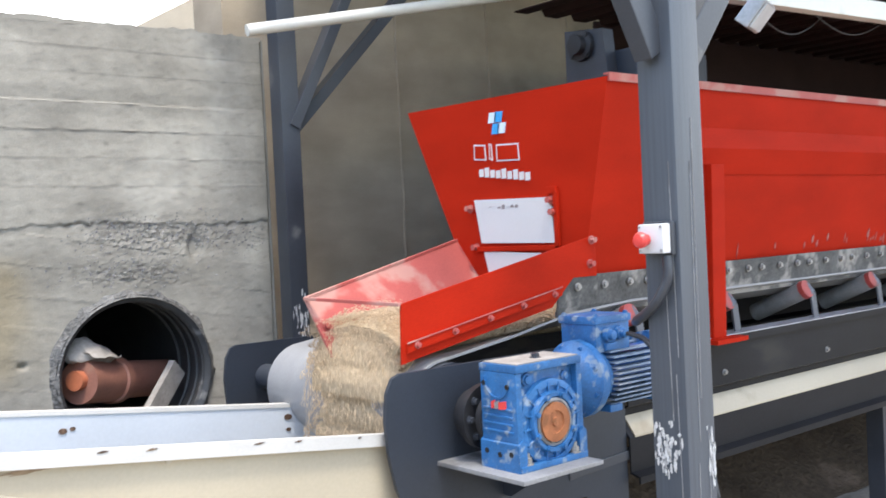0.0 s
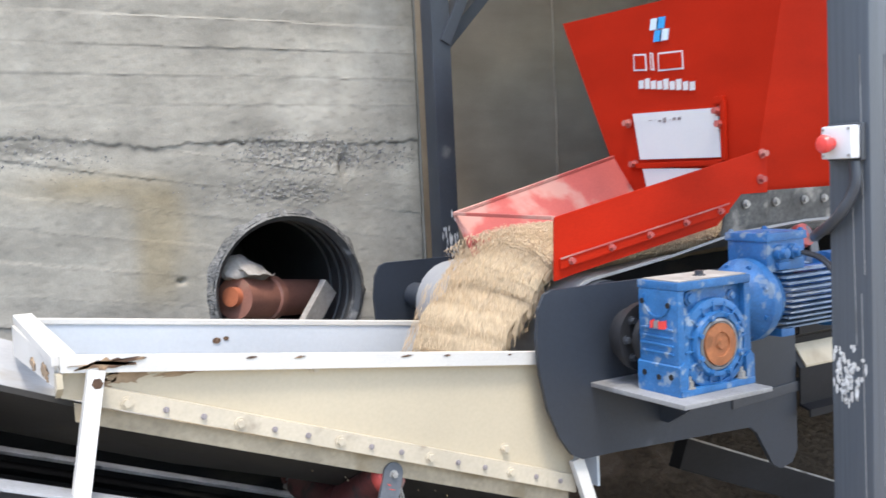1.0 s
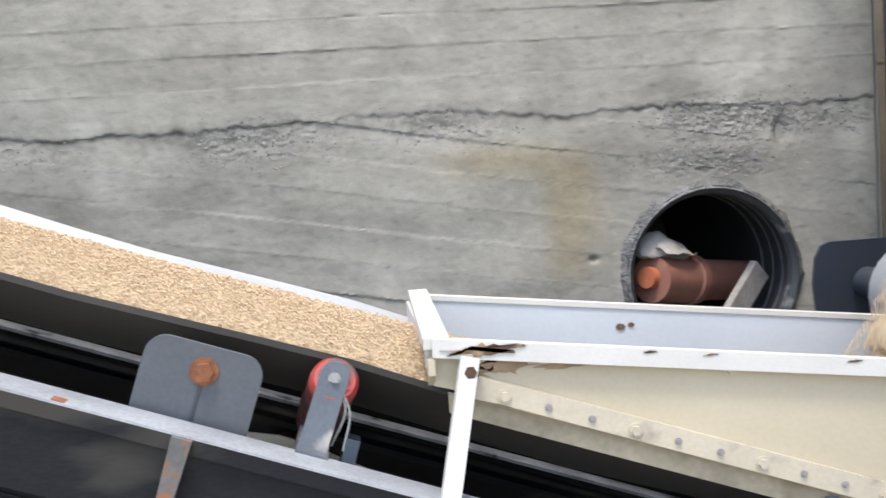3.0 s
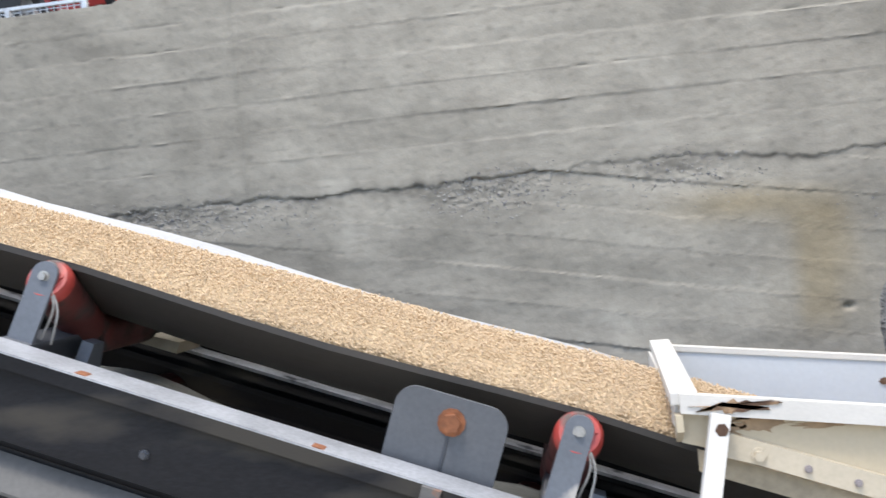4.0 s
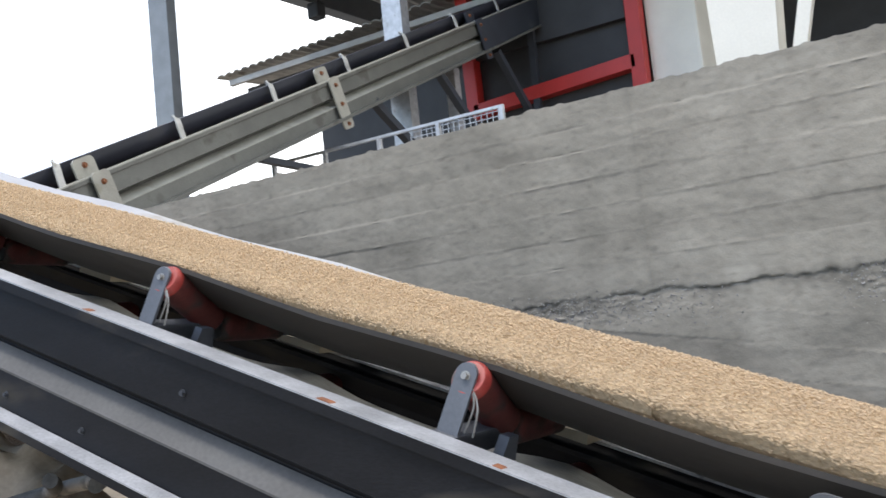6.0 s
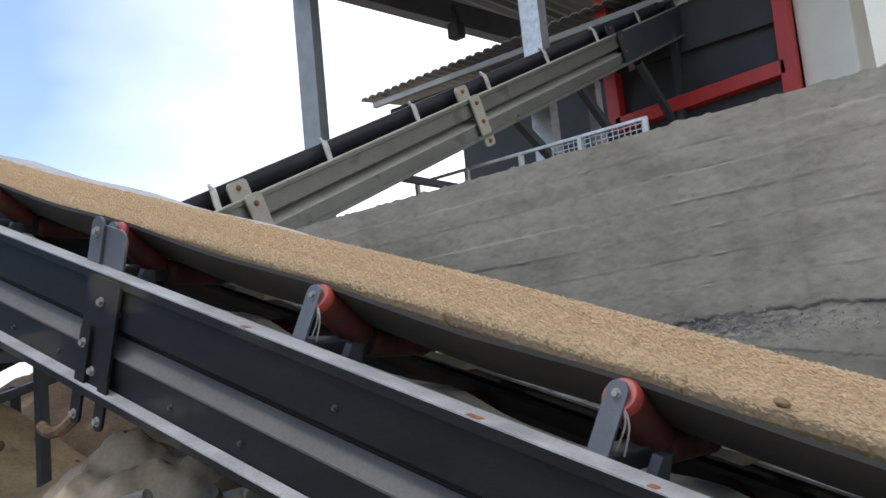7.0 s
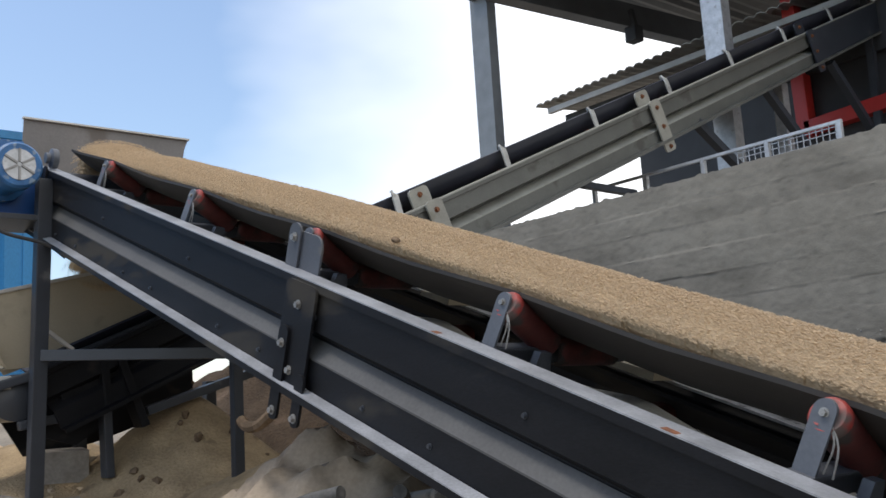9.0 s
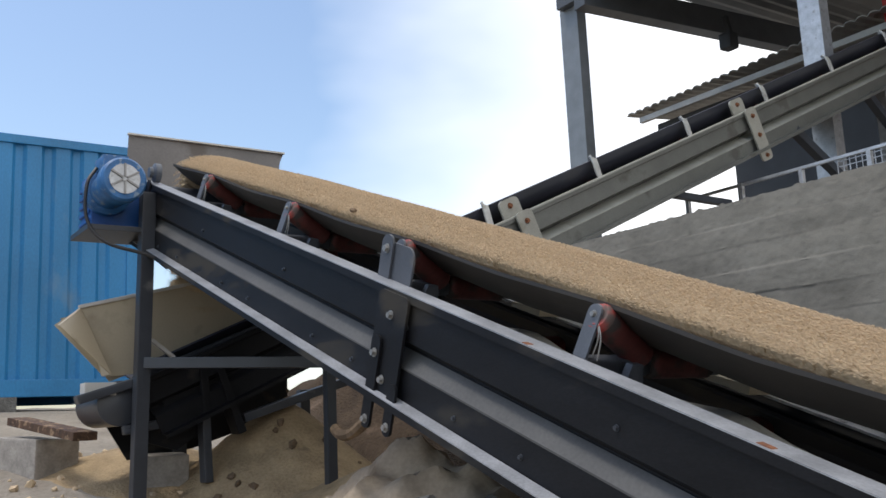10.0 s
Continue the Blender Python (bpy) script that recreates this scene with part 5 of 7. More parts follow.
        for y in (2.60, 2.90):
            prism(bm, [(y - 0.022, -0.150), (y + 0.022, -0.150), (y + 0.016, -0.190), (y - 0.016, -0.190)], at, i - 0.02, i + 0.02)
        idler = part("idler", bm, BRACKET, thing_ob, "grey idler frame")
        for p0, p1, near in (((2.415, -0.030), (2.60, -0.138), True), ((2.63, -0.157), (2.87, -0.157), False), ((2.90, -0.150), (3.105, -0.032), False)):
            a, b = m @ Vector((i - 0.006, *p0)), m @ Vector((i - 0.006, *p1))
            q = (b - a).to_track_quat("Z", "Y")
            ln = (b - a).length
            bm = bmesh.new()
            lathe(bm, (0, 0, 0), (0, 0, 1), [(-0.012, 0.010), (-0.010, 0.036), (0.0, 0.043), (0.012, 0.044), (0.06, 0.044), (ln - 0.01, 0.044), (ln, 0.036), (ln, 0.010)], 26)
            # Only the near end keeps the full red; painted shade covers the rest.
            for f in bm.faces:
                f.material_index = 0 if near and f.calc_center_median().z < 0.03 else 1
            box(bm, (0.022, -0.004, -0.0135), (0.030, 0.004, -0.0105))
            ro = new("roller", mesh_of("roller", bm, [roller_mat, ROLLER_SHADE], True))
            ro.parent = idler
            ro.matrix_parent_inverse = base_of(idler).inverted()
            ro.matrix_basis = Matrix.Translation(a) @ q.to_matrix().to_4x4()
            tagged(ro, "worn red idler roller with under-belt shade in its colour")
            if near:
                rollers.append((ro, a, q))
        bm = bmesh.new()
        bolt(bm, m @ Vector((i - 0.004, 2.398, -0.022)), m.to_3x3() @ Vector((0, -1, 0.1)), 0.0075, 0.008)
        part("idler_bolt", bm, BOLT, idler)
        bm = bmesh.new()
        prism(bm, [(2.47, -0.200), (2.54, -0.200), (2.53, -0.140), (2.49, -0.140)], at, i - 0.085, i - 0.060)
        part("idler_foot", bm, BRACKET, idler, "grey idler foot")
        bm = bmesh.new()
        for k, (ds, dn) in enumerate(((-0.030, -0.135), (-0.052, -0.138))):
            tube(bm, curve_points([m @ Vector((i - 0.016, 2.396, -0.030)), m @ Vector((i - 0.026 + 0.4 * ds, 2.394, -0.075)), m @ Vector((i + ds, 2.390, dn))], 5), 0.0022, 5)
        part("wire_tie", bm, BOLT, idler, "thin wire tie")
    return rollers


RETURN_DUST = material("dusty_return_belt", (0.34, 0.325, 0.285), 0.85, 0, 0.2, 5, 90, 0.1, (0.20, 0.19, 0.165), 0.6, 4, (0.5, 2, 1), spec=0.2)
# Pale colour carries the far-side light; the dark patches are wear.
LIP_PAINT = material("worn_lit_lip", (0.56, 0.56, 0.57), 0.45, 0, 0.3, 14, 120, 0.1, (0.06, 0.06, 0.065), 0.60, 10)
EDGE_PALE = material("pale_edge_steel", (0.34, 0.32, 0.29), 0.45, 0.2, 0.3, 20, 120, 0.1, (0.10, 0.08, 0.06), 0.6, 12)
# Paler copy of the frame colour: light falling on the up-facing ledge.
LEDGE_LIGHT = material("light_on_ledge", (0.082, 0.080, 0.076), 0.6, 0, 0.2, 4, 90, 0.1, (0.10, 0.10, 0.10), 0.6, 4)
X_IDLERS = (-4.05, -3.045, -2.125, -1.158, -0.278, 0.669, 1.55)
main_conveyor = thing("belt_conveyor", (-1.3, 2.75, 0.6), "dark grey inclined belt conveyor carrying tan gravel", "conveyor")
MAIN_IDLERS = [-x / math.cos(SLOPE) for x in X_IDLERS]
ROLLERS = belt_conveyor(main_conveyor, MAIN, -2.25, 5.02, MAIN_IDLERS, FRAME_PAINT, RAIL_WEAR_LIT, ROLLER, BELT_TOP)


def mp(s, y, n):
    return MAIN @ Vector((s, y, n))


def along_main(a, b, e):
    return MAIN @ Vector((a, e, b))


# splice plates on the near frame
for s, wide, lo, hi, y, bolts in ((2.035, 0.190, -0.500, -0.146, 2.264, (-0.22, -0.44)), (2.085, 0.058, -0.620, -0.300, 2.252, (-0.36, -0.590)),
                                  (1.945, 0.052, -0.605, -0.430, 2.252, (-0.575,)), (4.83, 0.05, -0.52, -0.10, 2.26, (-0.2, -0.44))):
    bm = bmesh.new()
    prism(bm, rounded((s - wide / 2, lo), (s + wide / 2, hi), 0.024, 4), along_main, y, y + 0.010)
    sp = part("splice_plate", bm, FRAME_PAINT, main_conveyor, "round-ended grey splice plate", True)
    for n in bolts:
        bm = bmesh.new()
        bolt(bm, mp(s, y, n), (0, -1, 0), 0.011, 0.010)
        part("splice_bolt", bm, BOLT, sp)
# upright splice plate behind the flange
bm = bmesh.new()
prism(bm, rounded((2.085, -0.215), (2.285, -0.004), 0.045, 6), along_main, 2.352, 2.360)
up = part("side_plate", bm, SPLICE_GREY, main_conveyor, "round-cornered grey splice plate behind the flange", True)
bm = bmesh.new()
prism(bm, rounded((2.215, -0.215), (2.290, 0.020), 0.034, 5), along_main, 2.342, 2.350)
part("stiffener", bm, SPLICE_GREY, up, "", True)
bm = bmesh.new()
bolt(bm, mp(2.252, 2.342, -0.030), (0, -1, 0), 0.012, 0.010)
part("stiffener_bolt", bm, BOLT, up)
# drive-side bearing plate with a rusty bolt
bm = bmesh.new()
prism(bm, rounded((-0.600, -0.215), (-0.400, -0.018), 0.036, 6), along_main, 2.372, 2.382)
bp = part("side_plate", bm, PLATE_GREY, main_conveyor, "grey rounded plate with a rusty bolt", True)
bm = bmesh.new()
bolt(bm, mp(-0.504, 2.372, -0.062), (0, -1, 0), 0.017, 0.014)
part("rusty_bolt", bm, RUST, bp, "rust-brown bolt")
bm = bmesh.new()
prism(bm, [(-0.507, -0.07), (-0.501, -0.07), (-0.501, -0.20), (-0.505, -0.20)], along_main, 2.370, 2.372)
part("weld_line", bm, STEEL, bp)
# rusty tab below the flange
bm = bmesh.new()
prism(bm, [(-0.525, -0.150), (-0.492, -0.150), (-0.497, -0.31), (-0.520, -0.31)], along_main, 2.264, 2.274)
part("rusty_tab", bm, TAB_RUST, main_conveyor, "rust-stained tab hanging below the flange")
# frame bolts, rust runs and inner cream brackets
for k in range(22):
    s = -2.0 + 0.33 * k
    bm = bmesh.new()
    bolt(bm, mp(s, 2.288, -0.44 if k % 3 else -0.245), (0, -1, 0), 0.006, 0.006)
    part("frame_bolt", bm, STEEL, main_conveyor)
for s, w in ((0.55, 0.022), (0.12, 0.012), (-0.31, 0.012), (1.35, 0.014)):
    bm = bmesh.new()
    n = -0.139 + 0.005 * (s - 0.8)
    prism(bm, [(s - w, n - 0.001), (s + w * 0.6, n - 0.001), (s + w, n + 0.0014), (s - w * 0.5, n + 0.0014)], along_main, 2.277, 2.30)
    part("rust_patch", bm, RUST, main_conveyor, "rust patch on the flange")
for i in MAIN_IDLERS:
    if i < -0.5:
        continue  # the tail has none
    bm = bmesh.new()
    prism(bm, [(i - 0.03, -0.222), (i + 0.15, -0.232), (i + 0.15, -0.252), (i - 0.03, -0.252)], along_main, 3.06, 3.21)
    part("cross_bracket", bm, CREAM, main_conveyor, "cream-painted cross bracket")
for s in (-0.85, 0.13, 1.42, 2.67):
    for ds, dn in ((-0.022, 0.018), (0.022, 0.018), (-0.022, -0.018), (0.022, -0.018)):
        bm = bmesh.new()
        bolt(bm, mp(s + ds, 3.256, -0.337 + dn), (0, -1, 0), 0.006, 0.004)
        part("far_bolt", bm, WHITE, main_conveyor, "pale bolt head")
# stand under the head
for p0, p1, w in (((-4.555, 2.252, 2.93), (-4.715, 2.252, 0.9), 0.075), ((-4.04, 3.10, 2.45), (-4.05, 3.10, 0.9), 0.055)):
    bm = bmesh.new()
    bar(bm, p0, p1, w, w, (0, 1, 0), 0.005)
    part("leg", bm, STEEL, main_conveyor)
for p0, p1, mt in (((-4.59, 2.255, 1.98), (-4.02, 3.10, 1.94), STEEL),):
    bm = bmesh.new()
    bar(bm, p0, p1, 0.05, 0.06, (0, 0, 1), 0.004)
    part("cross_bar", bm, mt, main_conveyor)
for x, z in ((-0.55, 0.42), (1.75, 0.1)):
    for y in (2.29, 3.24):
        bm = bmesh.new()
        bar(bm, (x, y, z - 0.05), (x, y, 1.445 - 0.366 * x - 0.53), 0.07, 0.07, (0, 1, 0), 0.004)
        part("leg", bm, STEEL, main_conveyor)
# hinge hook below the splice
bm = bmesh.new()
tube(bm, curve_points([(-2.18, 2.27, 1.60), (-2.30, 2.28, 1.56), (-2.42, 2.30, 1.555), (-2.47, 2.30, 1.58)], 6), 0.02, 8)
part("hook", bm, DIRT_LUMP, main_conveyor, "bent dirty brown hook", True)
# discharge hood at the head
bm = bmesh.new()
prism(bm, [(p[1], p[2]) for p in ((0, 2.33, 3.462), (0, 3.385, 3.462), (0, 3.36, 3.40), (0, 3.30, 3.0), (0, 2.31, 3.0))], lambda a, b, e: Vector((e, a, b)), -5.22, -5.205)
hood = part("discharge_hood", bm, HOOD, main_conveyor, "grey-brown discharge hood plate")
bm = bmesh.new()
bar(bm, (-5.2, 2.32, 3.466), (-5.2, 3.39, 3.466), 0.03, 0.012, (0, 0, 1), 0.002)
part("hood_edge", bm, CREAM_RAIL, hood, "pale hood edge")
for y in (2.30, 3.31):
    bm = bmesh.new()
    prism(bm, [(-5.2, 2.85), (-4.75, 2.75), (-4.75, 3.02), (-5.2, 3.25)], lambda a, b, e: Vector((a, e, b)), y, y + 0.01)
    part("hood_side", bm, FRAME_PAINT, hood)

# drive of the head drum
drive = thing("drive_motor", (-4.35, 2.05, 2.6), "deep blue gear motor at the conveyor's head", "gear motor")
bm = bmesh.new()
box(bm, (-4.93, 1.86, 2.70), (-4.55, 2.20, 2.73), None, 0.003)
part("bracket", bm, STEEL, drive)
bm = bmesh.new()
box(bm, (-4.95, 1.92, 2.74), (-4.72, 2.20, 3.06), None, 0.015)
gb = part("gearbox", bm, BLUE_MOTOR, drive, "deep blue ribbed gearbox", True)
for k in range(5):
    bm = bmesh.new()
    box(bm, (-4.945, 1.908, 2.78 + 0.05 * k), (-4.735, 1.925, 2.80 + 0.05 * k), None, 0.003)
    part("rib", bm, BLUE_MOTOR, gb)
MOT = Vector((-4.36, 2.00, 2.945))
bm = bmesh.new()
lathe(bm, (-4.72, 2.00, 2.945), (1, 0, 0), [(0, 0.13), (0.05, 0.13), (0.06, 0.10), (0.26, 0.10), (0.27, 0.122), (0.35, 0.122), (0.365, 0.11), (0.366, 0.082)], 40)
mo = part("motor_body", bm, BLUE, drive, "", True)
bm = bmesh.new()
rod(bm, (-4.356, 2.00, 2.945), (-4.350, 2.00, 2.945), 0.082, 30)
part("fan_recess", bm, GALV, mo, "pale dusty fan grille", True)
bm = bmesh.new()
for k in range(6):
    a = radians(30 + 60 * k)
    d = Vector((0, math.cos(a), math.sin(a)))
    bar(bm, Vector((-4.346, 2.00, 2.945)) + d * 0.012, Vector((-4.346, 2.00, 2.945)) + d * 0.084, 0.010, 0.008, (1, 0, 0))
part("grille_spokes", bm, ROLLER_GREY, mo)
bm = bmesh.new()
box(bm, (-4.70, 1.93, 3.045), (-4.52, 2.07, 3.12), None, 0.008)
part("terminal_box", bm, BLUE, mo, "", True)
bm = bmesh.new()
tube(bm, curve_points([(-4.62, 1.92, 3.06), (-4.58, 1.86, 2.95), (-4.56, 1.86, 2.75), (-4.50, 1.95, 2.62), (-4.42, 2.15, 2.55), (-4.40, 2.25, 2.48)], 6), 0.010, 8)
part("supply_cable", bm, CABLE, drive, "black supply cable", True)
bm = bmesh.new()
lathe(bm, mp(5.02 - 0.16, 2.26, -0.06), (0, -1, 0), [(0, 0.055), (0.03, 0.055), (0.04, 0.03), (0.06, 0.03)], 20)
part("pillow_bearing", bm, BRACKET, drive, "grey pillow bearing", True)

drive.location.y += 0.065

# ---------------------------------------------------------------- cream loading chute
chute = thing("loading_chute", (1.45, 2.72, 0.7), "cream painted steel loading chute over the belt's tail", "chute")


def side(a, b, e):
    return Vector((a, e, b))


bm = bmesh.new()
prism(bm, [(0.835, 1.222), (2.075, 1.062), (2.075, 0.700), (0.96, 1.115), (0.835, 1.150)], side, 2.398, 2.404)
part("side_panel", bm, CREAM, chute, "cream side panel")
bm = bmesh.new()
prism(bm, [(0.835, 1.236), (2.07, 1.078), (2.07, 1.046), (0.835, 1.203)], side, 2.376, 2.398)
rail = part("top_rail", bm, CREAM_RAIL, chute, "chipped white top rail")
bm = bmesh.new()
prism(bm, splash(0.925, 1.209, 0.085, 0.015, 5), side, 2.3735, 2.3762)
part("burn_mark", bm, BURNT, rail, "scorched rusty weld mark")
for x, z, w, h in ((0.965, 1.176, 0.060, 0.020), (1.07, 1.168, 0.07, 0.009), (0.91, 1.165, 0.03, 0.02)):
    bm = bmesh.new()
    prism(bm, splash(x, z, w, h, int(x * 100)), side, 2.3735 if z > 1.19 else 2.3968, 2.3765 if z > 1.19 else 2.3985)
    part("rust_run", bm, RUN, rail, "brown rust run")
for k in range(5):
    bm = bmesh.new()
    rnd = random.Random(k)
    x = 1.18 + 0.18 * k + rnd.uniform(-0.05, 0.05)
    z = 1.234 - 0.128 * (x - 0.835)
    prism(bm, splash(x, z - 0.004, rnd.uniform(0.006, 0.018), 0.003, k), side, 2.3745, 2.377)
    part("paint_chip", bm, BURNT, rail)
bm = bmesh.new()
prism(bm, [(0.905, 1.166), (2.07, 0.752), (2.07, 0.705), (0.955, 1.108), (0.885, 1.130)], side, 2.384, 2.398)
strip = part("clamp_strip", bm, STRIP, chute, "bolted cream clamp strip")
# Every third is a bolt; small grey heads stand in for dark holes.
for k in range(15):
    x = 0.955 + 0.076 * k
    z = 1.125 - 0.3555 * (x - 0.955)
    bm = bmesh.new()
    bolt(bm, (x, 2.384, z), (0, -1, 0), 0.009 if k % 3 == 0 else 0.0045, 0.008 if k % 3 == 0 else 0.003)
    part("strip_bolt_hole", bm, STRIP if k % 3 == 0 else LOGO_GREY, strip)
for x, z in ((1.365, 1.135), (1.86, 0.86)):
    bm = bmesh.new()
    bolt(bm, (x, 2.398, z), (0, -1, 0), 0.009, 0.010)
    part("panel_bolt", bm, STRIP, chute)
bm = bmesh.new()
prism(bm, [(0.86, 1.135), (2.06, 0.71), (2.06, 0.665), (0.86, 1.098)], side, 2.405, 2.412)
part("rubber_seal", bm, SEAL, chute, "dusty rubber seal strip")
bm = bmesh.new()
prism(bm, [(0.85, 1.230), (2.16, 1.068), (2.16, 0.640), (0.85, 1.110)], side, 3.040, 3.046)
far_panel = part("side_panel", bm, PALE, chute, "pale grey far panel")
bm = bmesh.new()
prism(bm, [(0.85, 1.236), (2.16, 1.074), (2.16, 1.062), (0.85, 1.224)], side, 3.036, 3.070)
part("far_rail", bm, CREAM_RAIL, chute)
for x, z, w in ((1.345, 1.118, 0.012), (1.372, 1.121, 0.008), (2.05, 1.045, 0.014), (2.05, 1.005, 0.009)):
    bm = bmesh.new()
    prism(bm, [(x + w * math.cos(a), z + w * 0.7 * math.sin(a)) for a in np.linspace(0, 5.6, 8)], side, 3.0365, 3.0405)
    part("stain", bm, BURNT, far_panel)
bm = bmesh.new()
bar(bm, (0.843, 2.385, 1.226), (0.858, 3.07, 1.234), 0.045, 0.022, (0, 0, 1), 0.003)
part("end_rail", bm, CREAM_RAIL, chute, "white end rail")
bm = bmesh.new()
prism(bm, [(2.405, 1.216), (3.04, 1.222), (3.04, 1.146), (2.90, 1.150), (2.405, 1.170)], lambda a, b, e: Vector((e, a, b)), 0.828, 0.834)
end_plate = part("end_plate", bm, CREAM_RAIL, chute, "white stained end plate")
for y, z, w, h in ((2.52, 1.185, 0.07, 0.024), (2.70, 1.175, 0.05, 0.018)):
    bm = bmesh.new()
    prism(bm, splash(y, z, w, h, int(y * 50)), lambda a, b, e: Vector((e, a, b)), 0.8255, 0.8275)
    part("rust_run", bm, RUN, end_plate, "brown rust run")
bm = bmesh.new()
prism(bm, [(2.376, 1.200), (2.405, 1.200), (2.405, 1.150), (2.376, 1.172)], lambda a, b, e: Vector((e, a, b)), 0.826, 0.838)
part("corner_gusset", bm, CREAM, chute)
bm = bmesh.new()
bar(bm, (0.897, 2.365, 1.200), (0.842, 2.305, 0.972), 0.032, 0.024, (0, -1, 0), 0.002)
part("prop", bm, CREAM_RAIL, chute, "white chipped prop")
bm = bmesh.new()
bolt(bm, (0.895, 2.355, 1.178), (0, -1, 0), 0.011, 0.008)
part("prop_bolt", bm, BURNT, chute)
bm = bmesh.new()
prism(bm, [(2.40, 1.06), (3.045, 1.06), (3.045, 0.70), (2.40, 0.70)], lambda a, b, e: Vector((e, a, b)), 2.155, 2.163)
part("back_plate", bm, PALE, chute)
bm = bmesh.new()
bar(bm, (2.062, 2.37, 0.80), (2.115, 2.33, 0.56), 0.035, 0.02, (0, -1, 0), 0.002)
part("prop", bm, CREAM_RAIL, chute, "white chipped prop")
tail_rail = thing("tail_rail", (3.3, 2.62, 0.1), "dark steel rail with a pale top edge beside the tail", "rail")
bm = bmesh.new()
bar(bm, (2.659, 2.62, 0.648), (4.013, 2.62, 0.097), 0.05, 0.10, (0, 0, 1), 0.004)
part("rail_body", bm, FRAME_PAINT, tail_rail)
bm = bmesh.new()
bar(bm, (2.680, 2.606, 0.695), (4.033, 2.606, 0.145), 0.022, 0.006, (0, 0, 1), 0.001)
part("pale_top", bm, EDGE_PALE, tail_rail, "pale top edge")

# ---------------------------------------------------------------- second conveyor, over the wall
# Lit copy of the conveyor paint for faces turned up to the sky.
SAGE_LIT = material("lit_conveyor_edge", (0.33, 0.33, 0.29), 0.45, 0.05, 0.16, 5, 100, 0.06, (0.27, 0.265, 0.23), 0.6, 6)
NAVY_BELT = material("navy_rubber_belt", (0.032, 0.035, 0.050), 0.42, 0, 0.2, 3, 130, 0.04, (0.046, 0.047, 0.056), 0.6, 3)
STRAP = material("pale_strap_steel", (0.42, 0.415, 0.39), 0.5, 0.1, 0.15, 9, 100, 0.06, (0.25, 0.24, 0.22), 0.62, 12)
SPLICE = material("weathered_cream_plate", (0.33, 0.32, 0.275), 0.5, 0, 0.15, 6, 100, 0.06, (0.25, 0.235, 0.19), 0.58, 7)
second = thing("belt_conveyor", (-4.7, 4.6, 1.9), "weathered greenish-grey belt conveyor climbing over the wall", "conveyor")
L2 = 1.1 / 1.18


def over_wall_frame(a, b, e):
    return SECOND @ Vector((e, a, b))


def over_wall_side(a, b, e):
    return SECOND @ Vector((a, e, b))


def lower(b):
    """The shallower side frame of this conveyor."""
    return -0.092 + (b + 0.146) * 0.79


for y0, sg in ((2.285, 1), (3.265, -1)):
    bm = bmesh.new()
    prism(bm, sheet([(y0 + sg * (a * 1.9 if 0.01 < a < 0.06 else a), lower(b)) for a, b in PROFILE], 0.006), over_wall_frame, -1.0, 7.3)
    fr = part("side_frame", bm, SAGE, second)
    bm = bmesh.new()
    lo, hi = sorted((y0 - sg * 0.014, y0 + sg * 0.070))
    prism(bm, [(lo, -0.090), (hi, -0.090), (hi, -0.082), (lo, -0.082)], over_wall_frame, -0.99, 7.29)
    part("top_flange", bm, SAGE_LIT, fr, "top flange, light from above in its pale colour")
    bm = bmesh.new()
    lo, hi = sorted((y0 - sg * 0.043, y0 - sg * 0.001))
    prism(bm, [(lo, -0.372), (hi, -0.366), (hi, -0.361), (lo, -0.367)], over_wall_frame, -0.99, 7.29)
    part("bottom_flange", bm, SAGE, fr, "bottom flange")
    # Light on the up-facing fold is painted as a paler strip.
    bm = bmesh.new()
    prism(bm, [(y0 + sg * 0.0850, lower(-0.3305)), (y0 + sg * 0.0810, lower(-0.3265)), (y0 + sg * 0.0010, lower(-0.3800)), (y0 + sg * 0.0010, lower(-0.387))], over_wall_frame, -0.98, 7.28)
    part("folded_ledge", bm, SAGE_LIT, fr, "folded ledge, light from above in its pale colour")
# Tail of the side frame: its shade is put in as darker paint.
bm = bmesh.new()
prism(bm, sheet([(2.76 + a, lower(b)) for a, b in PROFILE], 0.006), over_wall_frame, -2.05, -0.85)
part("side_frame", bm, FRAME_PAINT, second, "tail side frame, shade put into its dark colour")
bm = bmesh.new()
prism(bm, sheet([(2.392, 0.030), (2.405, -0.010), (2.44, -0.060), (2.52, -0.105), (2.64, -0.120), (2.86, -0.120), (2.98, -0.085), (3.08, -0.030)], 0.012), over_wall_frame, -0.98, 7.28)
second_belt = part("belt", bm, NAVY_BELT, second, "smooth dark navy rubber belt", True)
bm = bmesh.new()
prism(bm, [(2.40, -0.30), (3.10, -0.30), (3.10, -0.312), (2.40, -0.312)], over_wall_frame, -0.98, 7.28)
part("return_strand", bm, BELT_BLACK, second_belt, "black return strand")
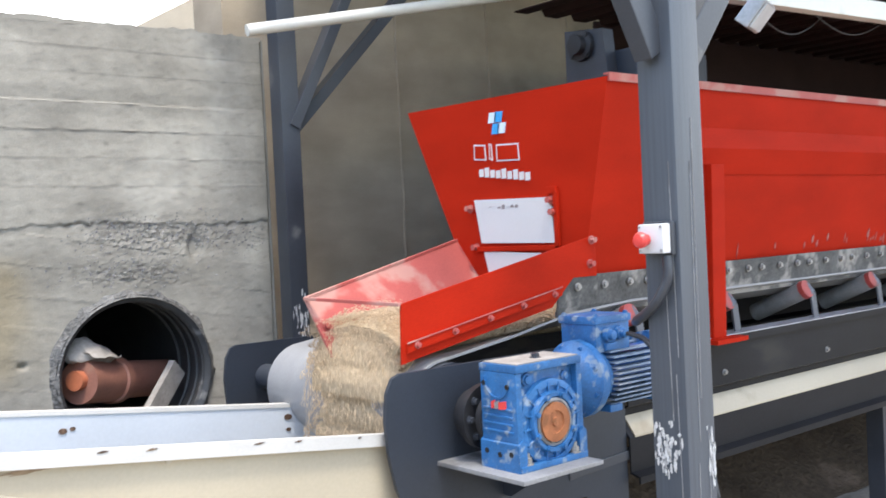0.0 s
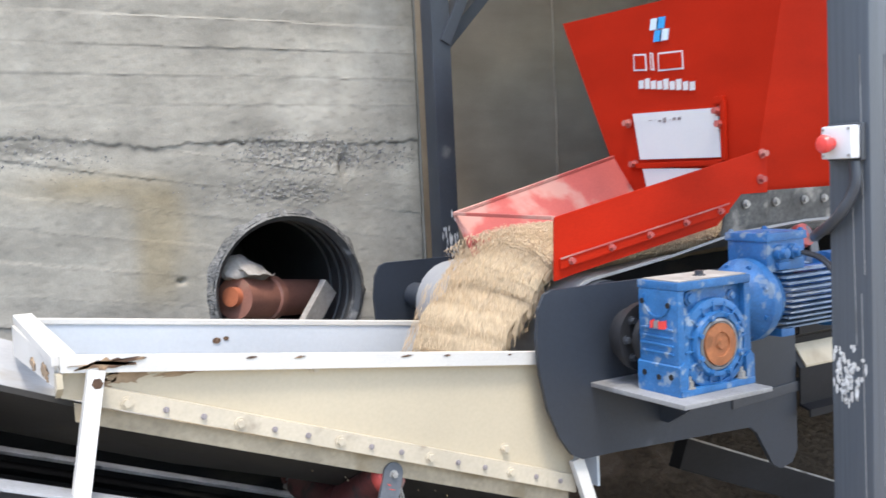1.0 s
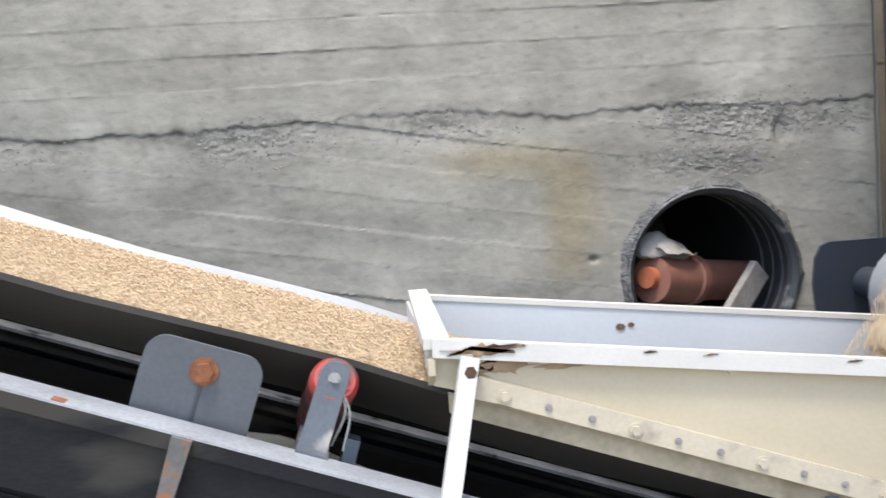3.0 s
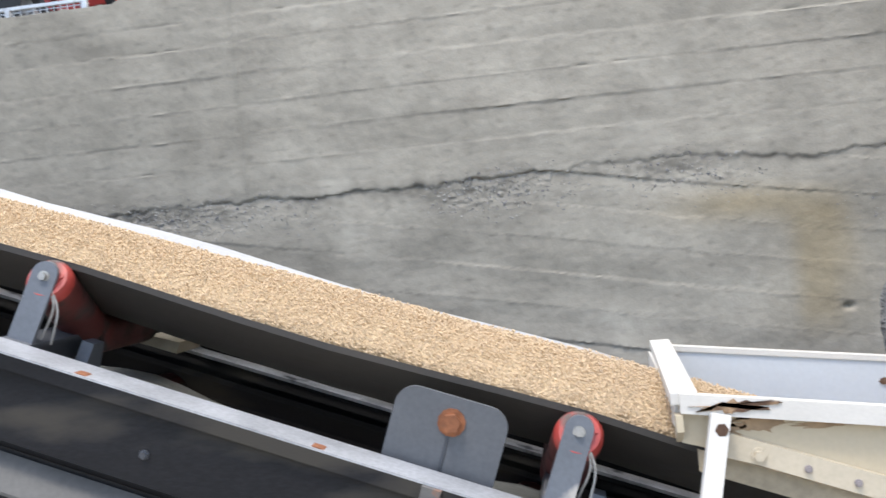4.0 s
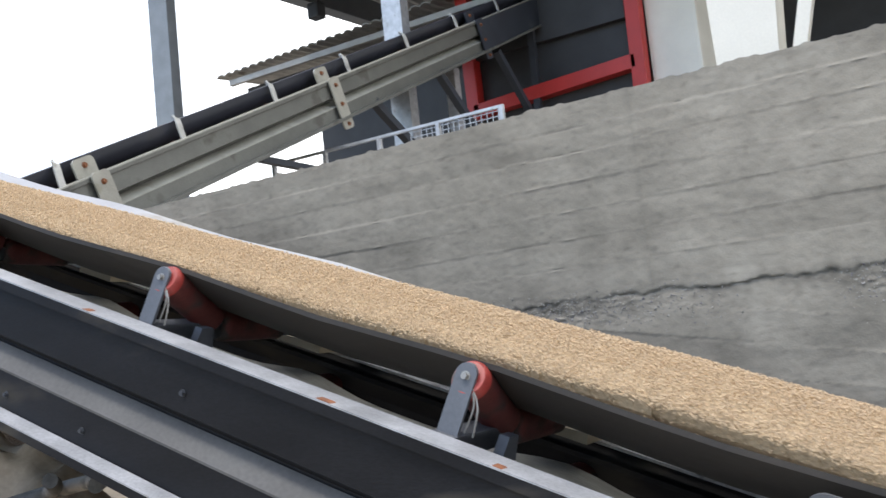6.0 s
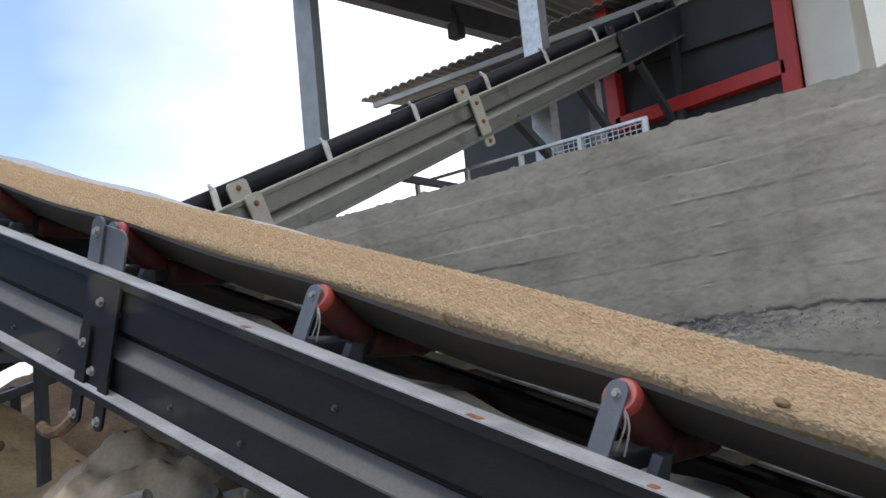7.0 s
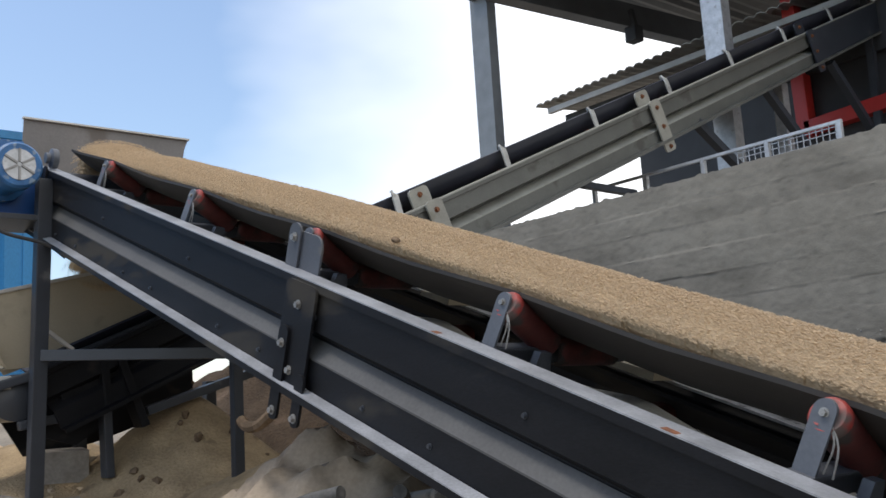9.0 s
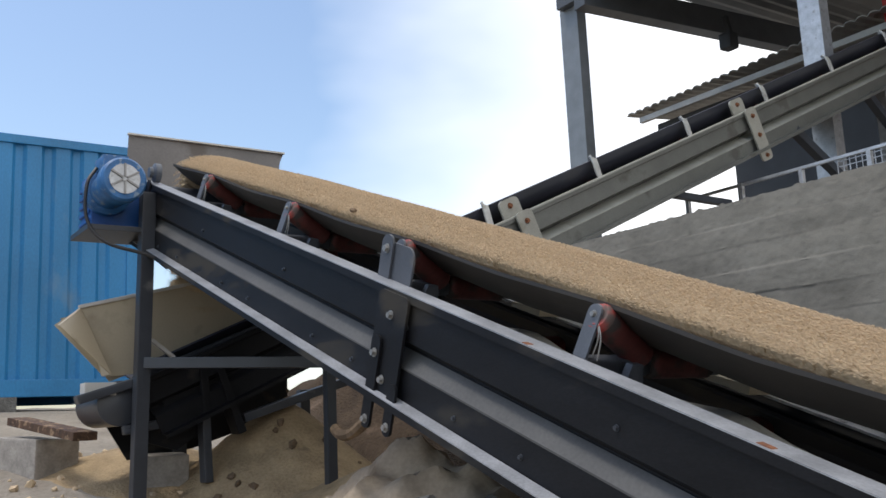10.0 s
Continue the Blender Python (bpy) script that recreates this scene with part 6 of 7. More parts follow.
for k in range(0, 8):
    i = L2 * k - 0.06
    bm = bmesh.new()
    pts = [SECOND @ Vector((i + ds, y, n)) for y, n, ds in ((2.345, -0.088, -0.020), (2.352, -0.050, -0.012), (2.362, 0.000, 0.004), (2.378, 0.032, 0.020), (2.400, 0.042, 0.034), (2.425, 0.036, 0.044))]
    for p, q in zip(pts, pts[1:]):
        bar(bm, p, q + (q - p) * 0.12, 0.052, 0.012, (1, 0, 0.3), 0.003)
    strap = part("idler", bm, STRAP, second, "pale bent idler bracket")
    bm = bmesh.new()
    for y0, n0, y1, n1 in ((2.44, -0.115, 2.55, -0.165), (2.60, -0.185, 2.90, -0.185), (2.94, -0.165, 3.07, -0.095)):
        rod(bm, SECOND @ Vector((i, y0, n0)), SECOND @ Vector((i, y1, n1)), 0.045, 14)
    part("rollers", bm, ROLLER_SHADE, strap, "dark troughing rollers", True)


def sp(s, y, n):
    return SECOND @ Vector((s, y, n))


for s in (0.10, 2.36, 4.86):
    # The last splice, under the shed, has its shade in darker paint.
    mat = SPLICE if s < 4 else PLATE_PAINT
    bm = bmesh.new()
    prism(bm, rounded((s - 0.085, -0.105), (s + 0.065, 0.022), 0.030, 4), over_wall_side, 2.330, 2.342)
    tab = part("splice_plate", bm, mat, second, "weathered upper splice tab", True)
    bm = bmesh.new()
    bolt(bm, sp(s - 0.01, 2.330, -0.020), (1, 0, 0), 0.014, 0.014)
    part("splice_bolt", bm, RUST, tab)
    bm = bmesh.new()
    prism(bm, rounded((s - 0.062, -0.455), (s + 0.062, -0.070), 0.03, 4), over_wall_side, 2.252, 2.264)
    plt = part("splice_plate", bm, mat, second, "weathered splice plate", True)
    for n in (-0.13, -0.27, -0.42):
        bm = bmesh.new()
        bolt(bm, sp(s, 2.252, n), (1, 0, 0), 0.014, 0.014)
        part("splice_bolt", bm, RUST, plt)
for y0, x, z0, dy, dz in ((7.68, -4.16, 3.93, 0.85, 0.55), (8.86, -4.16, 4.44, 0.95, 0.82), (10.2, -4.16, 4.95, 0.9, 0.9)):
    bm = bmesh.new()
    bar(bm, (x, y0, z0), (x + 0.05, y0 + dy, z0 - dz), 0.075, 0.075, (1, 0, 0), 0.004)
    part("strut", bm, PLATE_PAINT, second, "dark strut")
# Added plate: the shed's shade on the upper frame, as dark colour.
bm = bmesh.new()
prism(bm, [(4.92, -0.365), (7.25, -0.365), (7.25, -0.095), (4.92, -0.095)], lambda a, b, e: SECOND @ Vector((a, e, b)), 2.262, 2.272)
part("shade_plate", bm, PLATE_PAINT, second, "added dark plate standing in for shade under the shed")
# the low tail: narrow belt, drum, side plates and legs
bm = bmesh.new()
prism(bm, sheet([(2.80, -0.03), (2.88, -0.09), (3.05, -0.09), (3.18, -0.03)], 0.012), over_wall_frame, -2.0, -0.7)
part("tail_belt", bm, NAVY_BELT, second, "narrow black belt at the tail", True)
bm = bmesh.new()
lathe(bm, (-4.72, 2.17, 1.77), (-1, 0, 0), [(0, 0.03), (0.02, 0.09), (0.03, 0.125), (0.50, 0.125), (0.51, 0.03)], 28)
part("tail_drum", bm, STEEL, second, "dark tail drum", True)


def tail(a, b, e):
    return Vector((e, a, b))


bm = bmesh.new()
prism(bm, [(2.22, 1.88), (2.44, 1.95), (2.68, 1.98), (2.72, 1.64), (2.50, 1.50), (2.30, 1.56)], tail, -4.80, -4.785)
part("tail_plate", bm, FRAME_PAINT, second, "dark tail side plate")
bm = bmesh.new()
prism(bm, [(2.10, 1.86), (2.55, 1.98), (3.4, 2.2), (3.4, 1.7), (2.75, 1.50), (2.35, 1.45)], tail, -5.24, -5.225)
part("tail_plate", bm, FRAME_PAINT, second, "dark tail side plate")
for p0, p1, w in (((2.62, 1.99), (2.65, 1.69), 0.11), ((2.72, 1.96), (2.86, 1.58), 0.13), ((2.64, 1.74), (2.66, 1.31), 0.095), ((1.93, 1.79), (2.30, 1.90), 0.09), ((2.18, 1.62), (2.46, 1.66), 0.05)):
    bm = bmesh.new()
    bar(bm, (-4.735, *p0), (-4.735, *p1), 0.05, w, (1, 0, 0), 0.012)
    part("tail_brace", bm, FRAME_PAINT if w > 0.1 else STEEL, second)
bm = bmesh.new()
bar(bm, (-4.72, 2.33, 2.12), (-4.72, 2.46, 2.02), 0.02, 0.035, (1, 0, 0), 0.003)
part("pale_stay", bm, CREAM_RAIL, second, "short white stay")
for p0, p1, w, mt in (((2.25, 1.90), (3.60, 2.46), 0.07, STEEL), ((2.80, 1.82), (3.55, 2.12), 0.035, SAGE), ((2.40, 1.76), (3.4, 2.14), 0.09, FRAME_PAINT)):
    bm = bmesh.new()
    bar(bm, (-4.76, *p0), (-4.76, *p1), 0.04, w, (1, 0, 0), 0.004)
    part("tail_channel", bm, mt, second, "slim tail channel")
bm = bmesh.new()
bar(bm, (-4.14, 6.10, 3.20), (-4.14, 6.72, 3.19), 0.05, 0.06, (1, 0, 0), 0.004)
part("strut", bm, PLATE_PAINT, second, "dark strut")
bm = bmesh.new()
bar(bm, (-4.74, 2.88, 1.665), (-4.74, 3.72, 1.915), 0.05, 0.085, (1, 0, 0), 0.005)
part("tail_beam", bm, STEEL, second, "dark lower beam")
for x, y in ((-5.2, 2.66), (-5.3, 3.55)):
    bm = bmesh.new()
    bar(bm, (x, y, 1.0), (x, y, 1.85), 0.07, 0.07, (1, 0, 0), 0.004)
    part("leg", bm, STEEL, second)

second_chute = thing("loading_chute", (-4.8, 2.3, 1.9), "cream receiving chute stained with dust below the belt head", "chute")
for x, w in ((-4.95, 0.0),):
    bm = bmesh.new()
    prism(bm, [(1.855, 2.22), (2.0, 2.325), (3.2, 2.62), (3.2, 2.30), (2.32, 1.945), (2.13, 1.93)], lambda a, b, e: Vector((e, a, b - w)), x, x + 0.01)
    pn = part("side_panel", bm, CREAM, second_chute, "cream side panel")
    bm = bmesh.new()
    bar(bm, (x + 0.005, 1.985, 2.325 - w), (x + 0.005, 3.2, 2.625 - w), 0.035, 0.02, (0, 0, 1), 0.002)
    part("panel_rim", bm, CREAM_RAIL, pn)
bm = bmesh.new()
quad = [bm.verts.new(p) for p in ((-4.955, 2.0, 2.322), (-4.60, 1.805, 2.18), (-4.75, 2.12, 1.93), (-4.955, 2.13, 1.932))]
lip = bmesh.ops.extrude_face_region(bm, geom=[bm.faces.new(quad)])
for v in lip["geom"]:
    if isinstance(v, bmesh.types.BMVert):
        v.co.y -= 0.010
part("front_panel", bm, CREAM, second_chute, "cream sloping front panel")
bm = bmesh.new()
box(bm, (-4.82, 1.97, 1.815), (-4.72, 2.14, 1.885), None, 0.004)
part("corner_bracket", bm, CREAM_RAIL, second_chute, "pale corner bracket")
bm = bmesh.new()
prism(bm, [(2.0, 2.32), (3.2, 2.62), (3.2, 2.28), (2.3, 1.93)], lambda a, b, e: Vector((e, a, b)), -5.46, -5.45)
part("side_panel", bm, SEAL, second_chute, "dusty far side panel")
for k in range(7):
    rnd = random.Random(60 + k)
    bm = bmesh.new()
    r = bmesh.ops.create_icosphere(bm, subdivisions=2, radius=rnd.uniform(0.05, 0.10))
    for v in bm.verts:
        v.co += v.co.normalized() * 0.03 * noise.noise(v.co * 14 + Vector((k, 0, 0)))
        v.co += Vector((-5.0 - 0.05 * (k % 3) - 0.06, 2.60 + 0.10 * k, 2.04 + 0.05 * k))
    alone("lump", bm, DIRT_LUMP, "brown clod of caked material in the chute", "clod", "clods in the chute", smooth=True)

# ---------------------------------------------------------------- container
box_c = thing("shipping_container", (-9.7, 0.5, 2.0), "weathered blue corrugated steel shipping container", "container")
bm = bmesh.new()
CX, CY0, CY1, CZ0, CZ1 = -9.45, -8.6, 3.55, 2.02, 4.66
line = []
y = CY0
while y < CY1 - 0.3:
    line += [(y, 0.0), (y + 0.07, 0.0), (y + 0.105, -0.036), (y + 0.175, -0.036), (y + 0.21, 0.0)]
    y += 0.28
line.append((CY1, 0.0))
top, bot = [], []
for yy, d in line:
    top.append(bm.verts.new((CX + d, yy, CZ1 - 0.08)))
    bot.append(bm.verts.new((CX + d, yy, CZ0 + 0.16)))
for k in range(len(line) - 1):
    bm.faces.new((top[k], top[k + 1], bot[k + 1], bot[k]))
part("side_wall", bm, CONTAINER, box_c)
for lo, hi in (((CX - 0.04, CY0, CZ1 - 0.09), (CX + 0.025, CY1, CZ1)), ((CX - 0.06, CY0, CZ0), (CX + 0.025, CY1, CZ0 + 0.17)), ((CX - 0.12, CY1 - 0.01, CZ0), (CX + 0.02, CY1 + 0.12, CZ1)),
               ((CX - 2.4, CY0, CZ1 - 0.07), (CX - 0.05, CY1, CZ1 - 0.02)), ((CX - 2.4, CY1, CZ0), (CX - 0.12, CY1 + 0.05, CZ1 - 0.07)), ((CX - 2.4, CY0, CZ0), (CX - 2.35, CY1, CZ1 - 0.07))):
    bm = bmesh.new()
    box(bm, lo, hi, None, 0.008)
    part("frame_rail", bm, CONTAINER, box_c)
for yy in (-6, -2, 0.6, 2.1, 3.4):
    bm = bmesh.new()
    box(bm, (CX - 0.3, yy, CZ0 - 0.35), (CX + 0.05, yy + 0.4, CZ0), None, 0.01)
    alone("concrete_block", bm, MORTAR, "dark concrete block under the container", "block", "container blocks")

# ---------------------------------------------------------------- far shed and batching plant above the wall
shed = thing("plant_shed", (-6.5, 9.5, 2.3), "open steel shed over the batching plant, grey and dark sheeting", "shed")
for x, y, mt, w in ((-8.30, 9.05, PILLAR, 0.30), (-4.95, 9.35, GALV, 0.22)):
    bm = bmesh.new()
    prism(bm, sheet([(x - w / 2, y + 0.12), (x - w / 2, y - 0.02), (x + w / 2, y - 0.02), (x + w / 2, y + 0.12)], 0.03), lambda a, b, e: Vector((a, b, e)), 2.1, 7.6)
    part("pillar", bm, mt, shed)
for p0, p1, w in (((-7.85, 8.8, 6.95), (-7.2, 16.0, 6.95), 0.22), ((-8.4, 9.0, 7.15), (2.0, 9.0, 7.15), 0.2), ((-4.8, 9.0, 6.9), (-4.4, 16.0, 6.9), 0.2)):
    bm = bmesh.new()
    bar(bm, p0, p1, w, 0.36, (0, 0, 1), 0.01)
    part("roof_beam", bm, BEAM_DARK, shed)
bm = bmesh.new()
for k in range(52):
    x0 = -7.9 + 0.2 * k
    prism(bm, [(x0, 0), (x0 + 0.1, 0.03), (x0 + 0.2, 0), (x0 + 0.2, -0.012), (x0 + 0.1, 0.018), (x0, -0.012)], lambda a, b, e: Vector((a, e, b + 7.36)), 8.7, 16.5)
part("roof_sheet", bm, BEAM_DARK, shed, "dark corrugated roof underside")
bm = bmesh.new()
box(bm, (-7.30, 10.78, 6.36), (-7.11, 10.96, 6.58), pose(0, 0, 0), 0.03)
bar(bm, (-7.2, 10.9, 6.6), (-7.25, 10.9, 6.85), 0.06, 0.06, (0, 1, 0))
part("floodlight", bm, CABLE, shed, "black floodlight under the eaves")
lean = thing("lean_to_roof", (-8, 12, 2.3), "low corrugated sheet roof on a dark store", "roof")
bm = bmesh.new()
for k in range(34):
    a0 = -9.3 + 0.16 * k
    prism(bm, [(a0, 0), (a0 + 0.04, 0.035), (a0 + 0.10, 0.035), (a0 + 0.16, 0), (a0 + 0.16, -0.01), (a0 + 0.10, 0.022), (a0 + 0.04, 0.022), (a0, -0.01)],
          lambda a, b, e: Vector((a, e, 6.14 + b + 0.10 * (e - 11.0) + 0.016 * (a + 4))), 11.0, 13.2)
part("sheeting", bm, ROOF, lean)
bm = bmesh.new()
box(bm, (-9.1, 11.05, 5.90), (-3.8, 11.12, 5.98))
part("purlin", bm, ROOF, lean)
bm = bmesh.new()
box(bm, (-4.58, 9.70, 2.2), (-4.46, 9.82, 4.75))
part("post", bm, GALV, lean, "pale galvanised post")
bm = bmesh.new()
box(bm, (-7.72, 11.4, 2.2), (-3.0, 12.8, 5.9))
box(bm, (-8.98, 11.3, 5.30), (-3.0, 11.39, 5.88))
part("store_wall", bm, DARK_CLAD, lean, "dark cladding")
bm = bmesh.new()
box(bm, (-3.0, 14.6, 2.2), (4.0, 14.8, 7.3))
box(bm, (0.2, 6.6, 2.2), (2.16, 6.8, 4.3))
alone("wall_plant", bm, DARK_CLAD, "dark sheet cladding of the plant building", "wall", kind="structure")



def far_part(name, bm, mat, parent, label=""):
    """A part drawn at half size by the wall, set twice as far back and as large."""
    at = Vector((0.76, 0.68, 1.57))
    for v in bm.verts:
        v.co = at + (v.co - at) * 2.0
    return part(name, bm, mat, parent, label)


plant = thing("aggregate_scale", (-3.9, 11.5, 2.4), "red-framed weighing frame of the batching plant", "machine")
for p0, p1 in (((-1.08, 6.0, 2.3), (-1.05, 6.0, 4.6)), ((-2.18, 6.0, 3.05), (-2.2, 6.0, 4.6)), ((-2.18, 6.0, 3.10), (-1.08, 6.0, 3.16)), ((-1.08, 7.4, 2.3), (-1.05, 7.4, 4.6)), ((-1.08, 6.0, 4.1), (-1.08, 7.4, 4.1))):
    bm = bmesh.new()
    bar(bm, p0, p1, 0.085, 0.085, (0, 1, 0), 0.005)
    far_part("red_bar", bm, RED_DARK, plant)
for k in range(5):
    bm = bmesh.new()
    bar(bm, (-2.0, 6.15 + 0.05 * k, 3.28 + 0.11 * k), (-1.2, 6.15 + 0.05 * k, 3.30 + 0.11 * k), 0.05, 0.03, (0, 0, 1), 0.003)
    far_part("grille_bar", bm, STEEL, plant)
bm = bmesh.new()
box(bm, (-1.95, 6.4, 2.9), (-1.2, 7.3, 3.8), None, 0.02)
far_part("bin", bm, PLATE_PAINT, plant, "dark weigh bin")
bm = bmesh.new()
box(bm, (-1.02, 6.05, 2.75), (-0.72, 6.5, 3.75), None, 0.02)
far_part("cabinet", bm, OFF_WHITE, plant, "off-white stained control cabinet")
bm = bmesh.new()
bar(bm, (-1.75, 5.98, 2.4), (-1.72, 5.98, 3.8), 0.04, 0.04, (0, 1, 0))
far_part("standpipe", bm, STEEL, plant)
silo_leg = thing("silo_leg", (-0.25, 5.1, 2.4), "off-white tapered silo leg with a diagonal brace", "silo leg")
bm = bmesh.new()
prism(bm, [(-0.40, 3.9), (-0.02, 3.9), (-0.12, 2.36), (-0.36, 2.36)], lambda a, b, e: Vector((a, e, b)), 5.0, 5.16)
part("leg_plate", bm, OFF_WHITE, silo_leg)
bm = bmesh.new()
bar(bm, (0.20, 5.05, 3.6), (-0.06, 5.05, 2.55), 0.06, 0.05, (0, 1, 0), 0.004)
part("brace", bm, OFF_WHITE, silo_leg)
railing = thing("guard_rail", (-3.5, 7.0, 2.4), "galvanised guard rail with mesh infill", "railing")
for k in range(5):
    bm = bmesh.new()
    bar(bm, (-4.8 + 0.57 * k, 7.0, 2.3), (-4.8 + 0.57 * k, 7.0, 3.40), 0.035, 0.035, (0, 1, 0), 0.003)
    part("post", bm, GALV, railing)
for z in (3.39, 3.17, 2.87):
    bm = bmesh.new()
    bar(bm, (-4.82, 7.0, z), (-2.5, 7.0, z), 0.024, 0.024, (0, 0, 1), 0.003)
    part("rail", bm, GALV, railing)
bm = bmesh.new()
for k in range(29, 46):
    bar(bm, (-4.8 + 0.05 * k, 7.0, 3.17), (-4.8 + 0.05 * k, 7.0, 3.40), 0.005, 0.005, (0, 1, 0))
for z in (3.22, 3.27, 3.32, 3.36):
    bar(bm, (-3.34, 7.0, z), (-2.52, 7.0, z), 0.005, 0.005, (0, 0, 1))
part("mesh_infill", bm, GALV, railing)

# ---------------------------------------------------------------- spilled sand, sheet, debris
def mound(name, x, y, rx, ry, h, mat, label, category, seed=0, rough=0.05):
    bm = bmesh.new()
    n, rings = 56, []
    for k in range(15):
        r = k / 14
        ring = []
        for j in range(n):
            a = 2 * math.pi * j / n
            px, py = x + rx * r * math.cos(a), y + ry * r * math.sin(a)
            z = h * (1 - r) ** 1.15 - 0.10 * r + rough * noise.noise((px * 2.3, py * 2.3, seed)) * (1 - r * r) + 0.3 * rough * noise.noise((px * 9, py * 9, seed))
            ring.append(bm.verts.new((px, py, yard_height(px, py) + z)))
        rings.append(ring)
    for u, v in zip(rings, rings[1:]):
        for j in range(n):
            bm.faces.new((u[j], u[(j + 1) % n], v[(j + 1) % n], v[j]))
    bmesh.ops.remove_doubles(bm, verts=rings[0], dist=0.2 * min(rx, ry) / 14)
    return alone(name, bm, mat, label, category, kind="stuff", smooth=True)


mound("sand_heap", -4.85, 3.22, 1.05, 0.85, 0.56, SAND, "heap of spilled tan sand below the conveyor", "sand", 1)
mound("sand_heap", -5.6, 2.6, 1.2, 1.0, 0.22, SAND, "low drift of spilled sand by the stand", "sand", 2)
mound("sand_heap", -3.75, 3.25, 1.3, 0.8, 0.30, SAND, "spilled gravel and sand under the belt", "sand", 3)
mound("rubble", -3.05, 2.95, 0.55, 0.40, 0.34, DIRT_LUMP, "small brown heap of clods and rubble", "rubble", 6, 0.16)
mound("rubble", -6.4, 4.6, 2.6, 0.9, 0.55, EARTH, "dark earth bank behind the sand heap", "earth", 8, 0.12)
bm = bmesh.new()
nx, ny = 76, 46
gridm = []
for i in range(nx + 1):
    colm = []
    for j in range(ny + 1):
        u, v = i / nx, j / ny
        x, y = -3.05 + 1.75 * u, 1.95 + 0.95 * v
        z = yard_height(x, y) + 0.10 + 0.50 * math.exp(-((u - 0.46) / 0.40) ** 2 - ((v - 0.68) / 0.36) ** 2)
        fold = noise.noise((x * 2.2 + y * 2.5, y * 5.5 - x * 1.3, 5))
        z += 0.10 * fold - 0.16 * abs(noise.noise((x * 3.6 - y * 2.0, y * 4.0, 2))) - 0.06 * abs(noise.noise((x * 9 + y * 4, y * 9, 4)))
        colm.append(bm.verts.new((x, y, z)))
    gridm.append(colm)
for i in range(nx):
    for j in range(ny):
        bm.faces.new((gridm[i][j], gridm[i + 1][j], gridm[i + 1][j + 1], gridm[i][j + 1]))
alone("tarpaulin", bm, TARP, "crumpled muddy sheet thrown over rubble", "tarpaulin", smooth=True)
rnd = random.Random(47)
bm = bmesh.new()
for k in range(150):
    a, d = rnd.uniform(0, 6.28), rnd.random() ** 0.7
    cx, cy, rx, ry, h = rnd.choice(((-4.85, 3.22, 0.95, 0.75, 0.56), (-3.05, 2.95, 0.5, 0.36, 0.34), (-3.05, 2.95, 0.5, 0.36, 0.34)))
    x, y = cx + rx * d * math.cos(a), cy + ry * d * math.sin(a)
    r = rnd.choice((0.012, 0.018, 0.026, 0.036))
    z = yard_height(x, y) + h * (1 - d) ** 1.15 - 0.08 * d + 0.02
    g = bmesh.ops.create_icosphere(bm, subdivisions=1, radius=r, matrix=pose(x, y, z, rnd.uniform(0, 90), rnd.uniform(0, 90), 0))
    for v in g["verts"]:
        v.co += Vector((rnd.uniform(-1, 1), rnd.uniform(-1, 1), rnd.uniform(-1, 1))) * r * 0.3
alone("clods", bm, DIRT_LUMP, "brown clods strewn on the spilled sand", "clods", kind="stuff")
for x, y, s, r in ((-1.75, 2.30, 0.34, 1), (-1.85, 2.32, 0.24, 2)):
    bm = bmesh.new()
    pts = [(x + s * math.cos(a), y + 0.6 * s * math.sin(a), yard_height(x, y) + 0.50 + 0.06 * math.sin(a + r)) for a in np.linspace(0.3, 5.4, 10)]
    tube(bm, curve_points(pts, 4), 0.022, 10)
    alone("hose", bm, RUBBER, "dusty grey rubber hose lying coiled", "hose", "coiled hoses", smooth=True)
for x, y, w, d, h, rz in ((-5.9, 1.95, 0.55, 0.3, 0.20, 20), (-5.12, 2.52, 0.30, 0.28, 0.20, -10)):
    bm = bmesh.new()
    z = yard_height(x, y)
    box(bm, (-w / 2, -d / 2, -0.08), (w / 2, d / 2, h), pose(x, y, z, 0, 3, rz), 0.015)
    alone("concrete_block", bm, CEMENT_BAG, "chipped pale concrete block on the ground", "block", "loose blocks")
bm = bmesh.new()
bar(bm, (-6.1, 1.9, 1.72), (-5.0, 2.05, 1.60), 0.14, 0.05, (0, 0, 1), 0.006)
alone("plank", bm, BURNT, "brown weathered plank lying by the tail", "plank")
rnd = random.Random(31)
bm = bmesh.new()
for k in range(420):
    x, y = rnd.uniform(-6.6, -1.4), rnd.uniform(1.4, 3.6)
    r = rnd.choice((0.012, 0.018, 0.03))
    z = yard_height(x, y) + r * 0.3
    g = bmesh.ops.create_icosphere(bm, subdivisions=1, radius=r, matrix=pose(x, y, z, rnd.uniform(0, 90), rnd.uniform(0, 90), 0))
    for v in g["verts"]:
        v.co += Vector((rnd.uniform(-1, 1), rnd.uniform(-1, 1), rnd.uniform(-1, 1))) * r * 0.25
alone("loose_stones", bm, GRAVEL, "scattered loose stones on the yard", "gravel", kind="stuff")

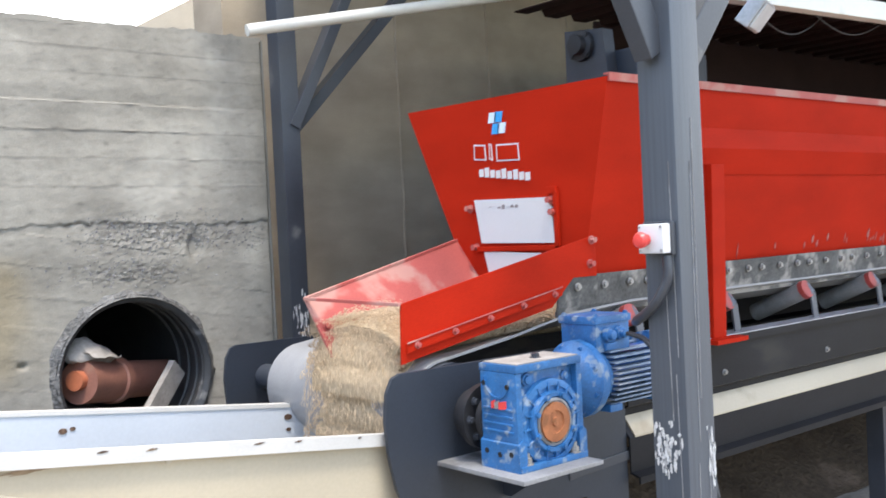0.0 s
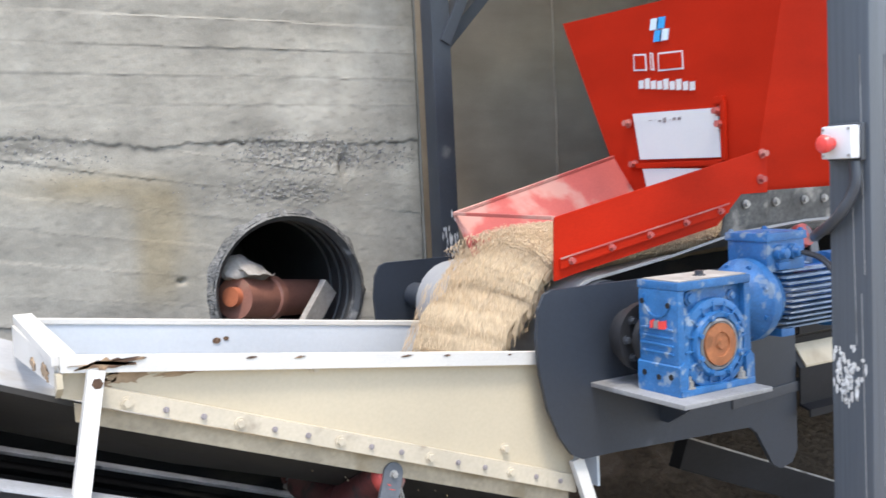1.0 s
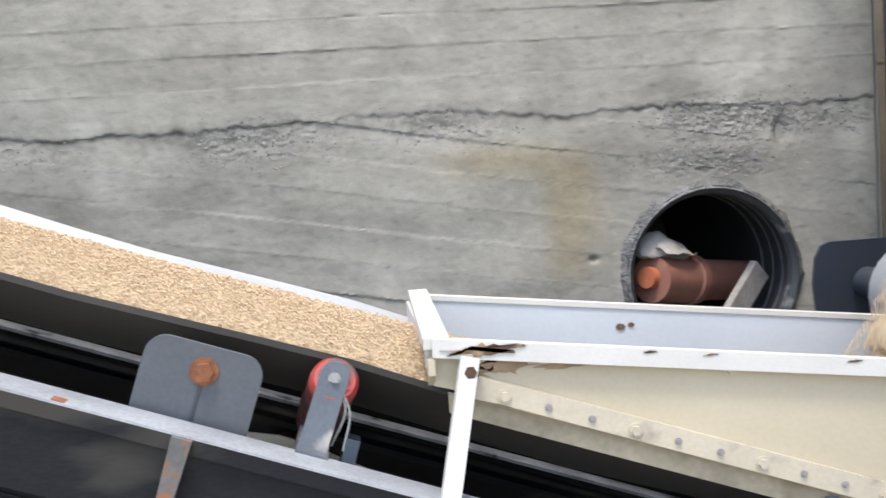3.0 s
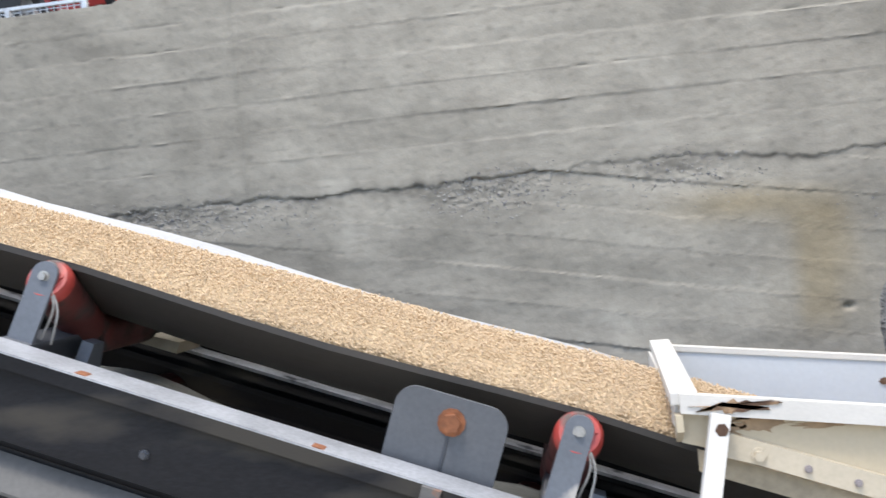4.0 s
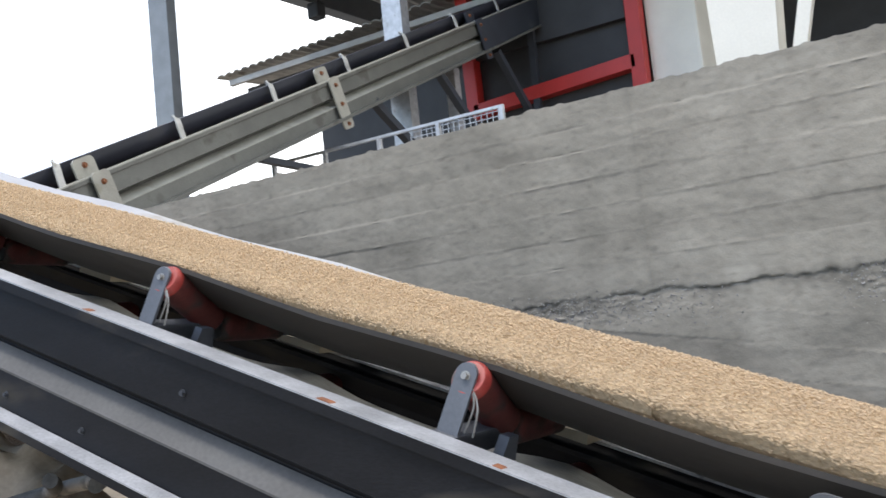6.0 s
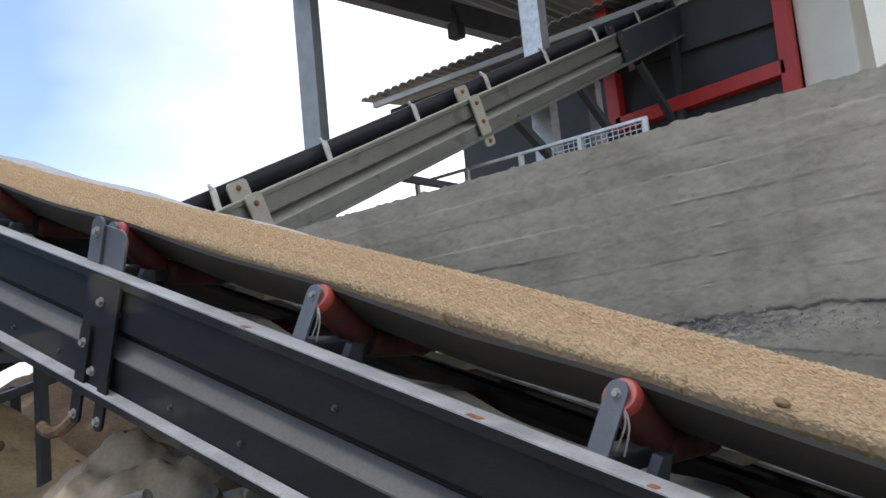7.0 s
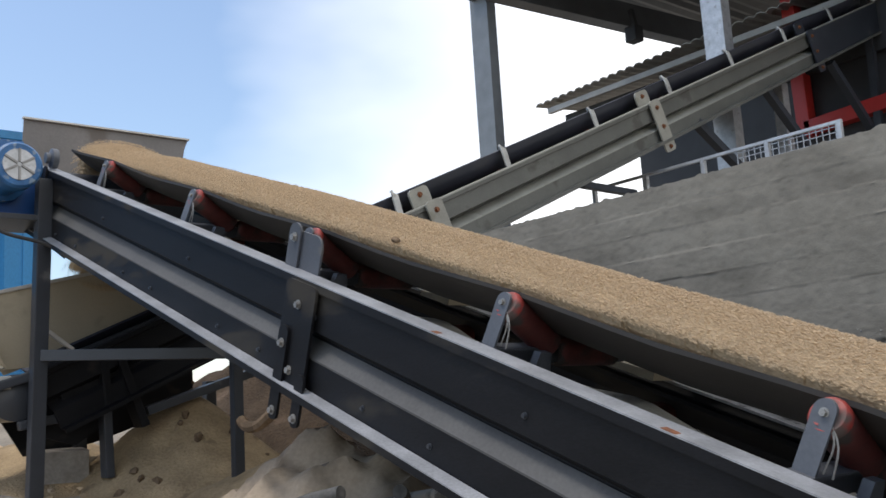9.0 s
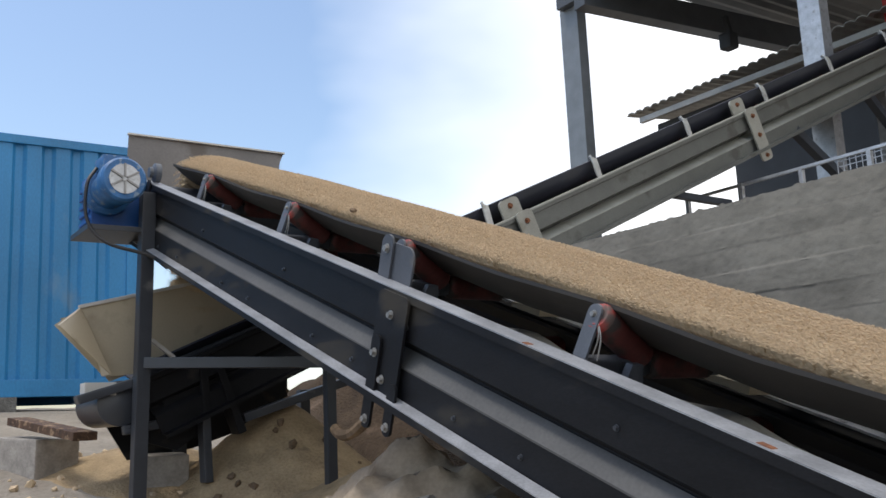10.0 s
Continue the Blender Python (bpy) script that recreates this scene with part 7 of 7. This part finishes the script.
# ---------------------------------------------------------------- gravel: rigid loads that ride, fall and ride on
def load_mesh(seed):
    """One load of gravel: a short cross-slice of the heap, its stones over a bed. x along the belt, y across, z off it."""
    rnd = random.Random(seed)
    bm = bmesh.new()

    def height(v):
        return 0.062 * (1 - abs(v / 0.25) ** 2.0) + 0.008 - 0.016 * max(0.0, (-v - 0.17) / 0.06)

    nu, nv = 5, 18
    top = [[bm.verts.new((-0.045 + 0.09 * i / nu, -0.205 + 0.425 * j / nv, height(-0.205 + 0.425 * j / nv) - 0.020 + rnd.uniform(-0.002, 0.002)
                          - (0.012, 0.004, 0.0, 0.0, 0.004, 0.012)[i])) for j in range(nv + 1)] for i in range(nu + 1)]
    low = [[bm.verts.new((-0.04 + 0.08 * i / nu, -0.19 + 0.38 * j / nv, -0.030 - 0.05 * (1 - abs(-1 + 2 * j / nv) ** 2))) for j in range(nv + 1)] for i in range(nu + 1)]
    for g in (top, low):
        for i in range(nu):
            for j in range(nv):
                bm.faces.new((g[i][j], g[i + 1][j], g[i + 1][j + 1], g[i][j + 1]))
    for i in range(nu):
        for j in (0, nv):
            bm.faces.new((top[i][j], top[i + 1][j], low[i + 1][j], low[i][j]))
    for j in range(nv):
        for i in (0, nu):
            bm.faces.new((top[i][j], top[i][j + 1], low[i][j + 1], low[i][j]))
    for f in bm.faces:
        f.material_index = 1
    bmesh.ops.recalc_face_normals(bm, faces=bm.faces)
    base = [Vector(v) for v in ((0, 0, 1), (0.9, 0, 0), (0, 0.85, 0.1), (-0.95, 0, 0.1), (0, -0.9, 0), (0.1, 0, -0.9))]
    tri = ((0, 1, 2), (0, 2, 3), (0, 3, 4), (0, 4, 1), (5, 2, 1), (5, 3, 2), (5, 4, 3), (5, 1, 4))
    for k in range(1050):
        v = rnd.uniform(-0.232, 0.255)
        u = rnd.uniform(-0.095, 0.095)
        deep = rnd.random() < 0.35 and abs(v) < 0.20
        w = height(v) + rnd.uniform(-0.009, 0.002) - (rnd.uniform(0.01, 0.06) if deep else 0)
        r = rnd.choice((0.0019, 0.0022, 0.0026, 0.0030, 0.0036))
        q = Euler((rnd.uniform(0, 6), rnd.uniform(0, 6), rnd.uniform(0, 6))).to_matrix()
        vs = [bm.verts.new(Vector((u, v, w)) + q @ Vector((b.x * r * rnd.uniform(0.8, 1.25), b.y * r * rnd.uniform(0.7, 1.1), b.z * r * rnd.uniform(0.6, 1.0)))) for b in base]
        for t in tri:
            bm.faces.new([vs[i] for i in t])
    me = bpy.data.meshes.new("gravel_load")
    bm.to_mesh(me)
    bm.free()
    me.materials.append(GRAVEL)
    me.materials.append(GRAVEL_CORE)
    return me


CLOD_RISE = 0.074
# where each clod rides at the end of the clip, how far across, how large
CLOD_RIDES = ((2.83, 2.50, 0.014), (1.26, 2.85, 0.010), (0.81, 2.70, 0.008))
LOADS = []
meshes = [load_mesh(100 + k) for k in range(8)]
FIRST, EVERY, COUNT = -0.24, 0.026, 398
for k in range(COUNT):
    ob = new("gravel_load", meshes[(k * 5 + k // 8) % 8])
    tagged(ob, "load of tan crushed gravel riding on the belt", "gravel", "gravel on the belt")
    LOADS.append((ob, FIRST + EVERY * k))


# dark clods riding on the gravel
CLODS = []
for k, (out, y, r) in enumerate(CLOD_RIDES):
    rnd = random.Random(90 + k)
    bm = bmesh.new()
    bmesh.ops.create_icosphere(bm, subdivisions=2, radius=r)
    for v in bm.verts:
        v.co = Vector((v.co.x * 1.3, v.co.y, v.co.z * 0.7)) + v.co.normalized() * 0.4 * r * noise.noise(v.co * 60 + Vector((k, 0, 0)))
    ob = new("clod", mesh_of("clod", bm, DIRT_LUMP, True))
    tagged(ob, "dark brown clod riding on the gravel", "clod", "clods on the belt")
    CLODS.append((ob, out, y))


# ---------------------------------------------------------------- what moves
BELT_PACE = 0.943
LIP = Vector((2.155, 2.655, 1.315))
FALL = 0.33


def load_pose(t, out, k):
    """Where a load is: waiting in the hopper, on the feeder, in the air, on the belt, over the head."""
    rnd = random.Random(k)
    dy, dz = rnd.uniform(-0.004, 0.004), rnd.uniform(-0.006, 0.006)
    a = t - out
    pace = 0.34 + 0.71 * max(0.0, min(1.0, (out + 0.26) / 0.62))
    pace *= 0.95 + 0.05 * rnd.random()
    tip, spin = rnd.uniform(-3, 3), rnd.uniform(-3, 3)
    drift = rnd.uniform(-0.02, 0.02)
    flat = max(0.0, min(1.0, (a - 0.20) / 0.13))
    if a < -1.3:
        return pose(3.4 + 0.8 * rnd.random(), 2.70 + dy, 1.60, 0, 0, 0)
    if a < -0.5:
        f = (a + 1.3) / 0.8
        x0 = 3.4 + 0.8 * rnd.random()
        return pose(x0 + (2.55 - x0) * f, 2.70 - 0.02 * f + dy, 1.60 + (1.33 - 1.60) * min(1, f * 1.6), 0, 0, 0)
    if a < 0:
        f = (a + 0.5) / 0.5
        return pose(2.55 - 0.45 * f, 2.68 - 0.025 * f + dy, 1.33 - 0.015 * f + dz, 0, 0, 0)
    if a < FALL:
        x = LIP.x - pace * a
        z = LIP.z + dz + 0.02 * a - 4.9 * a * a
        f = a / FALL
        x += rnd.uniform(-0.045, 0.045) * f
        dy += drift * f
        return pose(x, LIP.y + 0.05 * f + dy, z, spin * 0.4 * f, tip * f - (1 - flat) * math.degrees(math.atan2(9.8 * a, pace)) + 20.1 * flat, spin * f)
    s0 = -(LIP.x - pace * FALL) / math.cos(SLOPE)
    settle = min(1, (a - FALL) / 0.2)
    s = s0 + BELT_PACE * (a - FALL)
    if s < 5.0:
        dy += drift * (1 - settle)
        p = mp(s, 2.705 + 0.02 * settle + dy, -0.026 + 0.044 * max(0.0, min(1.0, (out - 0.6) / 3.0)) + 0.5 * dz)
        return pose(p.x, p.y, p.z, spin * 0.4 * (1 - settle), tip * (1 - settle) + 20.1, spin * (1 - settle))
    b = min((s - 5.0) / BELT_PACE, 0.45)
    p = mp(5.0, 2.73 + dy, 0.0)
    return pose(p.x - 0.75 * b, p.y, p.z + 0.2 * b - 4.9 * b * b, 0, 20.1 - 60 * b / 0.45, 0)


def motions():
    for k, (ob, out) in enumerate(LOADS):
        marks = {0.0, 10.0}
        for a in (-1.3, -0.9, -0.5, -0.25, 0, 0.066, 0.132, 0.2, 0.264, FALL, FALL + 0.1, FALL + 0.2):
            marks.add(out + a)
        ride = out + FALL + 0.2
        while ride < 10:
            ride += 0.7
            marks.add(ride)
        gone = out + FALL + (5.0 + (LIP.x - 1.05 * FALL) / math.cos(SLOPE)) / BELT_PACE
        for a in (0, 0.15, 0.3, 0.45, 0.8):
            marks.add(gone + a)
        seen, rows = set(), []
        for t in sorted(round(m * FPS) / FPS for m in marks if 0 <= m <= 10):
            if frame(t) not in seen:
                seen.add(frame(t))
                rows.append((t, load_pose(t, out, k)))
        walk(ob, rows)
    for ob, s_now, y in CLODS:
        rows = []
        for k in range(21):
            p = mp(max(-1.6, min(5.0, s_now + BELT_PACE * (k / 2 - 10))), y, CLOD_RISE - 0.75 * (y - 2.725) ** 2)
            rows.append((k / 2, pose(p.x, p.y, p.z, 0, 20.1, 0)))
        walk(ob, rows)
    for ro, at, q in ROLLERS:
        rows = [(k / 15, Matrix.Translation(at) @ q.to_matrix().to_4x4() @ Matrix.Rotation(radians(-75 * k), 4, "Z")) for k in range(151)]
        walk(ro, rows)


motions()
